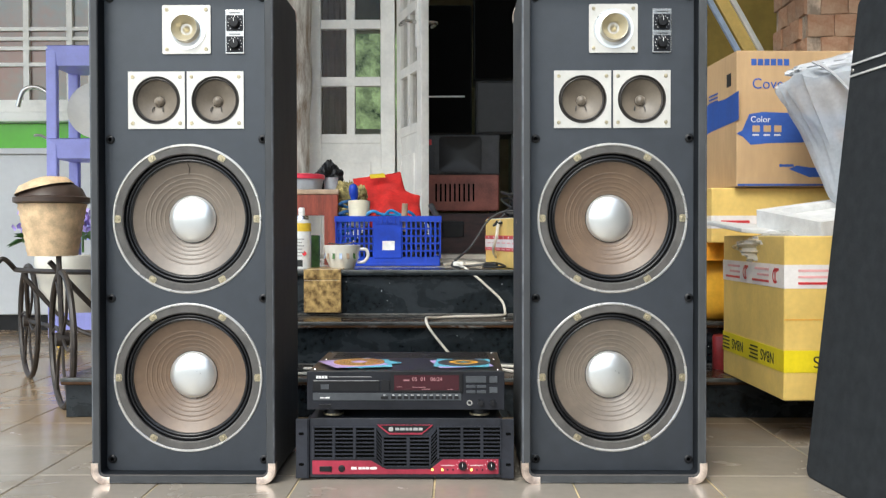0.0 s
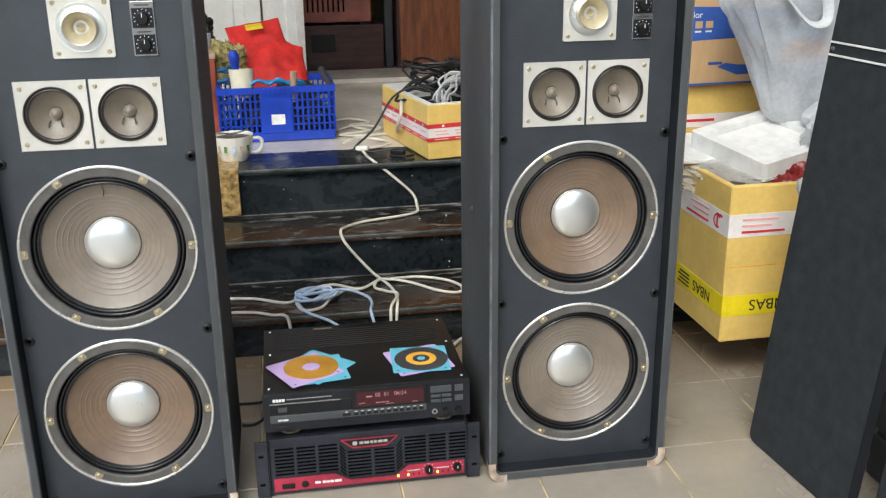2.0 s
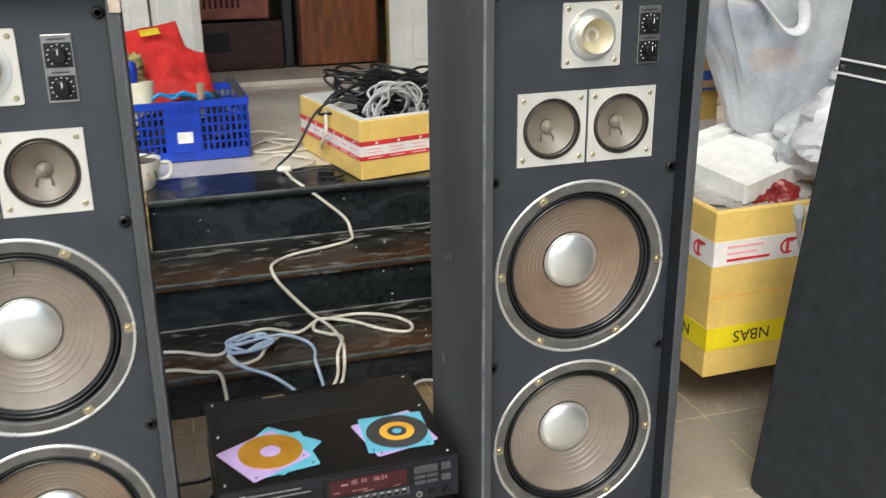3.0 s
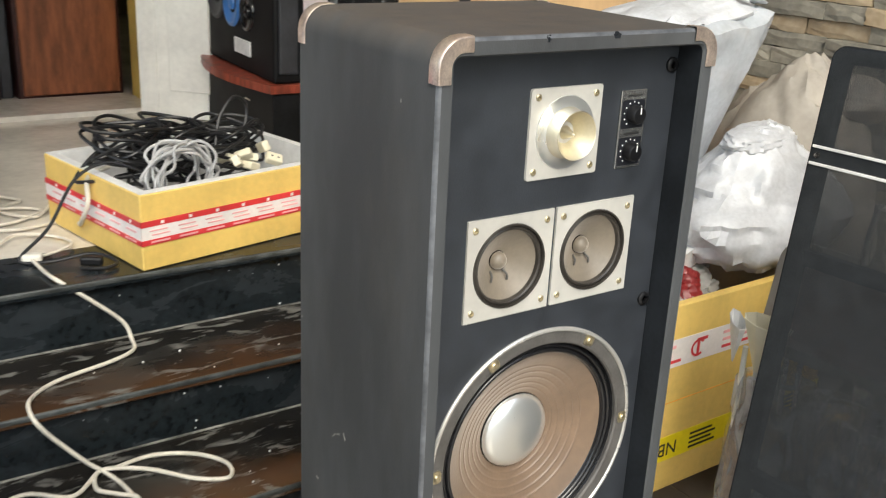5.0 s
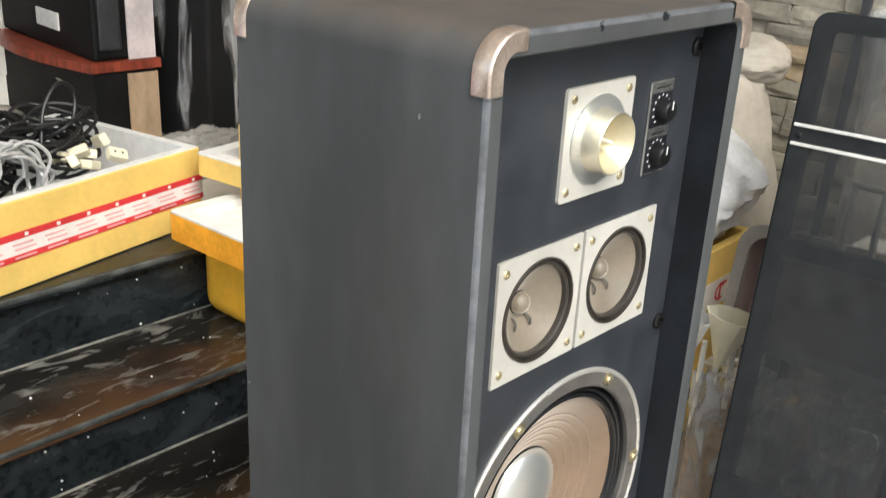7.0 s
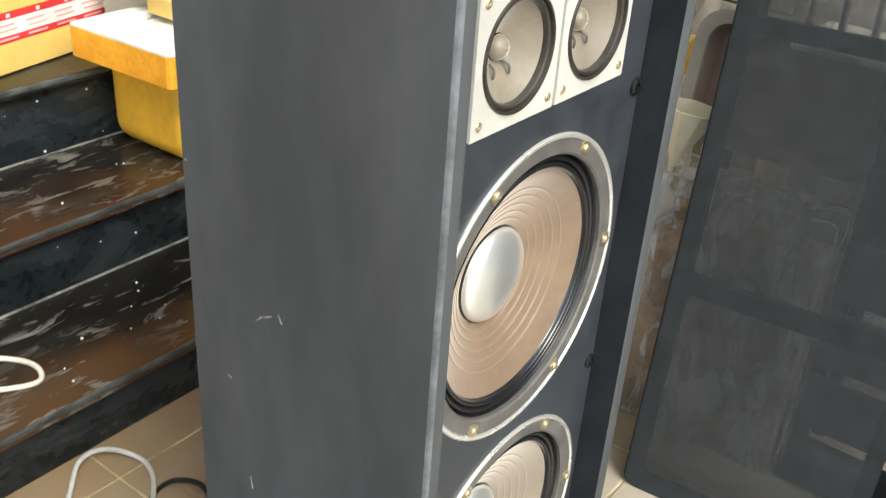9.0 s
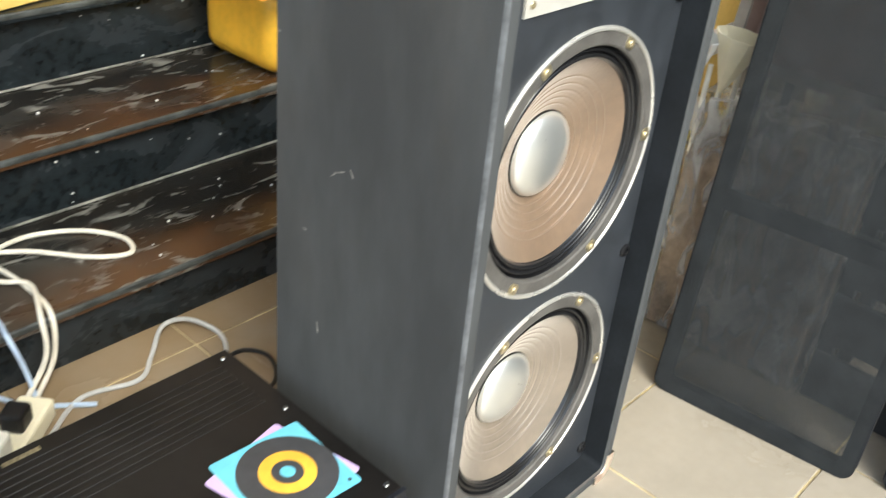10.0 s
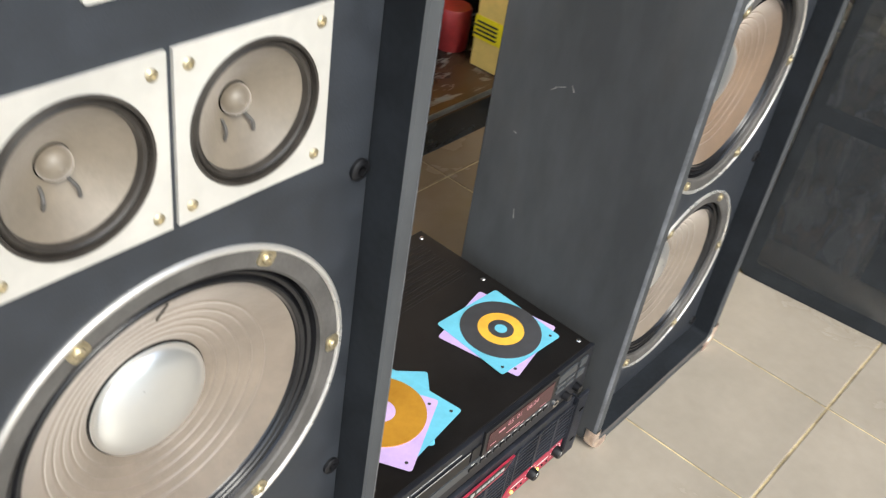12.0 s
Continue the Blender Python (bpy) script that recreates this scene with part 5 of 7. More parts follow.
for k in range(5):
    part("tube", tube([(0.012 + 0.016 * k, 0.295 - 0.02 * k, 0.33), (0.004 + 0.012 * k, 0.290 - 0.02 * k, 0.525)], 0.005, 8, 0), CHINA, wrap, "pale plastic tube")
solid("paper_cone", lathe([(0.004, 0.0), (0.020, 0.045), (0.044, 0.112), (0.0425, 0.113), (0.018, 0.046)], 9), CREAM, "folded cream paper cone stuffed beside the wrapped boards", "paper", pose(1.030, 2.320, 0.485, 8, -14, 20) @ Matrix.Diagonal((0.5, 1.0, 1.0, 1.0)))
solid("paper_cone", lathe([(0.003, 0.0), (0.030, 0.10), (0.0288, 0.101), (0.008, 0.03)], 7), STYRO, "folded white paper cone beside the boards", "paper", pose(1.020, 2.365, 0.490, -8, -18, 60) @ Matrix.Diagonal((1.0, 0.4, 1.0, 1.0)))
bale = thing("wrapped_bale", "tall grey-brown panels bundled in cloudy stretch film", "bundle", pose(1.235, 1.46, 0.0))
part("panels", box(0, 0.36, 0, 0.80, 0.001, 1.03, 0.02, 2), mat("grey_brown_panel", (0.58, 0.54, 0.48), 0.7, var=0.3, scale=5, bump=0.3, bscale=12), bale)
bm = box(-0.015, 0.375, -0.015, 0.815, 0.001, 1.055, 0.03, 2)
bmesh.ops.subdivide_edges(bm, edges=bm.edges[:], cuts=9, use_grid_fill=True)
for v in bm.verts:
    q = v.co * 9
    if v.co.z > 0.02:
        v.co += 0.012 * Vector((noise.noise(q), noise.noise(q + Vector((3, 8, 1))), 0.6 * noise.noise(q + Vector((1, 2, 9)))))
part("film", bm, streaked_film("bale_film", (7, 7, 2.4), 0.55), bale, "cloudy creased stretch film", True)
basket = thing("wire_rack", "white ribbed plastic drainer standing by the bundle", "rack", pose(1.045, 1.80, 0.702, 0, 0, 0))
part("base", box(0, 0.16, 0, 0.39, 0, 0.012, 0.004), CHINA, basket)
for k in range(9):
    part("rib", tube([(0.012, 0.02 + k * 0.044, 0.01), (0.004, 0.02 + k * 0.044, 0.07), (0.02, 0.022 + k * 0.044, 0.125)], 0.0055, 6, 4), CHINA, basket, "", True)
part("rail", tube([(0.02, 0.01, 0.126), (0.02, 0.38, 0.126)], 0.005, 6, 0), CHINA, basket)
crate_under = thing("dark_crate", "dark slatted crate holding up the drainer", "crate", pose(1.045, 1.66, 0.0))
for k in range(6):
    part("slat", box(0, 0.012, 0, 0.38, 0.004 + k * 0.117, 0.100 + k * 0.117, 0.003), GREYCAB, crate_under)
for x, y in ((0.012, 0.0), (0.012, 0.355), (0.16, 0.0), (0.16, 0.355)):
    part("post", box(x, x + 0.025, y, y + 0.025, 0.001, 0.701, 0.002), GREYCAB, crate_under)
tray = thing("food_tray", "taupe tray with a pale rolled rim leaning at the boxes", "tray", pose(1.075, 2.035, 0.530, 0, 12, 6) @ pose(0, 0, 0, 0, 0, 90))
o, n = rounded(0.30, 0.20, 0.04), rounded(0.262, 0.162, 0.03)
part("rim", loft([[(0.15 + a, 0.0, 0.10 + b) for a, b in o], [(0.15 + a, 0.012, 0.10 + b) for a, b in o], [(0.15 + a, 0.014, 0.10 + b) for a, b in n], [(0.15 + a, -0.002, 0.10 + b) for a, b in n], [(0.15 + a, 0.0, 0.10 + b) for a, b in o]]), CREAMBAG, tray, "pale rim", True)
part("dish", loft([[(0.15 + a, 0.004, 0.10 + b) for a, b in n], [(0.15 + a * 0.9, -0.016, 0.10 + b * 0.9) for a, b in n]], False, True), mat("taupe_plastic", (0.30, 0.21, 0.18), 0.4, var=0.08), tray, "", True)
solid("metal_strap", box(-0.004, 0.004, -0.011, 0.011, 0, 1.6, 0.002), GREYCAB, "narrow dark metal strap leaning on the stone wall", "strap", pose(1.885, 2.535, 0.0, 1.0, 1, 0))
solid("red_tin", lathe([(0.0, 0), (0.040, 0), (0.042, 0.004), (0.042, 0.10), (0.039, 0.105), (0.0, 0.103)], 32), REDTIN, "dark red paint tin on the lowest step", "tin", pose(0.925, 3.112, STEP_Z[0]), smooth=True)


# ---- open box full of cords on the landing ----
CB = pose(0.290, 3.430, STEP_Z[2] + 0.001, 0, 0, 12)
CW, CD, CH = 0.59, 0.47, 0.180
cb = carton("cable_box", CB, CW, CD, CH, 0.024, YBOX, "open yellow foam box full of tangled cords", "box")
part("lining", loft([[(x, y, CH - 0.002) for x, y in ((0.003, 0.003), (CW - 0.003, 0.003), (CW - 0.003, CD - 0.003), (0.003, CD - 0.003))],
                     [(x, y, CH + 0.002) for x, y in ((0.003, 0.003), (CW - 0.003, 0.003), (CW - 0.003, CD - 0.003), (0.003, CD - 0.003))],
                     [(x, y, CH + 0.002) for x, y in ((0.0255, 0.0255), (CW - 0.0255, 0.0255), (CW - 0.0255, CD - 0.0255), (0.0255, CD - 0.0255))],
                     [(x, y, 0.03) for x, y in ((0.0255, 0.0255), (CW - 0.0255, 0.0255), (CW - 0.0255, CD - 0.0255), (0.0255, CD - 0.0255))]], False, True), STYRO, cb, "white foam lining")
band(cb, CW, CD, 0.062, 0.116, TAPEW, "printed_tape", "white tape with red printed borders")
band(cb, CW, CD, 0.104, 0.1175, TAPER, "tape_border", "", 0.002)
band(cb, CW, CD, 0.0605, 0.073, TAPER, "tape_border", "", 0.002)
for k in range(8):
    x = 0.02 + k * 0.073
    part("tape_print", box(x, x + 0.045, -0.0026, -0.0012, 0.092, 0.095), PINKPRINT, cb)
    part("tape_print", box(x + 0.005, x + 0.05, -0.0026, -0.0012, 0.082, 0.085), PINKPRINT, cb)
    part("tape_mark", box(x + 0.028, x + 0.036, -0.003, -0.0019, 0.107, 0.114), TAPEW, cb)
    part("tape_text", box(x + 0.002, x + 0.05, -0.003, -0.0019, 0.065, 0.069), PINKPRINT, cb)
    if k < 6:
        part("tape_mark", box(-0.003, -0.0019, x + 0.02, x + 0.028, 0.107, 0.114), TAPEW, cb)
        part("tape_text", box(-0.003, -0.0019, x + 0.002, x + 0.05, 0.065, 0.069), PINKPRINT, cb)
        part("tape_print", box(-0.0026, -0.0012, x, x + 0.045, 0.088, 0.092), PINKPRINT, cb)

rnd = random.Random(7)


def tangle(name, material, r, cx, cy, cz, rx, ry, rz, loops, label, lift=0.02, m=CB):
    """A loose coil: wandering turns about a centre."""
    pts = []
    n = loops * 7
    for k in range(n):
        a = 2 * math.pi * k / 7 + rnd.uniform(-0.2, 0.2)
        f = rnd.uniform(0.65, 1.05)
        pts.append((cx + rx * f * math.cos(a), cy + ry * f * math.sin(a), cz + rz * math.sin(a * 0.5 + k * 0.3) + lift * k / n + rnd.uniform(-0.01, 0.012)))
    return solid(name, tube(pts, r, 7, 5), material, label, "cable", m, "cables in the box", smooth=True)


for k, (cx, cy) in enumerate(((0.20, 0.25), (0.33, 0.22), (0.42, 0.28), (0.27, 0.30), (0.13, 0.28))):
    tangle("power_cable", BLACKCORD, 0.0046, cx, cy, 0.160 + 0.014 * k, 0.11, 0.09, 0.045, 8, "tangled black cord in the open box")
# upright coil of grey cord
pts = []
for k in range(110):
    a = 2 * math.pi * k / 10
    f = 0.55 + 0.45 * ((k * 37) % 17) / 17
    pts.append((0.155 + 0.095 * f * math.cos(a) + rnd.uniform(-0.012, 0.012), 0.085 + 0.03 * math.sin(k * 0.7) + rnd.uniform(-0.01, 0.01), 0.185 + 0.088 * f * math.sin(a)))
solid("cable_coil", tube(pts, 0.0038, 7, 5), GREYCORD, "thick coil of grey cord standing in the box", "cable", CB, "cables in the box", smooth=True)
solid("power_cable", tube([(0.34, 0.22, 0.20), (0.37, 0.24, 0.27), (0.42, 0.25, 0.315), (0.465, 0.26, 0.29), (0.455, 0.25, 0.24), (0.41, 0.23, 0.20), (0.36, 0.20, 0.20)], 0.0046, 8), BLACKCORD, "black cord standing up in a loop over the box", "cable", CB, "cables in the box", smooth=True)
for k, (x, y, rz) in enumerate(((0.40, 0.10, 20), (0.44, 0.15, 60), (0.37, 0.16, 100), (0.46, 0.09, -20), (0.41, 0.14, 140), (0.35, 0.10, 45), (0.48, 0.17, 80))):
    p = thing("plug", "off-white plug block among the cords", "plug", CB @ pose(x - 0.035, y, 0.160 + 0.005 * k, 12 * k, 20, rz) @ Matrix.Scale(0.78, 4), "plugs in the box")
    part("shell", box(-0.028, 0.028, -0.018, 0.018, 0, 0.026, 0.005), CREAM, p)
    for s in (-1, 1):
        part("socket_hole", lathe([(0.004, 0), (0, 0.0002)], 10, "z", centre=(s * 0.011, 0, 0.0263)), BLACKPRINT, p)

# cords spilling from the box and lying on the landing
LZ = STEP_Z[2]
solid("power_cable", tube([(0.36, 3.62, 0.60), (0.28, 3.63, 0.63), (0.20, 3.62, 0.60), (0.13, 3.60, 0.50), (0.06, 3.60, LZ + 0.012), (0.12, 3.57, LZ + 0.008), (0.21, 3.55, LZ + 0.02), (0.25, 3.50, LZ + 0.01), (0.22, 3.475, LZ + 0.008), (0.17, 3.50, LZ + 0.008)], 0.0042, 8), BLACKCORD, "black mains cord hanging from the box to the landing", "cable", smooth=True)
solid("power_cable", tube([(0.40, 3.70, 0.58), (0.30, 3.72, 0.64), (0.22, 3.70, 0.58), (0.24, 3.64, 0.585), (0.33, 3.60, 0.60)], 0.0045, 8), BLACKCORD, "black cord looping over the box edge", "cable", smooth=True)
cp = thing("cord_plug", "black plug end lying on the granite edge", "plug", pose(0.205, 3.52, LZ, 0, 0, -30))
part("grip", box(-0.03, 0.02, -0.012, 0.012, 0.002, 0.024, 0.006), BLACK, cp)
for k, pp in enumerate((
        [(0.02, 3.95, 0), (0.10, 4.02, 0), (0.19, 3.98, 0), (0.12, 3.90, 0), (0.03, 3.88, 0), (0.10, 3.83, 0), (0.20, 3.86, 0)],
        [(0.0, 4.12, 0), (0.08, 4.15, 0), (0.16, 4.08, 0), (0.08, 4.02, 0), (0.16, 3.92, 0), (0.22, 4.0, 0)],
        [(0.03, 3.72, 0), (0.09, 3.78, 0), (0.17, 3.74, 0), (0.19, 3.66, 0), (0.13, 3.62, 0), (0.07, 3.60, 0)])):
    solid("extension_cable", tube([(x, y, LZ + 0.005 + 0.004 * (j % 2) + 0.002 * k) for j, (x, y, _) in enumerate(pp)], 0.0038, 8), WHITECORD, "thin white cord lying on the landing tiles", "cable", smooth=True)
wp = thing("cord_plug", "white plug lying on the landing", "plug", pose(0.085, 3.60, LZ, 0, 0, 160))
part("grip", box(-0.025, 0.02, -0.014, 0.014, 0.002, 0.024, 0.007), CHINA, wp)
solid("extension_cable", tube([(0.245, 3.80, LZ + 0.02), (0.215, 3.66, LZ + 0.06), (0.225, 3.62, LZ + 0.12), (0.24, 3.66, LZ + 0.17), (0.30, 3.70, LZ + 0.18)], 0.006, 8), WHITECORD, "white cable standing against the cord box", "cable", smooth=True)

# white mains cord down the steps
T1, T2 = STEP_Z[0] + 0.006, STEP_Z[1] + 0.006
solid("extension_cable", tube([(0.085, 3.59, LZ + 0.012), (0.095, 3.50, LZ + 0.008), (0.11, 3.445, LZ + 0.004), (0.17, 3.425, 0.375), (0.232, 3.42, 0.315), (0.244, 3.40, T2 + 0.01), (0.235, 3.36, T2), (0.174, 3.325, T2), (0.06, 3.29, T2), (0.0, 3.245, T2), (-0.022, 3.19, T2 + 0.002), (-0.005, 3.155, 0.235), (0.065, 3.145, 0.15), (0.095, 3.12, T1 + 0.004), (0.115, 3.06, T1), (0.122, 2.98, T1), (0.112, 2.90, T1 + 0.002), (0.10, 2.885, 0.06), (0.05, 2.86, 0.012), (0.0, 2.80, 0.006)], 0.0045, 8), WHITECORD, "long off-white cord running down the steps", "cable", smooth=True)
solid("extension_cable", tube([(0.113, 3.12, T1 + 0.006), (0.20, 3.14, T1), (0.28, 3.10, T1), (0.322, 3.035, T1), (0.305, 2.985, T1), (0.245, 3.015, T1), (0.17, 3.09, T1 + 0.004), (0.09, 3.125, T1 + 0.006), (0.066, 3.075, T1), (0.098, 3.035, T1), (0.125, 2.99, T1 + 0.006), (0.095, 2.90, T1 + 0.004), (0.085, 2.88, 0.07), (0.03, 2.86, 0.012), (-0.02, 2.80, 0.006)], 0.0045, 8), WHITECORD, "white cord looped flat on the lowest tread", "cable", smooth=True)
solid("extension_cable", tube([(-0.40, 3.07, T1), (-0.29, 3.05, T1), (-0.19, 3.00, T1), (-0.13, 3.09, T1), (-0.055, 3.12, T1), (0.02, 3.07, T1), (0.085, 3.125, T1 + 0.004), (0.12, 3.13, T1)], 0.0045, 8), WHITECORD, "white cord lying along the lowest tread", "cable", smooth=True)
solid("extension_cable", tube([(-0.40, 2.96, T1), (-0.296, 2.945, T1), (-0.24, 2.915, T1), (-0.20, 2.895, T1), (-0.19, 2.882, 0.08), (-0.187, 2.87, 0.01), (-0.18, 2.82, 0.006)], 0.0045, 8), WHITECORD, "white cord dropping over the lowest step", "cable", smooth=True)
solid("extension_cable", tube([(-0.17, 2.99, T1), (-0.15, 2.93, T1), (-0.10, 2.945, T1), (-0.07, 3.00, T1 + 0.004), (-0.03, 3.06, T1)], 0.0045, 8), WHITECORD, "white cord loop beside the blue bundle", "cable", smooth=True)
bl = []
for k in range(24):
    a = 2 * math.pi * k / 6.5
    bl.append((-0.11 + 0.062 * (0.7 + 0.3 * math.sin(k * 2.1)) * math.cos(a) + 0.01 * math.sin(k), 3.01 + 0.058 * (0.75 + 0.25 * math.cos(k * 1.3)) * math.sin(a), T1 + 0.004 + 0.018 * abs(math.sin(k * 0.9))))
bl += [(-0.03, 3.05, T1 + 0.01), (0.033, 3.01, T1), (0.045, 2.95, T1), (0.036, 2.89, T1), (0.05, 2.878, 0.06), (0.05, 2.86, 0.01), (0.01, 2.81, 0.006)]
solid("speaker_cable", tube(bl, 0.0042, 8, 6), BLUECORD, "pale blue cord gathered in a loose bundle on the step", "cable", smooth=True)
solid("speaker_cable", tube([(-0.17, 3.02, T1), (-0.144, 2.92, T1), (-0.07, 2.885, 0.10), (0.0, 2.87, 0.04), (0.04, 2.86, 0.008), (0.12, 2.80, 0.006)], 0.0042, 8), BLUECORD, "pale blue cord hanging over the step", "cable", smooth=True)
solid("audio_cable", tube([(-0.05, 2.72, 0.005), (0.03, 2.78, 0.005), (0.11, 2.83, 0.005), (0.20, 2.81, 0.005), (0.25, 2.85, 0.006), (0.30, 2.893, 0.02), (0.345, 2.885, 0.02), (0.375, 2.84, 0.006), (0.36, 2.79, 0.005), (0.31, 2.74, 0.005), (0.20, 2.70, 0.005), (0.10, 2.68, 0.005)], 0.0042, 8), GREYCORD, "grey cord curling on the floor behind the player", "cable", smooth=True)
solid("power_cable", tube([(0.15, 2.56, 0.10), (0.20, 2.62, 0.05), (0.32, 2.75, 0.006), (0.375, 2.765, 0.006), (0.40, 2.72, 0.006), (0.36, 2.66, 0.006), (0.25, 2.64, 0.006)], 0.004, 8), BLACKCORD, "black cord looped on the floor behind the amplifier", "cable", smooth=True)
ext = thing("extension_block", "cream extension block with plugs on the floor", "extension block", pose(-0.03, 2.78, 0.0, 0, 0, 40))
part("housing", box(-0.10, 0.10, -0.028, 0.028, 0.0, 0.036, 0.006), CREAM, ext)
part("plug", box(-0.06, -0.02, -0.018, 0.018, 0.036, 0.075, 0.006), CHINA, ext, "white plug")
part("plug", box(0.01, 0.05, -0.018, 0.018, 0.036, 0.07, 0.006), BLACK, ext, "black plug")
solid("power_cable", tube([(-0.35, 2.62, 0.01), (-0.27, 2.60, 0.02), (-0.20, 2.57, 0.06), (-0.15, 2.53, 0.09)], 0.004, 8), BLACKCORD, "black cord running into the player's back", "cable", smooth=True)
solid("power_cable", tube([(-0.36, 2.52, 0.01), (-0.29, 2.50, 0.012), (-0.24, 2.545, 0.03), (-0.18, 2.58, 0.05)], 0.004, 8), BLACKCORD, "black cord beside the amplifier", "cable", smooth=True)


# ---- crate and clutter on the landing ----
def crate(m, w, d, h):
    c = thing("crate", "blue plastic crate of tools on the landing", "crate", m)
    part("base", box(0, w, 0, d, 0, 0.012, 0.003), BLUECRATE, c)
    part("rim", loft([[(x, y, z) for x, y in pts] for pts, z in (
        (((-.006, -.006), (w + .006, -.006), (w + .006, d + .006), (-.006, d + .006)), h - 0.022), (((-.006, -.006), (w + .006, -.006), (w + .006, d + .006), (-.006, d + .006)), h),
        (((.008, .008), (w - .008, .008), (w - .008, d - .008), (.008, d - .008)), h), (((.008, .008), (w - .008, .008), (w - .008, d - .008), (.008, d - .008)), h - 0.022), (((-.006, -.006), (w + .006, -.006), (w + .006, d + .006), (-.006, d + .006)), h - 0.022))]), BLUECRATE, c, "thick rim")
    for y0, y1 in ((0, 0.004), (d - 0.004, d)):
        part("foot_band", box(0, w, y0, y1, 0.01, 0.035), BLUECRATE, c)
        part("centre_panel", box(0.145, 0.255, y0 - 0.004, y1, 0.03, h - 0.02, 0.003), BLUECRATE, c)
        for x0, x1 in ((0.0, 0.145), (0.255, w)):
            for k in range(9):
                x = x0 + (x1 - x0) * k / 8
                part("slat", box(x - 0.0035, x + 0.0035, y0, y1, 0.03, h - 0.02), BLUECRATE, c)
            for k in range(1, 5):
                z = 0.03 + (h - 0.05) * k / 5
                part("cross_slat", box(x0, x1, y0, y1, z - 0.003, z + 0.003), BLUECRATE, c)
    for x0, x1 in ((0, 0.004), (w - 0.004, w)):
        part("foot_band", box(x0, x1, 0, d, 0.01, 0.035), BLUECRATE, c)
        for k in range(13):
            y = d * k / 12
            part("slat", box(x0, x1, max(0, y - 0.0035), min(d, y + 0.0035), 0.03, h - 0.02), BLUECRATE, c)
        for k in range(1, 5):
            z = 0.03 + (h - 0.05) * k / 5
            part("cross_slat", box(x0, x1, 0, d, z - 0.003, z + 0.003), BLUECRATE, c)
    for x in (0.155, 0.172, 0.189, 0.206, 0.223, 0.240):
        part("rim_tooth", box(x, x + 0.008, -0.012, -0.005, h - 0.03, h - 0.004), BLUECRATE, c)
    part("label", box(0.180, 0.228, -0.0062, -0.0042, 0.062, 0.098), WHITEPRINT, c, "blank white label")
    return c


CR = pose(-0.392, 3.835, LZ, 0, 0, 1)
crate(CR, 0.405, 0.29, 0.195)
rb = thing("cloth_bag", "red fabric bag with yellow label in the crate", "bag", CR @ pose(0.225, 0.20, 0.145, -46, 0, 4))
loops = []
for k in range(40):
    z = 0.325 * k / 39
    left = -0.115 - 0.065 * (z / 0.325) ** 0.8
    right = 0.106 if z < 0.195 else (0.106 - 0.062 * min(1.0, (z - 0.195) / 0.035) ** 0.7 if z < 0.23 else 0.044 - 0.016 * (z - 0.23) / 0.095)
    deep = 0.050 * (1 - 0.86 * (z / 0.325) ** 1.5)
    loop = []
    for i in range(64):
        a = 2 * math.pi * i / 64
        x, y = (left + right) / 2 + (right - left) / 2 * math.cos(a), deep * math.sin(a)
        q = Vector((x * 9, y * 9, z * 8 + 4.4))
        loop.append((x + 0.008 * noise.noise(q), y + 0.020 * noise.noise(q * 0.8) + 0.016 * (0.35 - abs(noise.noise(q * 1.7))) - 0.10 * z + 0.02, z + 0.014 * (x + 0.07) / 0.1 * z / 0.325 + 0.006 * noise.noise(q * 2)))
    loops.append(loop)
bm = loft(loops, True, True)
part("sack", bm, REDCLOTH, rb, "", True)
part("label", box(-0.032, 0.032, -0.002, 0.002, -0.017, 0.017, 0.001, 1), YELLOWLABEL, rb, "yellow paper label", at=pose(-0.075, -0.062, 0.262, -14, -8, 0))
solid("beaker", lathe([(0.0, 0.0), (0.036, 0), (0.044, 0.10), (0.041, 0.10), (0.034, 0.006), (0.0, 0.006)], 32), CREAM, "cream plastic beaker standing in the crate", "beaker", CR @ pose(0.085, 0.05, 0.155, -6, 0, 0), smooth=True)
sd = thing("screwdriver", "screwdriver with blue bulb handle in the beaker", "screwdriver", CR @ pose(0.075, 0.06, 0.17, 6, -5, 0))
part("handle", lathe([(0.010, 0.05), (0.013, 0.065), (0.012, 0.09), (0.018, 0.115), (0.019, 0.135), (0.012, 0.152), (0, 0.156)], 20), BLUECRATE, sd, "", True)
part("shaft", lathe([(0.004, -0.02), (0.004, 0.05)], 10, close=True), STEEL, sd)
rope = []
for k in range(90):
    a = k * 0.42
    rope.append((0.030 + 0.026 * math.cos(a) + 0.004 * noise.noise(Vector((k * 0.7, 1, 2))), 0.11 + 0.026 * math.sin(a), 0.03 + 0.0026 * k))
solid("rope_coil", tube(rope, 0.0065, 6, 2), mat("navy_rope", (0.02, 0.09, 0.22), 0.7, var=0.3, scale=60), "dark blue rope coiled upright in the crate", "rope", CR, smooth=True)
solid("straw_net", crumpled((0.055, 0.045, 0.075), 15.5, 0.4, crease=0.9), mat("straw_net", (0.30, 0.25, 0.10), 0.8, var=0.5, scale=50, bump=0.8, bscale=90), "crumpled straw-coloured netting behind the crate's rope", "netting", CR @ pose(0.04, 0.20, 0.19), smooth=True)
solid("stick", lathe([(0.011, 0), (0.012, 0.11)], 14, close=True), PALEWOOD, "short wooden stick in the crate", "stick", CR @ pose(0.262, 0.03, 0.135, 4, 3, 0))
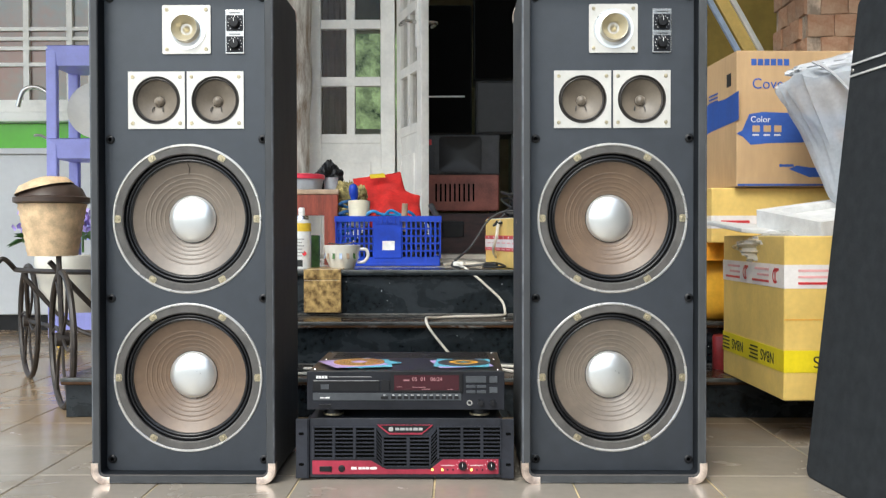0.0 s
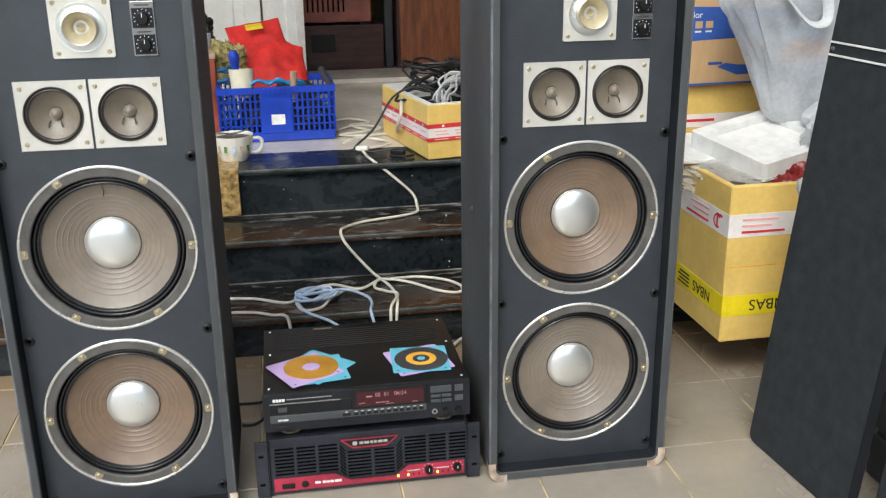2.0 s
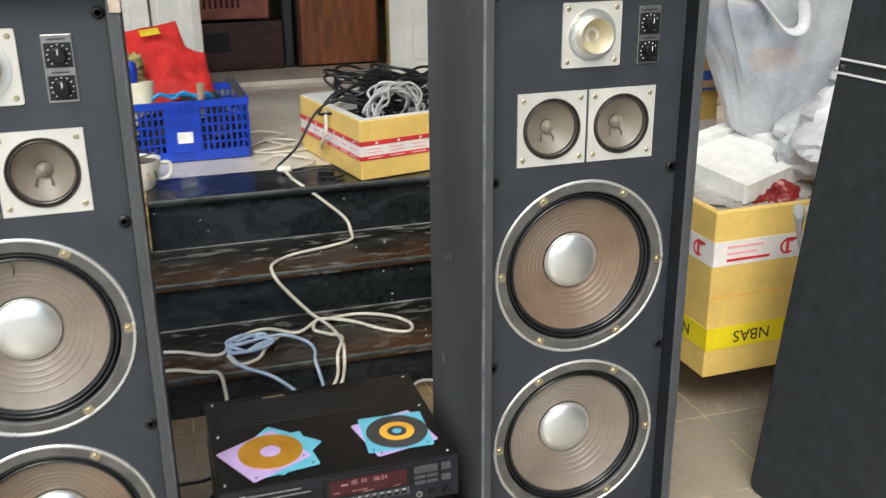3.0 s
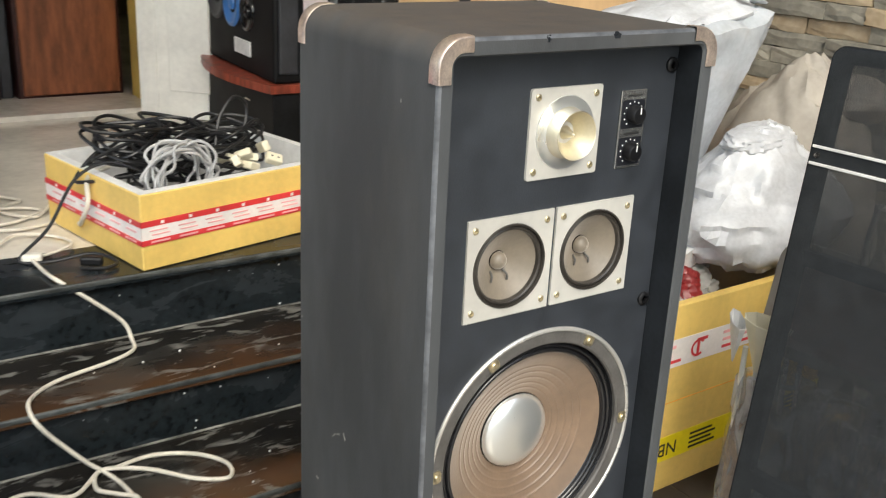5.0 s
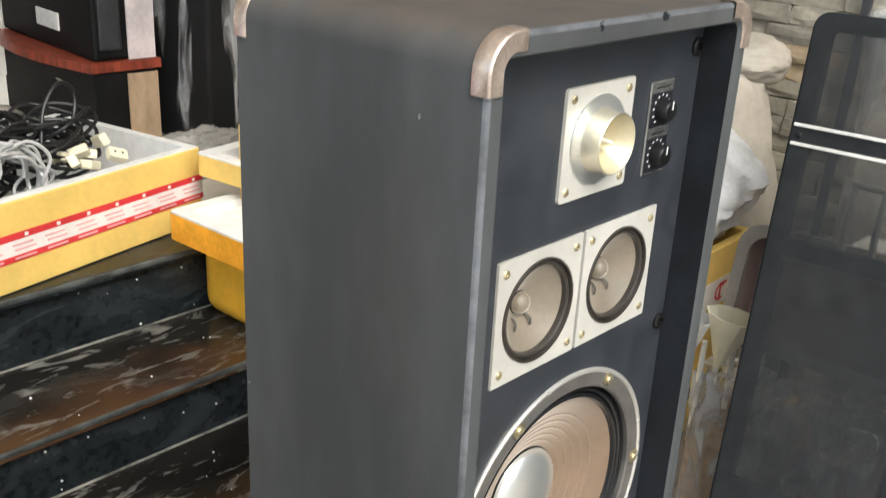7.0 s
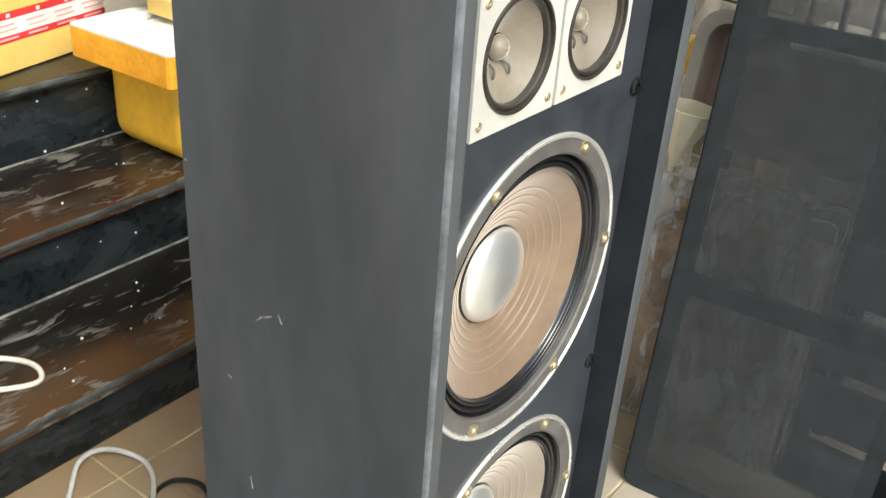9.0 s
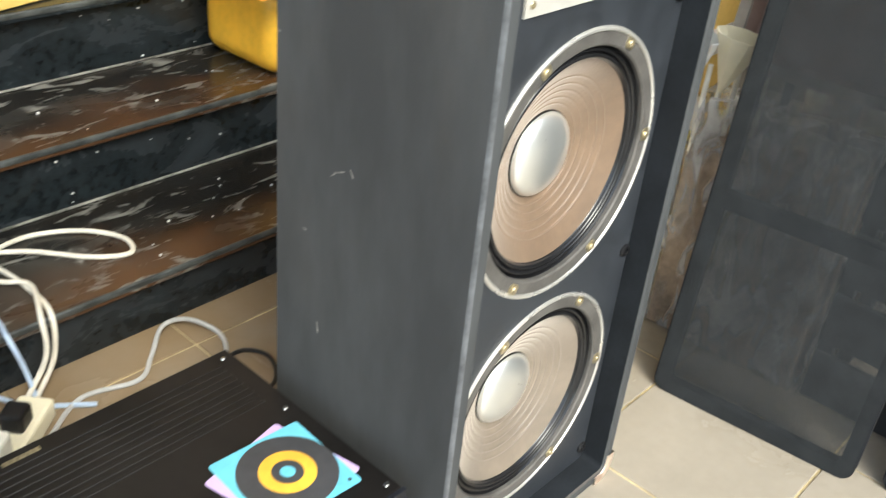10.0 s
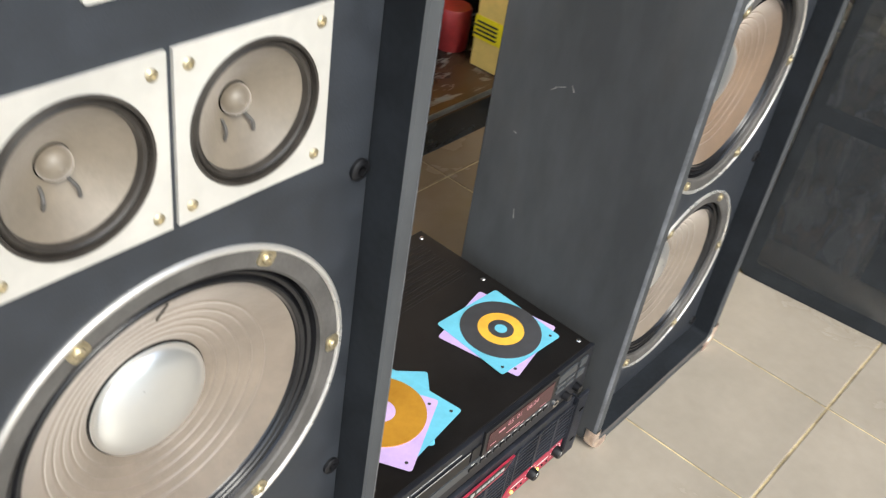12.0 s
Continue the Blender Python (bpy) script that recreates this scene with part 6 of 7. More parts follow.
solid("speaker_cable", tube([(-0.28, 3.87, LZ + 0.20), (-0.25, 3.875, LZ + 0.215), (-0.21, 3.88, LZ + 0.20), (-0.18, 3.87, LZ + 0.218), (-0.14, 3.88, LZ + 0.20), (-0.11, 3.87, LZ + 0.212), (-0.09, 3.90, LZ + 0.19), (-0.16, 3.92, LZ + 0.20), (-0.24, 3.90, LZ + 0.205)], 0.006, 8), mat("bright_blue_cord", (0.03, 0.25, 0.55), 0.4), "bright blue cord heaped in the crate", "cable", smooth=True)
solid("tool_roll", crumpled((0.13, 0.10, 0.09), 7.7, 0.3), GREYCAB, "dark rolled cloth holding tools in the crate", "tools", CR @ pose(0.24, 0.15, 0.02), smooth=True)
solid("bead_strip", tube([(-0.025, 3.95, LZ + 0.24), (-0.01, 3.92, LZ + 0.21), (0.0, 3.88, LZ + 0.19), (-0.03, 3.86, LZ + 0.165)], 0.012, 8), GREYCAB, "dark strip hanging over the crate edge", "strip", smooth=True)

cup = thing("teacup", "patterned white china cup with spoon on the granite edge", "cup", pose(-0.340, 3.585, LZ))
part("bowl", lathe([(0.0, 0.0), (0.042, 0.0), (0.046, 0.006), (0.060, 0.04), (0.067, 0.085), (0.0645, 0.085), (0.055, 0.04), (0.038, 0.010), (0.0, 0.008)], 40), CHINA, cup, "", True)
part("handle", tube([(0.062, 0, 0.07), (0.088, 0, 0.068), (0.094, 0, 0.045), (0.08, 0, 0.025), (0.056, 0, 0.022)], 0.006, 8), CHINA, cup, "", True)
for k in range(7):
    a = radians(200 + 24 * k)
    r = 0.0645
    part("painted_motif", box(-0.005, 0.005, -0.0005, 0.0005, -0.014, 0.010), (BLUECORD, PALEWOOD, LEAF)[k % 3], cup, at=pose(0.0628 * math.cos(a), 0.0628 * math.sin(a), 0.050, 0, 0, math.degrees(a) - 90) @ pose(0, 0, 0, 9, 0, 0))
part("spoon", tube([(-0.05, 0.0, 0.092), (0.0, 0.0, 0.088), (0.05, 0.01, 0.098)], 0.006, 8, flat=0.4), STEEL, cup, "", True)
part("tea", lathe([(0.0, 0.074), (0.062, 0.074)], 32), BROWNLID, cup)

can = thing("spray_can", "white and yellow spray can on the landing edge", "spray can", pose(-0.487, 3.585, LZ))
part("can_body", lathe([(0.0, 0), (0.033, 0.0), (0.034, 0.004), (0.034, 0.165), (0.030, 0.178), (0.0, 0.178)], 32), SPRAYW, can, "", True)
part("band", lathe([(0.0344, 0.135), (0.0346, 0.136), (0.0346, 0.164), (0.0344, 0.165)], 32), SPRAYY, can, "yellow printed band", True)
part("neck", lathe([(0.026, 0.178), (0.022, 0.192), (0.0, 0.193)], 24), STEEL, can, "", True)
part("nozzle", lathe([(0.012, 0.193), (0.012, 0.218), (0.009, 0.222), (0.0, 0.222)], 20), WHITEPRINT, can, "white nozzle", True)
for k in range(6):
    part("text_bar", box(-0.018, 0.006 + 0.008 * (k % 2), -0.0352, -0.0338, 0.045 + k * 0.012, 0.049 + k * 0.012), GREYPRINT, can)
part("hazard_mark", box(-0.007, 0.007, -0.0352, -0.034, -0.007, 0.007), TAPER, can, at=pose(0.014, 0.002, 0.055, 0, 45, 0))
part("bar_code", box(-0.022, 0.008, -0.0346, -0.0325, 0.008, 0.032), BLACKPRINT, can)
solid("green_can", lathe([(0.0, 0), (0.03, 0.0), (0.031, 0.12), (0.0, 0.122)], 28), LEAF, "green can behind the spray can", "can", pose(-0.462, 3.66, LZ), smooth=True)

stool = thing("stool", "red-stained wooden stool on the landing", "stool", pose(-0.70, 3.95, LZ))
part("seat", box(0, 0.305, 0, 0.30, 0.285, 0.305, 0.004), PALEWOOD, stool)
part("apron", box(0.004, 0.301, 0.006, 0.02, 0.20, 0.285, 0.003), REDWOOD, stool)
for x in (0.006, 0.245):
    for y in (0.004, 0.25):
        part("leg", box(x, x + 0.055, y, y + 0.045, 0, 0.285, 0.003), REDWOOD, stool)
tub = thing("food_tub", "clear plastic tub with red lid on the stool", "tub", pose(-0.565, 4.05, LZ + 0.305))
part("tub_body", lathe([(0.0, 0), (0.085, 0), (0.095, 0.05)], 36), MILKBAG, tub, "", True)
part("tub_lid", lathe([(0.099, 0.045), (0.100, 0.062), (0.09, 0.066), (0, 0.066)], 36), mat("pink_red_lid", (0.70, 0.05, 0.09), 0.35), tub, "red lid", True)
solid("black_cloth", crumpled((0.05, 0.04, 0.065), 11.3, 0.35), BLACK, "black rag hanging by the door", "rag", pose(-0.47, 4.25, LZ + 0.305), smooth=True)
solid("stool_jar", lathe([(0.0, 0), (0.03, 0), (0.03, 0.055), (0, 0.056)], 24), MILKBAG, "small clear jar on the stool", "jar", pose(-0.445, 4.10, LZ + 0.305), smooth=True)


# ---- equipment just inside the doorway ----
GY = 5.46
RZ = STEP_Z[2] + 0.004
dc = thing("dark_cabinet", "dark red-brown low cabinet inside the doorway", "cabinet", pose(0, GY, RZ))
part("body", box(-0.03, 0.375, 0, 0.40, 0, 0.235, 0.006), DARKWOOD, dc)
part("panel", box(0.0, 0.12, -0.004, 0.0, 0.10, 0.19, 0.003), BLACK, dc)
tv = thing("brown_amplifier", "brown amplifier cabinet with upright vent slots", "amplifier", pose(0, GY + 0.01, RZ + 0.235))
part("case", box(-0.115, 0.315, 0, 0.36, 0.012, 0.215, 0.008), LEATHER, tv)
for k in range(9):
    # flat black patches paint the shade of the slots
    part("vent_slot_shade", loft([[(-0.035 + k * 0.026 + a, -0.001, 0.115 + b) for a, b in rounded(0.010, 0.10, 0.004, 3)]], True), BLACK_AND_SHADE, tv)
for x in (-0.07, 0.26):
    part("foot", box(x, x + 0.04, 0.03, 0.07, 0, 0.013), BLACK, tv)
hs = thing("horn_speaker", "charcoal horn loudspeaker on the brown amplifier", "loudspeaker", pose(0, GY + 0.01, RZ + 0.450))
part("case", box(-0.12, 0.32, 0.01, 0.34, 0, 0.225, 0.008), GREYCAB, hs)
hb = bmesh.new()
loft([[(0.10 + a, 0.0, 0.113 + b) for a, b in rounded(0.235, 0.20, 0.02)], [(0.10 + a, 0.002, 0.113 + b) for a, b in rounded(0.225, 0.19, 0.02)], [(0.10 + a, 0.009, 0.113 + b) for a, b in rounded(0.05, 0.05, 0.01)]], False, True, hb)
part("horn_mouth", hb, BLACK, hs, "black horn mouth", True)
part("control_strip", box(-0.105, -0.045, 0.004, 0.012, 0.02, 0.21, 0.002), GREYCAB, hs)
part("red_badge", box(-0.09, -0.06, 0.0, 0.005, 0.165, 0.195), TAPER, hs)
for k in range(3):
    part("dial", lathe([(0.008, 0), (0.007, 0.006), (0, 0.006)], 16, "-y", centre=(-0.075, 0.004, 0.05 + k * 0.04)), BLACK, hs)
t1 = thing("tall_speaker", "tall black loudspeaker standing on the horn cabinet", "loudspeaker", pose(0, GY + 0.02, RZ + 0.675))
part("case", box(-0.125, 0.165, 0, 0.3, 0, 0.72, 0.012), BLACK, t1)
part("grille", box(-0.118, 0.158, -0.006, 0.0, 0.008, 0.712, 0.004), BLACK_AND_SHADE, t1)
part("white_bar", box(-0.12, 0.125, -0.012, -0.006, 0.205, 0.213), WHITEPRINT, t1)
t2 = thing("grey_speaker", "dark grey boxed loudspeaker in the room", "loudspeaker", pose(0, GY + 0.03, RZ + 0.675))
part("case", box(0.185, 0.41, 0, 0.3, 0, 0.30, 0.01), GREYCAB, t2)
part("front", box(0.195, 0.40, -0.006, 0, 0.01, 0.29, 0.004), BLACK, t2)
t3 = thing("tall_speaker", "tall black loudspeaker on the grey one", "loudspeaker", pose(0, GY + 0.03, RZ + 0.975))
part("case", box(0.175, 0.42, 0, 0.3, 0.002, 0.9, 0.012), BLACK, t3)
part("grille", box(0.182, 0.413, -0.006, 0.0, 0.01, 0.89, 0.004), BLACK_AND_SHADE, t3)
hs2 = thing("grey_speaker", "charcoal loudspeaker standing beneath the grey one", "loudspeaker", pose(0, GY + 0.03, RZ + 0.0))
part("case", box(0.385, 0.43, 0.02, 0.3, 0, 0.675, 0.006), GREYCAB, hs2)
wc = thing("wood_cabinet", "orange-brown wooden cabinet inside the doorway", "cabinet", pose(0, GY - 0.02, RZ))
part("body", box(0.44, 0.845, 0, 0.4, 0.0, 1.15, 0.004), DARKWOOD, wc)
part("door", box(0.455, 0.83, -0.016, 0.0, 0.02, 1.13, 0.004), ORANGEWOOD, wc, "orange-brown veneered door")

# speaker on its stand by the open leaf
st = thing("speaker_stand", "low black stand with curved redwood top", "stand", pose(0.945, 4.185, LZ, 0, 0, -3))
part("body", box(0.012, 0.20, 0.012, 0.70, 0, 0.225, 0.004), DEEPBLACK, st)
part("end_panel", box(0.108, 0.20, 0.006, 0.0118, 0.002, 0.215, 0.001), PALEWOOD, st, "pale veneer end panel")
top = [(0.0, 0.0), (0.208, 0.0), (0.208, 0.72), (0.02, 0.72)] + [(-0.06 * math.sin(math.pi * k / 10), 0.72 - 0.072 * k) for k in range(1, 10)]
part("top", loft([[(x, y, 0.226) for x, y in top], [(x, y, 0.252) for x, y in top]], True, True), REDWOOD, st, "redwood top board")
part("small_handle", box(0.008, 0.012, 0.21, 0.26, 0.165, 0.170), STEEL, st)
bs = thing("bookshelf_speaker", "black loudspeaker with blue cone on the stand", "loudspeaker", pose(0.945, 4.185, LZ + 0.2525, 0, 0, -3))
part("case", box(0.02, 0.20, 0.02, 0.66, 0, 0.50, 0.01), DEEPBLACK, bs)
part("end_panel", box(0.118, 0.20, 0.012, 0.0195, 0.0, 0.5, 0.002), PINKWHITE, bs, "pinkish white end panel")
part("port_panel", box(0.036, 0.10, 0.013, 0.0195, 0.03, 0.48, 0.006), GREYCAB, bs, "charcoal moulded strip")
for y, z, r, mt in ((0.25, 0.20, 0.055, RUBBER), (0.40, 0.215, 0.070, BLUECONE), (0.56, 0.24, 0.085, GREYCAB)):
    part("driver", lathe([(r * 1.15, 0), (r * 1.12, 0.006), (r, 0.008), (r * 0.9, 0.003), (r * 0.35, -0.003), (r * 0.3, 0.006), (0, 0.012)], 36, "-x", centre=(0.0185, y, z)), mt, bs, "", True)
part("name_plate", box(0.014, 0.0205, 0.225, 0.375, 0.055, 0.105, 0.002), WHITEPRINT, bs, "white plate")
wb = thing("wrapped_speaker", "black cabinet wrapped in clear film", "loudspeaker", pose(1.215, 4.03, LZ, 0, 0, 4))
part("case", box(0, 0.34, 0, 0.30, 0, 0.78, 0.01), DEEPBLACK, wb)
bm = box(-0.012, 0.352, -0.012, 0.312, 0, 0.79, 0.01)
bmesh.ops.subdivide_edges(bm, edges=bm.edges[:], cuts=9, use_grid_fill=True)
for v in bm.verts:
    q = v.co * 14
    v.co += 0.010 * Vector((noise.noise(q), noise.noise(q + Vector((3, 8, 1))), 0))
part("film", bm, streaked_film("wrap_film"), wb, "clear stretch film", True)
solid("film_scrap", crumpled((0.14, 0.10, 0.05), 12.1, 0.35), SHEETFILM, "crumpled clear film on the landing", "plastic film", pose(1.13, 3.93, LZ), smooth=True)

# leaning ladder-like rails before the yellow wall
lr = thing("leaning_board", "yellow, blue and white boards leaning at the ochre wall", "board", pose(1.915, 4.62, 0.655, 0, -29.2, 0))
part("board", box(-0.070, -0.014, 0, 0.02, 0, 1.5, 0.004), YBOX, lr, "yellow board")
part("blue_edge", box(-0.105, -0.080, -0.004, 0.02, 0, 1.45, 0.004), BLUECORD, lr, "pale blue strip")
part("white_edge", box(-0.012, 0.012, -0.01, 0.02, 0, 1.55, 0.004), WHITEPAINT, lr, "white painted strip")


# ---- kitchen corner ----
for k in range(4):
    x = -3.9 + k * 0.58
    c = thing("base_cabinet", "plain grey-white kitchen base cabinet", "cabinet", pose(x, 5.5, 0), "kitchen base cabinets")
    part("carcass", box(0.001, 0.579, 0.02, 0.58, 0.09, 0.995), KITCHEN, c)
    part("door", box(0.002, 0.578, 0, 0.0195, 0.095, 0.995, 0.002), KITCHEN, c)
    part("plinth", box(0.001, 0.579, 0.05, 0.56, 0.0, 0.0895), BLACK, c, "dark recessed plinth")
solid("worktop", box(-3.92, -1.56, 5.48, 6.10, 0.996, 1.03, 0.004), KITCHEN, "long grey-white kitchen worktop on cabinets", "worktop")
solid("splashback", box(-3.92, -1.56, 6.085, 6.0995, 1.031, 1.235), GREEN, "bright green glass splashback behind the sink", "splashback")
fa = thing("faucet", "tall steel gooseneck faucet on the worktop", "faucet", pose(-2.30, 5.78, 1.03))
part("spout", tube([(0, 0, 0), (0, 0, 0.22), (-0.02, 0, 0.33), (-0.10, 0, 0.385), (-0.18, 0, 0.365), (-0.215, 0, 0.27)], 0.014, 10), STEEL, fa, "", True)
part("base", lathe([(0.03, 0), (0.03, 0.03), (0.018, 0.045)], 20, close=True), STEEL, fa, "", True)
part("lever", tube([(-0.02, 0, 0.07), (-0.08, 0, 0.10), (-0.12, 0, 0.10)], 0.008, 8), STEEL, fa, "", True)
win = thing("window_1", "white framed kitchen window with small panes", "window", pose(-3.6, 6.06, 1.38), kind="structure")
part("window_frame", loft([[(x, y, z) for x, z in ((-.08, -.08), (1.48, -.08), (1.48, 1.3), (-.08, 1.3))] for y in (0.04, 0.0)] + [[(x, 0.0, z) for x, z in ((0, 0), (1.40, 0), (1.40, 1.22), (0, 1.22))], [(x, 0.04, z) for x, z in ((0, 0), (1.40, 0), (1.40, 1.22), (0, 1.22))]]), WHITEPAINT, win)
part("window_sill", box(-0.12, 1.52, -0.06, 0.04, -0.14, -0.081, 0.006), WHITEPAINT, win)
for x in (0.33, 0.67, 1.01, 1.28):
    part("muntin", box(x - 0.018, x + 0.018, 0.004, 0.03, 0, 1.22), WHITEPAINT, win)
for z in (0.22, 0.32, 0.38, 0.44, 0.70, 0.95):
    part("muntin", box(0, 1.40, 0.006, 0.028, z - 0.011, z + 0.011), WHITEPAINT, win)
pane = part("pane", box(0, 1.40, 0.03, 0.034, 0, 1.22), mat("grey_glass", (0.20, 0.24, 0.22), 0.08, var=0.5, scale=2.0, color2=(0.30, 0.16, 0.12), spec=0.8), win, "dim glass")

rack = thing("plastic_rack", "lavender plastic kitchen rack with trays", "rack", pose(-1.83, 4.55, 0))
for x in (0.0, 0.50):
    for y in (0.0, 0.26):
        part("post", box(x, x + 0.05, y, y + 0.035, 0.06, 1.41, 0.006), LAVENDER, rack)
for z in (0.10, 0.52, 0.90, 1.33):
    o, n = rounded(0.55, 0.30, 0.03), rounded(0.52, 0.27, 0.025)
    part("tray", loft([[(0.275 + a * 0.94, 0.148 + b * 0.94, z) for a, b in o], [(0.275 + a, 0.148 + b, z + 0.09) for a, b in o], [(0.275 + a * 1.02, 0.148 + b * 1.04, z + 0.092) for a, b in o], [(0.275 + a, 0.148 + b, z + 0.088) for a, b in n], [(0.275 + a * 0.94, 0.148 + b * 0.94, z + 0.008) for a, b in n]], True, True), LAVENDER, rack, "lavender tray", True)
for x in (0.03, 0.50):
    part("caster", lathe([(0.0, -0.012), (0.03, -0.012), (0.03, 0.012), (0.0, 0.012)], 18, "-y", centre=(x, 0.1, 0.03)), SPRAYY, rack, "yellow caster", True)
solid("plate", lathe([(0.0, 0.0), (0.10, 0.004), (0.14, 0.02), (0.142, 0.022), (0.10, 0.010), (0.0, 0.006)], 40), CHINA, "white round plate standing in the rack", "plate", pose(-1.62, 4.66, 1.13, 78, 0, 12), smooth=True)
solid("plate", lathe([(0.0, 0.0), (0.10, 0.004), (0.13, 0.02), (0.132, 0.022), (0.10, 0.010), (0.0, 0.006)], 40), CHINA, "white plate leaning behind another", "plate", pose(-1.58, 4.70, 1.12, 78, 0, 12), smooth=True)

planter = thing("cycle_planter", "dark iron tricycle plant stand", "plant stand", pose(0, 0, 0))


def wheel(cx, cy, rz, r):
    w = thing("wheel", "", "", pose(cx, cy, r, 0, 0, rz))
    w.parent = planter
    w["label"] = "thin iron wheel"
    n = 40
    part("rim", tube([(r * 0.975 * math.cos(2 * math.pi * k / n), 0, r * 0.975 * math.sin(2 * math.pi * k / n)) for k in range(n)], 0.010, 8, 0, closed=True), IRON, w, "", True)
    part("hub", lathe([(0.0, -0.02), (0.022, -0.02), (0.022, 0.02), (0.0, 0.02)], 16, "-y"), IRON, w, "", True)
    for k in range(6):
        a = 2 * math.pi * k / 6
        part("spoke", tube([(0.015 * math.cos(a), 0, 0.015 * math.sin(a)), (0.5 * r * math.cos(a + 0.25), 0, 0.5 * r * math.sin(a + 0.25)), (r * 0.97 * math.cos(a), 0, r * 0.97 * math.sin(a))], 0.005, 6, 4), IRON, w, "", True)


wheel(-1.165, 3.085, 121, 0.216)
wheel(-1.555, 3.73, 122, 0.216)
for pp in ([(-1.165, 3.085, 0.216), (-1.18, 3.10, 0.47), (-1.19, 3.12, 0.48)], [(-1.21, 3.10, 0.46), (-1.10, 3.20, 0.30), (-1.03, 3.35, 0.18)], [(-1.50, 3.5, 0.42), (-1.35, 3.35, 0.42), (-1.10, 3.25, 0.42), (-0.95, 3.3, 0.42)],
           [(-1.555, 3.73, 0.216), (-1.30, 3.40, 0.215), (-1.165, 3.085, 0.216)], [(-1.555, 3.73, 0.216), (-1.51, 3.60, 0.42)], [(-1.50, 3.5, 0.42), (-1.52, 3.45, 0.46), (-1.55, 3.44, 0.43)], [(-1.03, 3.35, 0.20), (-1.15, 3.45, 0.18), (-1.30, 3.5, 0.22), (-1.45, 3.45, 0.40)]):
    part("frame_tube", tube(pp, 0.009, 8), IRON, planter, "", True)
basket = thing("waste_bin", "tan woven-pattern bin with brown swing lid", "bin", pose(-1.215, 3.14, 0.478))
n = 44
bm = bmesh.new()
loops = []
for j in range(19):
    t = j / 18
    r = 0.075 + 0.03 * t
    loops.append([(r * (1 + 0.022 * math.sin(k * 2 * math.pi / 4 + (j % 2) * math.pi) * (0 if j in (0, 18) else 1)) * math.cos(2 * math.pi * k / n), r * (1 + 0.022 * math.sin(k * math.pi / 2 + (j % 2) * math.pi)) * math.sin(2 * math.pi * k / n), 0.17 * t) for k in range(n)])
loft(loops, True, False, bm)
part("bucket", bm, WICKER, basket, "tan woven bucket", True)
part("collar", lathe([(0.105, 0.165), (0.118, 0.17), (0.118, 0.185), (0.10, 0.19)], 44), BROWNLID, basket, "brown rim", True)
part("swing_lid", lathe([(0.104, 0.187), (0.09, 0.215), (0.05, 0.238), (0.0, 0.244)], 40), BROWNLID, basket, "dark brown domed lid", True)
part("lid_flap", lathe([(0.092, 0.0), (0.075, 0.022), (0.03, 0.036), (0.0, 0.038)], 32), WICKER, basket, "tan flap", True, at=pose(-0.022, -0.01, 0.212, 0, -14, 0))
solid("flower_pot", lathe([(0.0, 0), (0.08, 0.0), (0.14, 0.08), (0.16, 0.17), (0.155, 0.2), (0.145, 0.2), (0.14, 0.16), (0.0, 0.15)], 40), CHINA, "large white flower pot in the cycle stand", "flower pot", pose(-1.27, 3.52, 0.27), smooth=True)


def flowers(m, petal, label, seed):
    f = thing("flowers", label, "flowers", m)
    r = random.Random(seed)
    bm = bmesh.new()
    for k in range(70):
        p = Vector((r.gauss(0, 0.028), r.gauss(0, 0.028), 0.06 + r.gauss(0, 0.022)))
        d = Vector((r.uniform(-1, 1), r.uniform(-1, 1), r.uniform(-0.4, 1))).normalized()
        s = d.orthogonal().normalized()
        u = d.cross(s)
        bm.faces.new([bm.verts.new(p + 0.013 * (math.cos(a) * s + math.sin(a) * u) + 0.004 * d * (j % 2)) for j, a in enumerate([radians(60 * q) for q in range(6)])])
    part("blossom", bm, petal, f)
    bm = bmesh.new()
    for k in range(16):
        a = r.uniform(0, 6.28)
        b = Vector((0.01 * math.cos(a), 0.01 * math.sin(a), 0.0))
        d = Vector((math.cos(a), math.sin(a), r.uniform(-0.5, 0.5))) * r.uniform(0.05, 0.085)
        s = Vector((-math.sin(a), math.cos(a), 0)) * 0.016
        bm.faces.new([bm.verts.new(q) for q in (b, b + d * 0.5 + s + Vector((0, 0, .012)), b + d, b + d * 0.5 - s + Vector((0, 0, .012)))])
    part("leaves", bm, LEAF, f)
    part("stem", tube([(0, 0, -0.06), (0, 0, 0.03)], 0.004, 6, 2), LEAF, f)


flowers(pose(-1.44, 3.50, 0.53), PETAL, "violet artificial flowers with leaves", 3)
flowers(pose(-1.15, 3.48, 0.55), PINK, "pink artificial flowers in the pot", 4)
flowers(pose(-1.28, 3.56, 0.54), PETAL, "violet artificial flowers behind the bin", 5)


# white foam crumbs on the steps
rc = random.Random(21)
crumbs = bmesh.new()
for k in range(46):
    x = rc.uniform(0.15, 0.85) if k % 3 else rc.uniform(-0.4, 0.9)
    spot = k % 4
    r = rc.uniform(0.0012, 0.0030)
    if spot == 0:
        c = (x, STEP_Y[2] + 0.018, rc.uniform(0.27, 0.39))
    elif spot == 1:
        c = (x, STEP_Y[1] + 0.018, rc.uniform(0.128, 0.235))
    elif spot == 2:
        c = (x, rc.uniform(3.19, 3.43), STEP_Z[1] + r * 0.7)
    else:
        c = (x, rc.uniform(2.95, 3.19), STEP_Z[0] + r * 0.7)
    bmesh.ops.create_icosphere(crumbs, subdivisions=1, radius=r, matrix=Matrix.Translation(c))
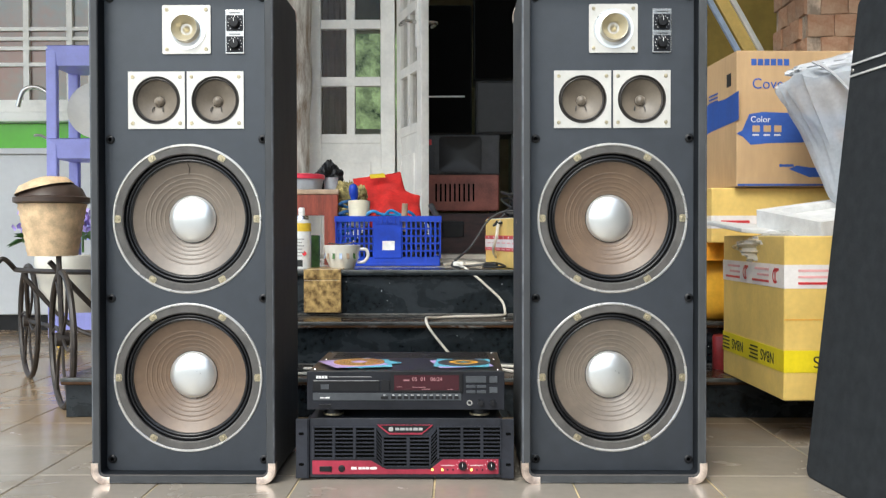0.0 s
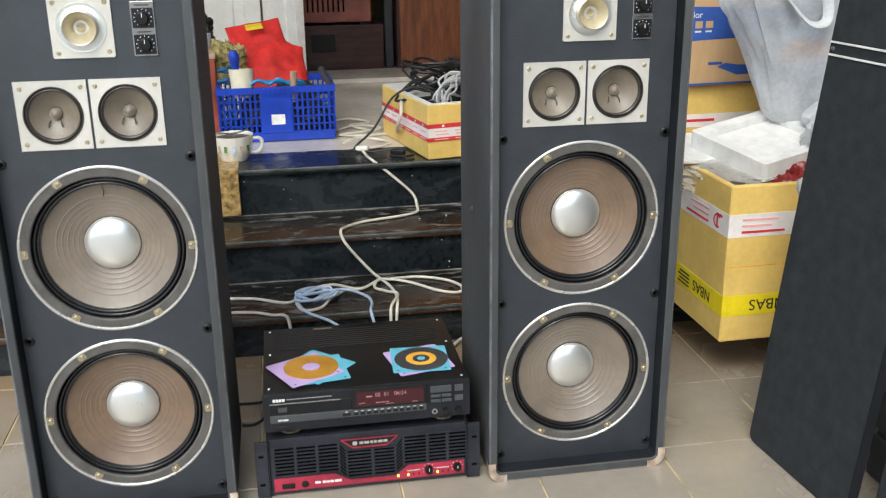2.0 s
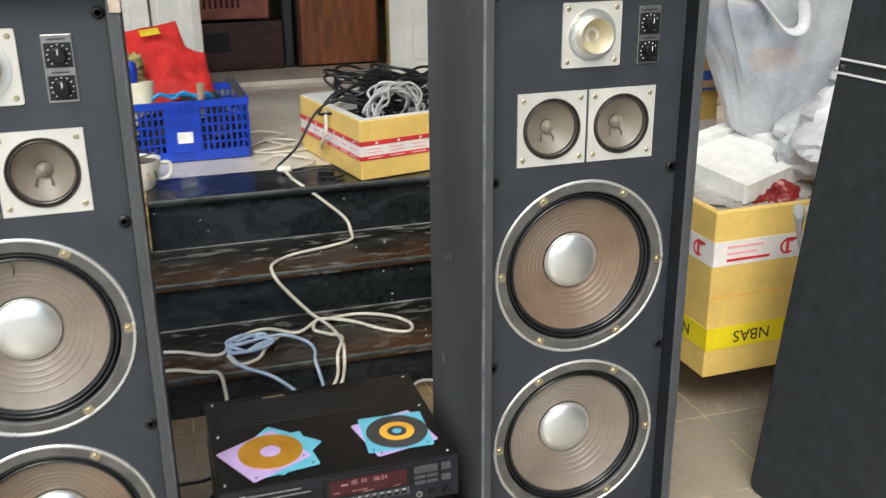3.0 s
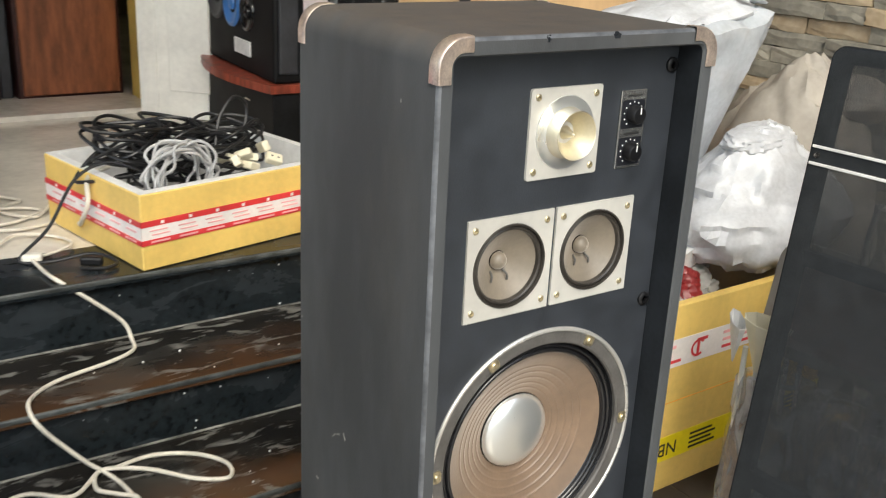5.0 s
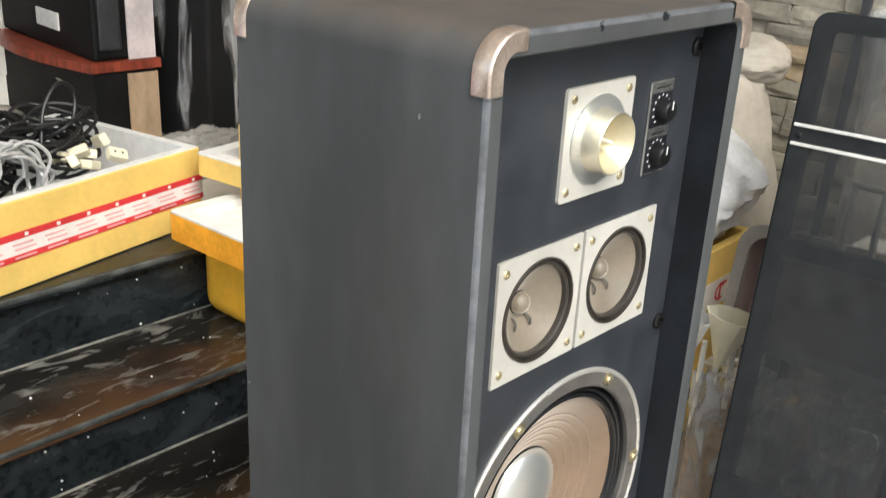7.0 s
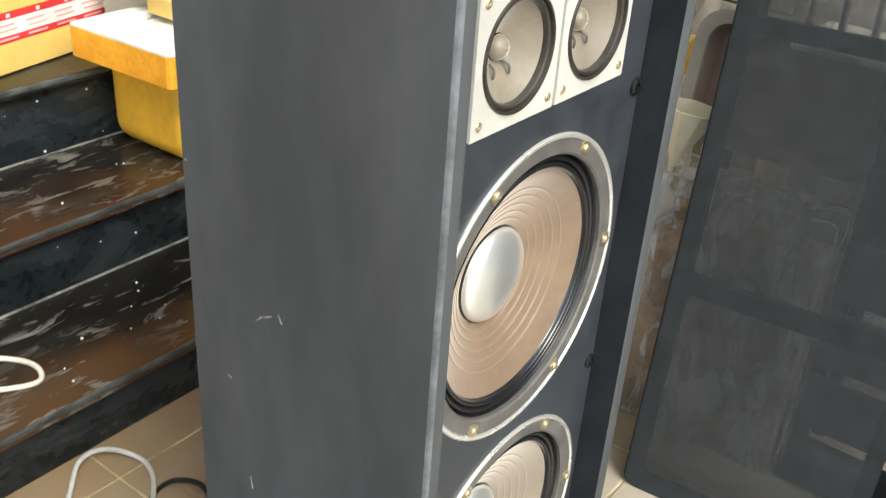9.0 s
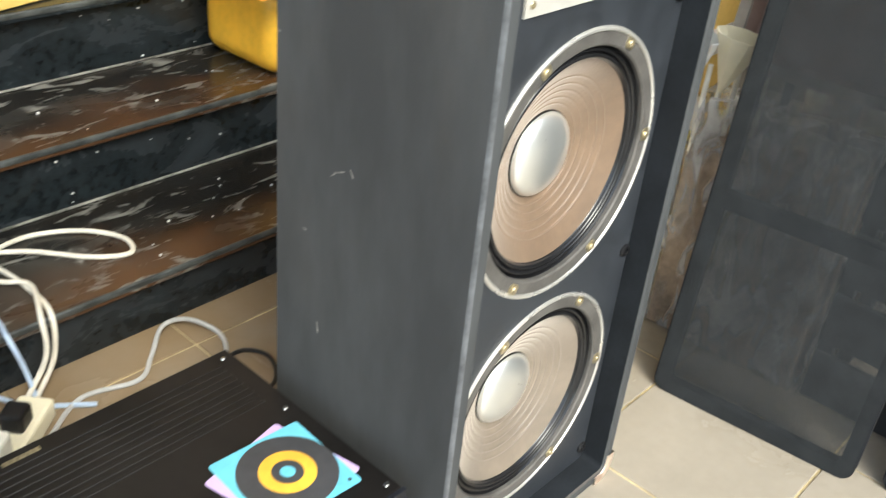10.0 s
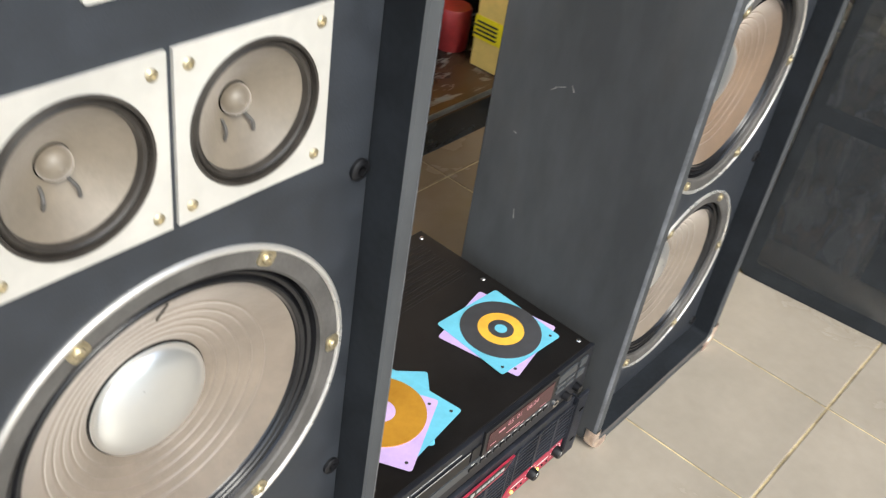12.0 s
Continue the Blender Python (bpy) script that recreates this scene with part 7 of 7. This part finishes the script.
solid("foam_crumbs", crumbs, STYRO, "tiny white foam beads clinging to the granite steps", "foam crumbs", kind="stuff")


# ---- floor tiles, stones and bricks: separate pieces ----
def piece(name, mesh, parent, m):
    ob = new(name, mesh)
    ob.matrix_basis = m
    ob.parent = parent
    return ob


def mesh_of(name, bm, material):
    me = bpy.data.meshes.new(name)
    bm.normal_update()
    bm.to_mesh(me)
    bm.free()
    me.materials.append(material)
    return me


P = 0.303
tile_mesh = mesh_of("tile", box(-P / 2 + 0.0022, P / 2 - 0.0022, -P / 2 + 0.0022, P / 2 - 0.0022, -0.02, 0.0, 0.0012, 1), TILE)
rt = random.Random(5)
for i in range(-14, 7):
    for j in range(-10, 15):
        x, y = 0.028 + (i + 0.5) * P, 1.928 + (j - 2 + 0.5) * P
        if y < -1.0 or y > 5.95 or x > WALL_X - 0.1 or x < -4.1 or (x > -0.95 and y > 3.1) or (y > 3.6 and x > -1.2) or (x < -2.9 and y < 2.5) or y < -0.2:
            continue
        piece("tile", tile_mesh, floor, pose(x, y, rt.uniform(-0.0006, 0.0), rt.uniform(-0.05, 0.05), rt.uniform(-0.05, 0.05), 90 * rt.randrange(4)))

rs = random.Random(11)
stones = []
for k in range(14):
    l, h = rs.uniform(0.10, 0.28), 0.0415
    bm = box(-0.035, 0.0, -l / 2, l / 2, -h / 2, h / 2)
    bmesh.ops.subdivide_edges(bm, edges=bm.edges[:], cuts=2, use_grid_fill=True)
    for v in bm.verts:
        if v.co.x < -0.005:
            edge = abs(v.co.z) > h * 0.45 or abs(v.co.y) > l * 0.45
            v.co.x += rs.uniform(-0.0012, 0.0012) + (0.003 if edge else 0.0)
            v.co.y += rs.uniform(-0.003, 0.003)
            v.co.z += rs.uniform(-0.0026, 0.0026)
    stones.append((l, mesh_of("stone", bm, TANSTONE if k % 3 == 0 else STONE)))
count = 0
rest = bmesh.new()
for row in range(43):
    z = 0.025 + row * 0.0435
    y = 1.0 + rs.uniform(-0.2, 0)
    while y < 4.85:
        l, me = stones[rs.randrange(14)]
        near = 0.80 < z < 1.26 and 1.9 < y < 4.2 and count < 295
        m = pose(WALL_X + 0.006 + rs.uniform(-0.010, 0.004), y + l / 2, z, 0, 0, rs.uniform(-0.6, 0.6))
        if near:
            piece("stone", me, wall_e, m)
            count += 1
        elif z < 1.9:
            k = len(rest.verts)
            rest.from_mesh(me)
            rest.verts.ensure_lookup_table()
            for v in rest.verts[k:]:
                v.co = m @ v.co
        y += l + rs.uniform(0.002, 0.005)
rest_ob = part("stone_rest", rest, STONE, wall_e)
rest_ob["kind"] = "stuff"

bricks = []
for k in range(6):
    bm = box(-0.0525, 0.0525, 0, 0.03, -0.0435, 0.0435)
    bmesh.ops.subdivide_edges(bm, edges=bm.edges[:], cuts=2, use_grid_fill=True)
    for v in bm.verts:
        if v.co.y < 0.02:
            rim = abs(v.co.z) > 0.04 or abs(v.co.x) > 0.05
            v.co += Vector((rs.uniform(-0.002, 0.002), rs.uniform(-0.002, 0.002) + (0.005 if rim else 0.0), rs.uniform(-0.002, 0.002)))
    bricks.append(mesh_of("brick", bm, REDBRICK))
for row in range(26):
    z = STEP_Z[2] + 0.05 + row * 0.0915
    if z > 2.4 or z < 0.9:
        continue
    for k in range(5):
        x = 1.552 + k * 0.1085 + (0.054 if row % 2 else 0)
        if k < 3:
            piece("brick", bricks[rs.randrange(6)], pier, pose(1.482 + rs.uniform(-0.005, 0.006), 4.345 - k * 0.1085 - (0.054 if row % 2 else 0), z, 0, 0, -90 + rs.uniform(-1, 1)))
        if x < 1.88:
            piece("brick", bricks[rs.randrange(6)], pier, pose(x, 4.002 + rs.uniform(-0.005, 0.006), z, 0, 0, rs.uniform(-1, 1)))
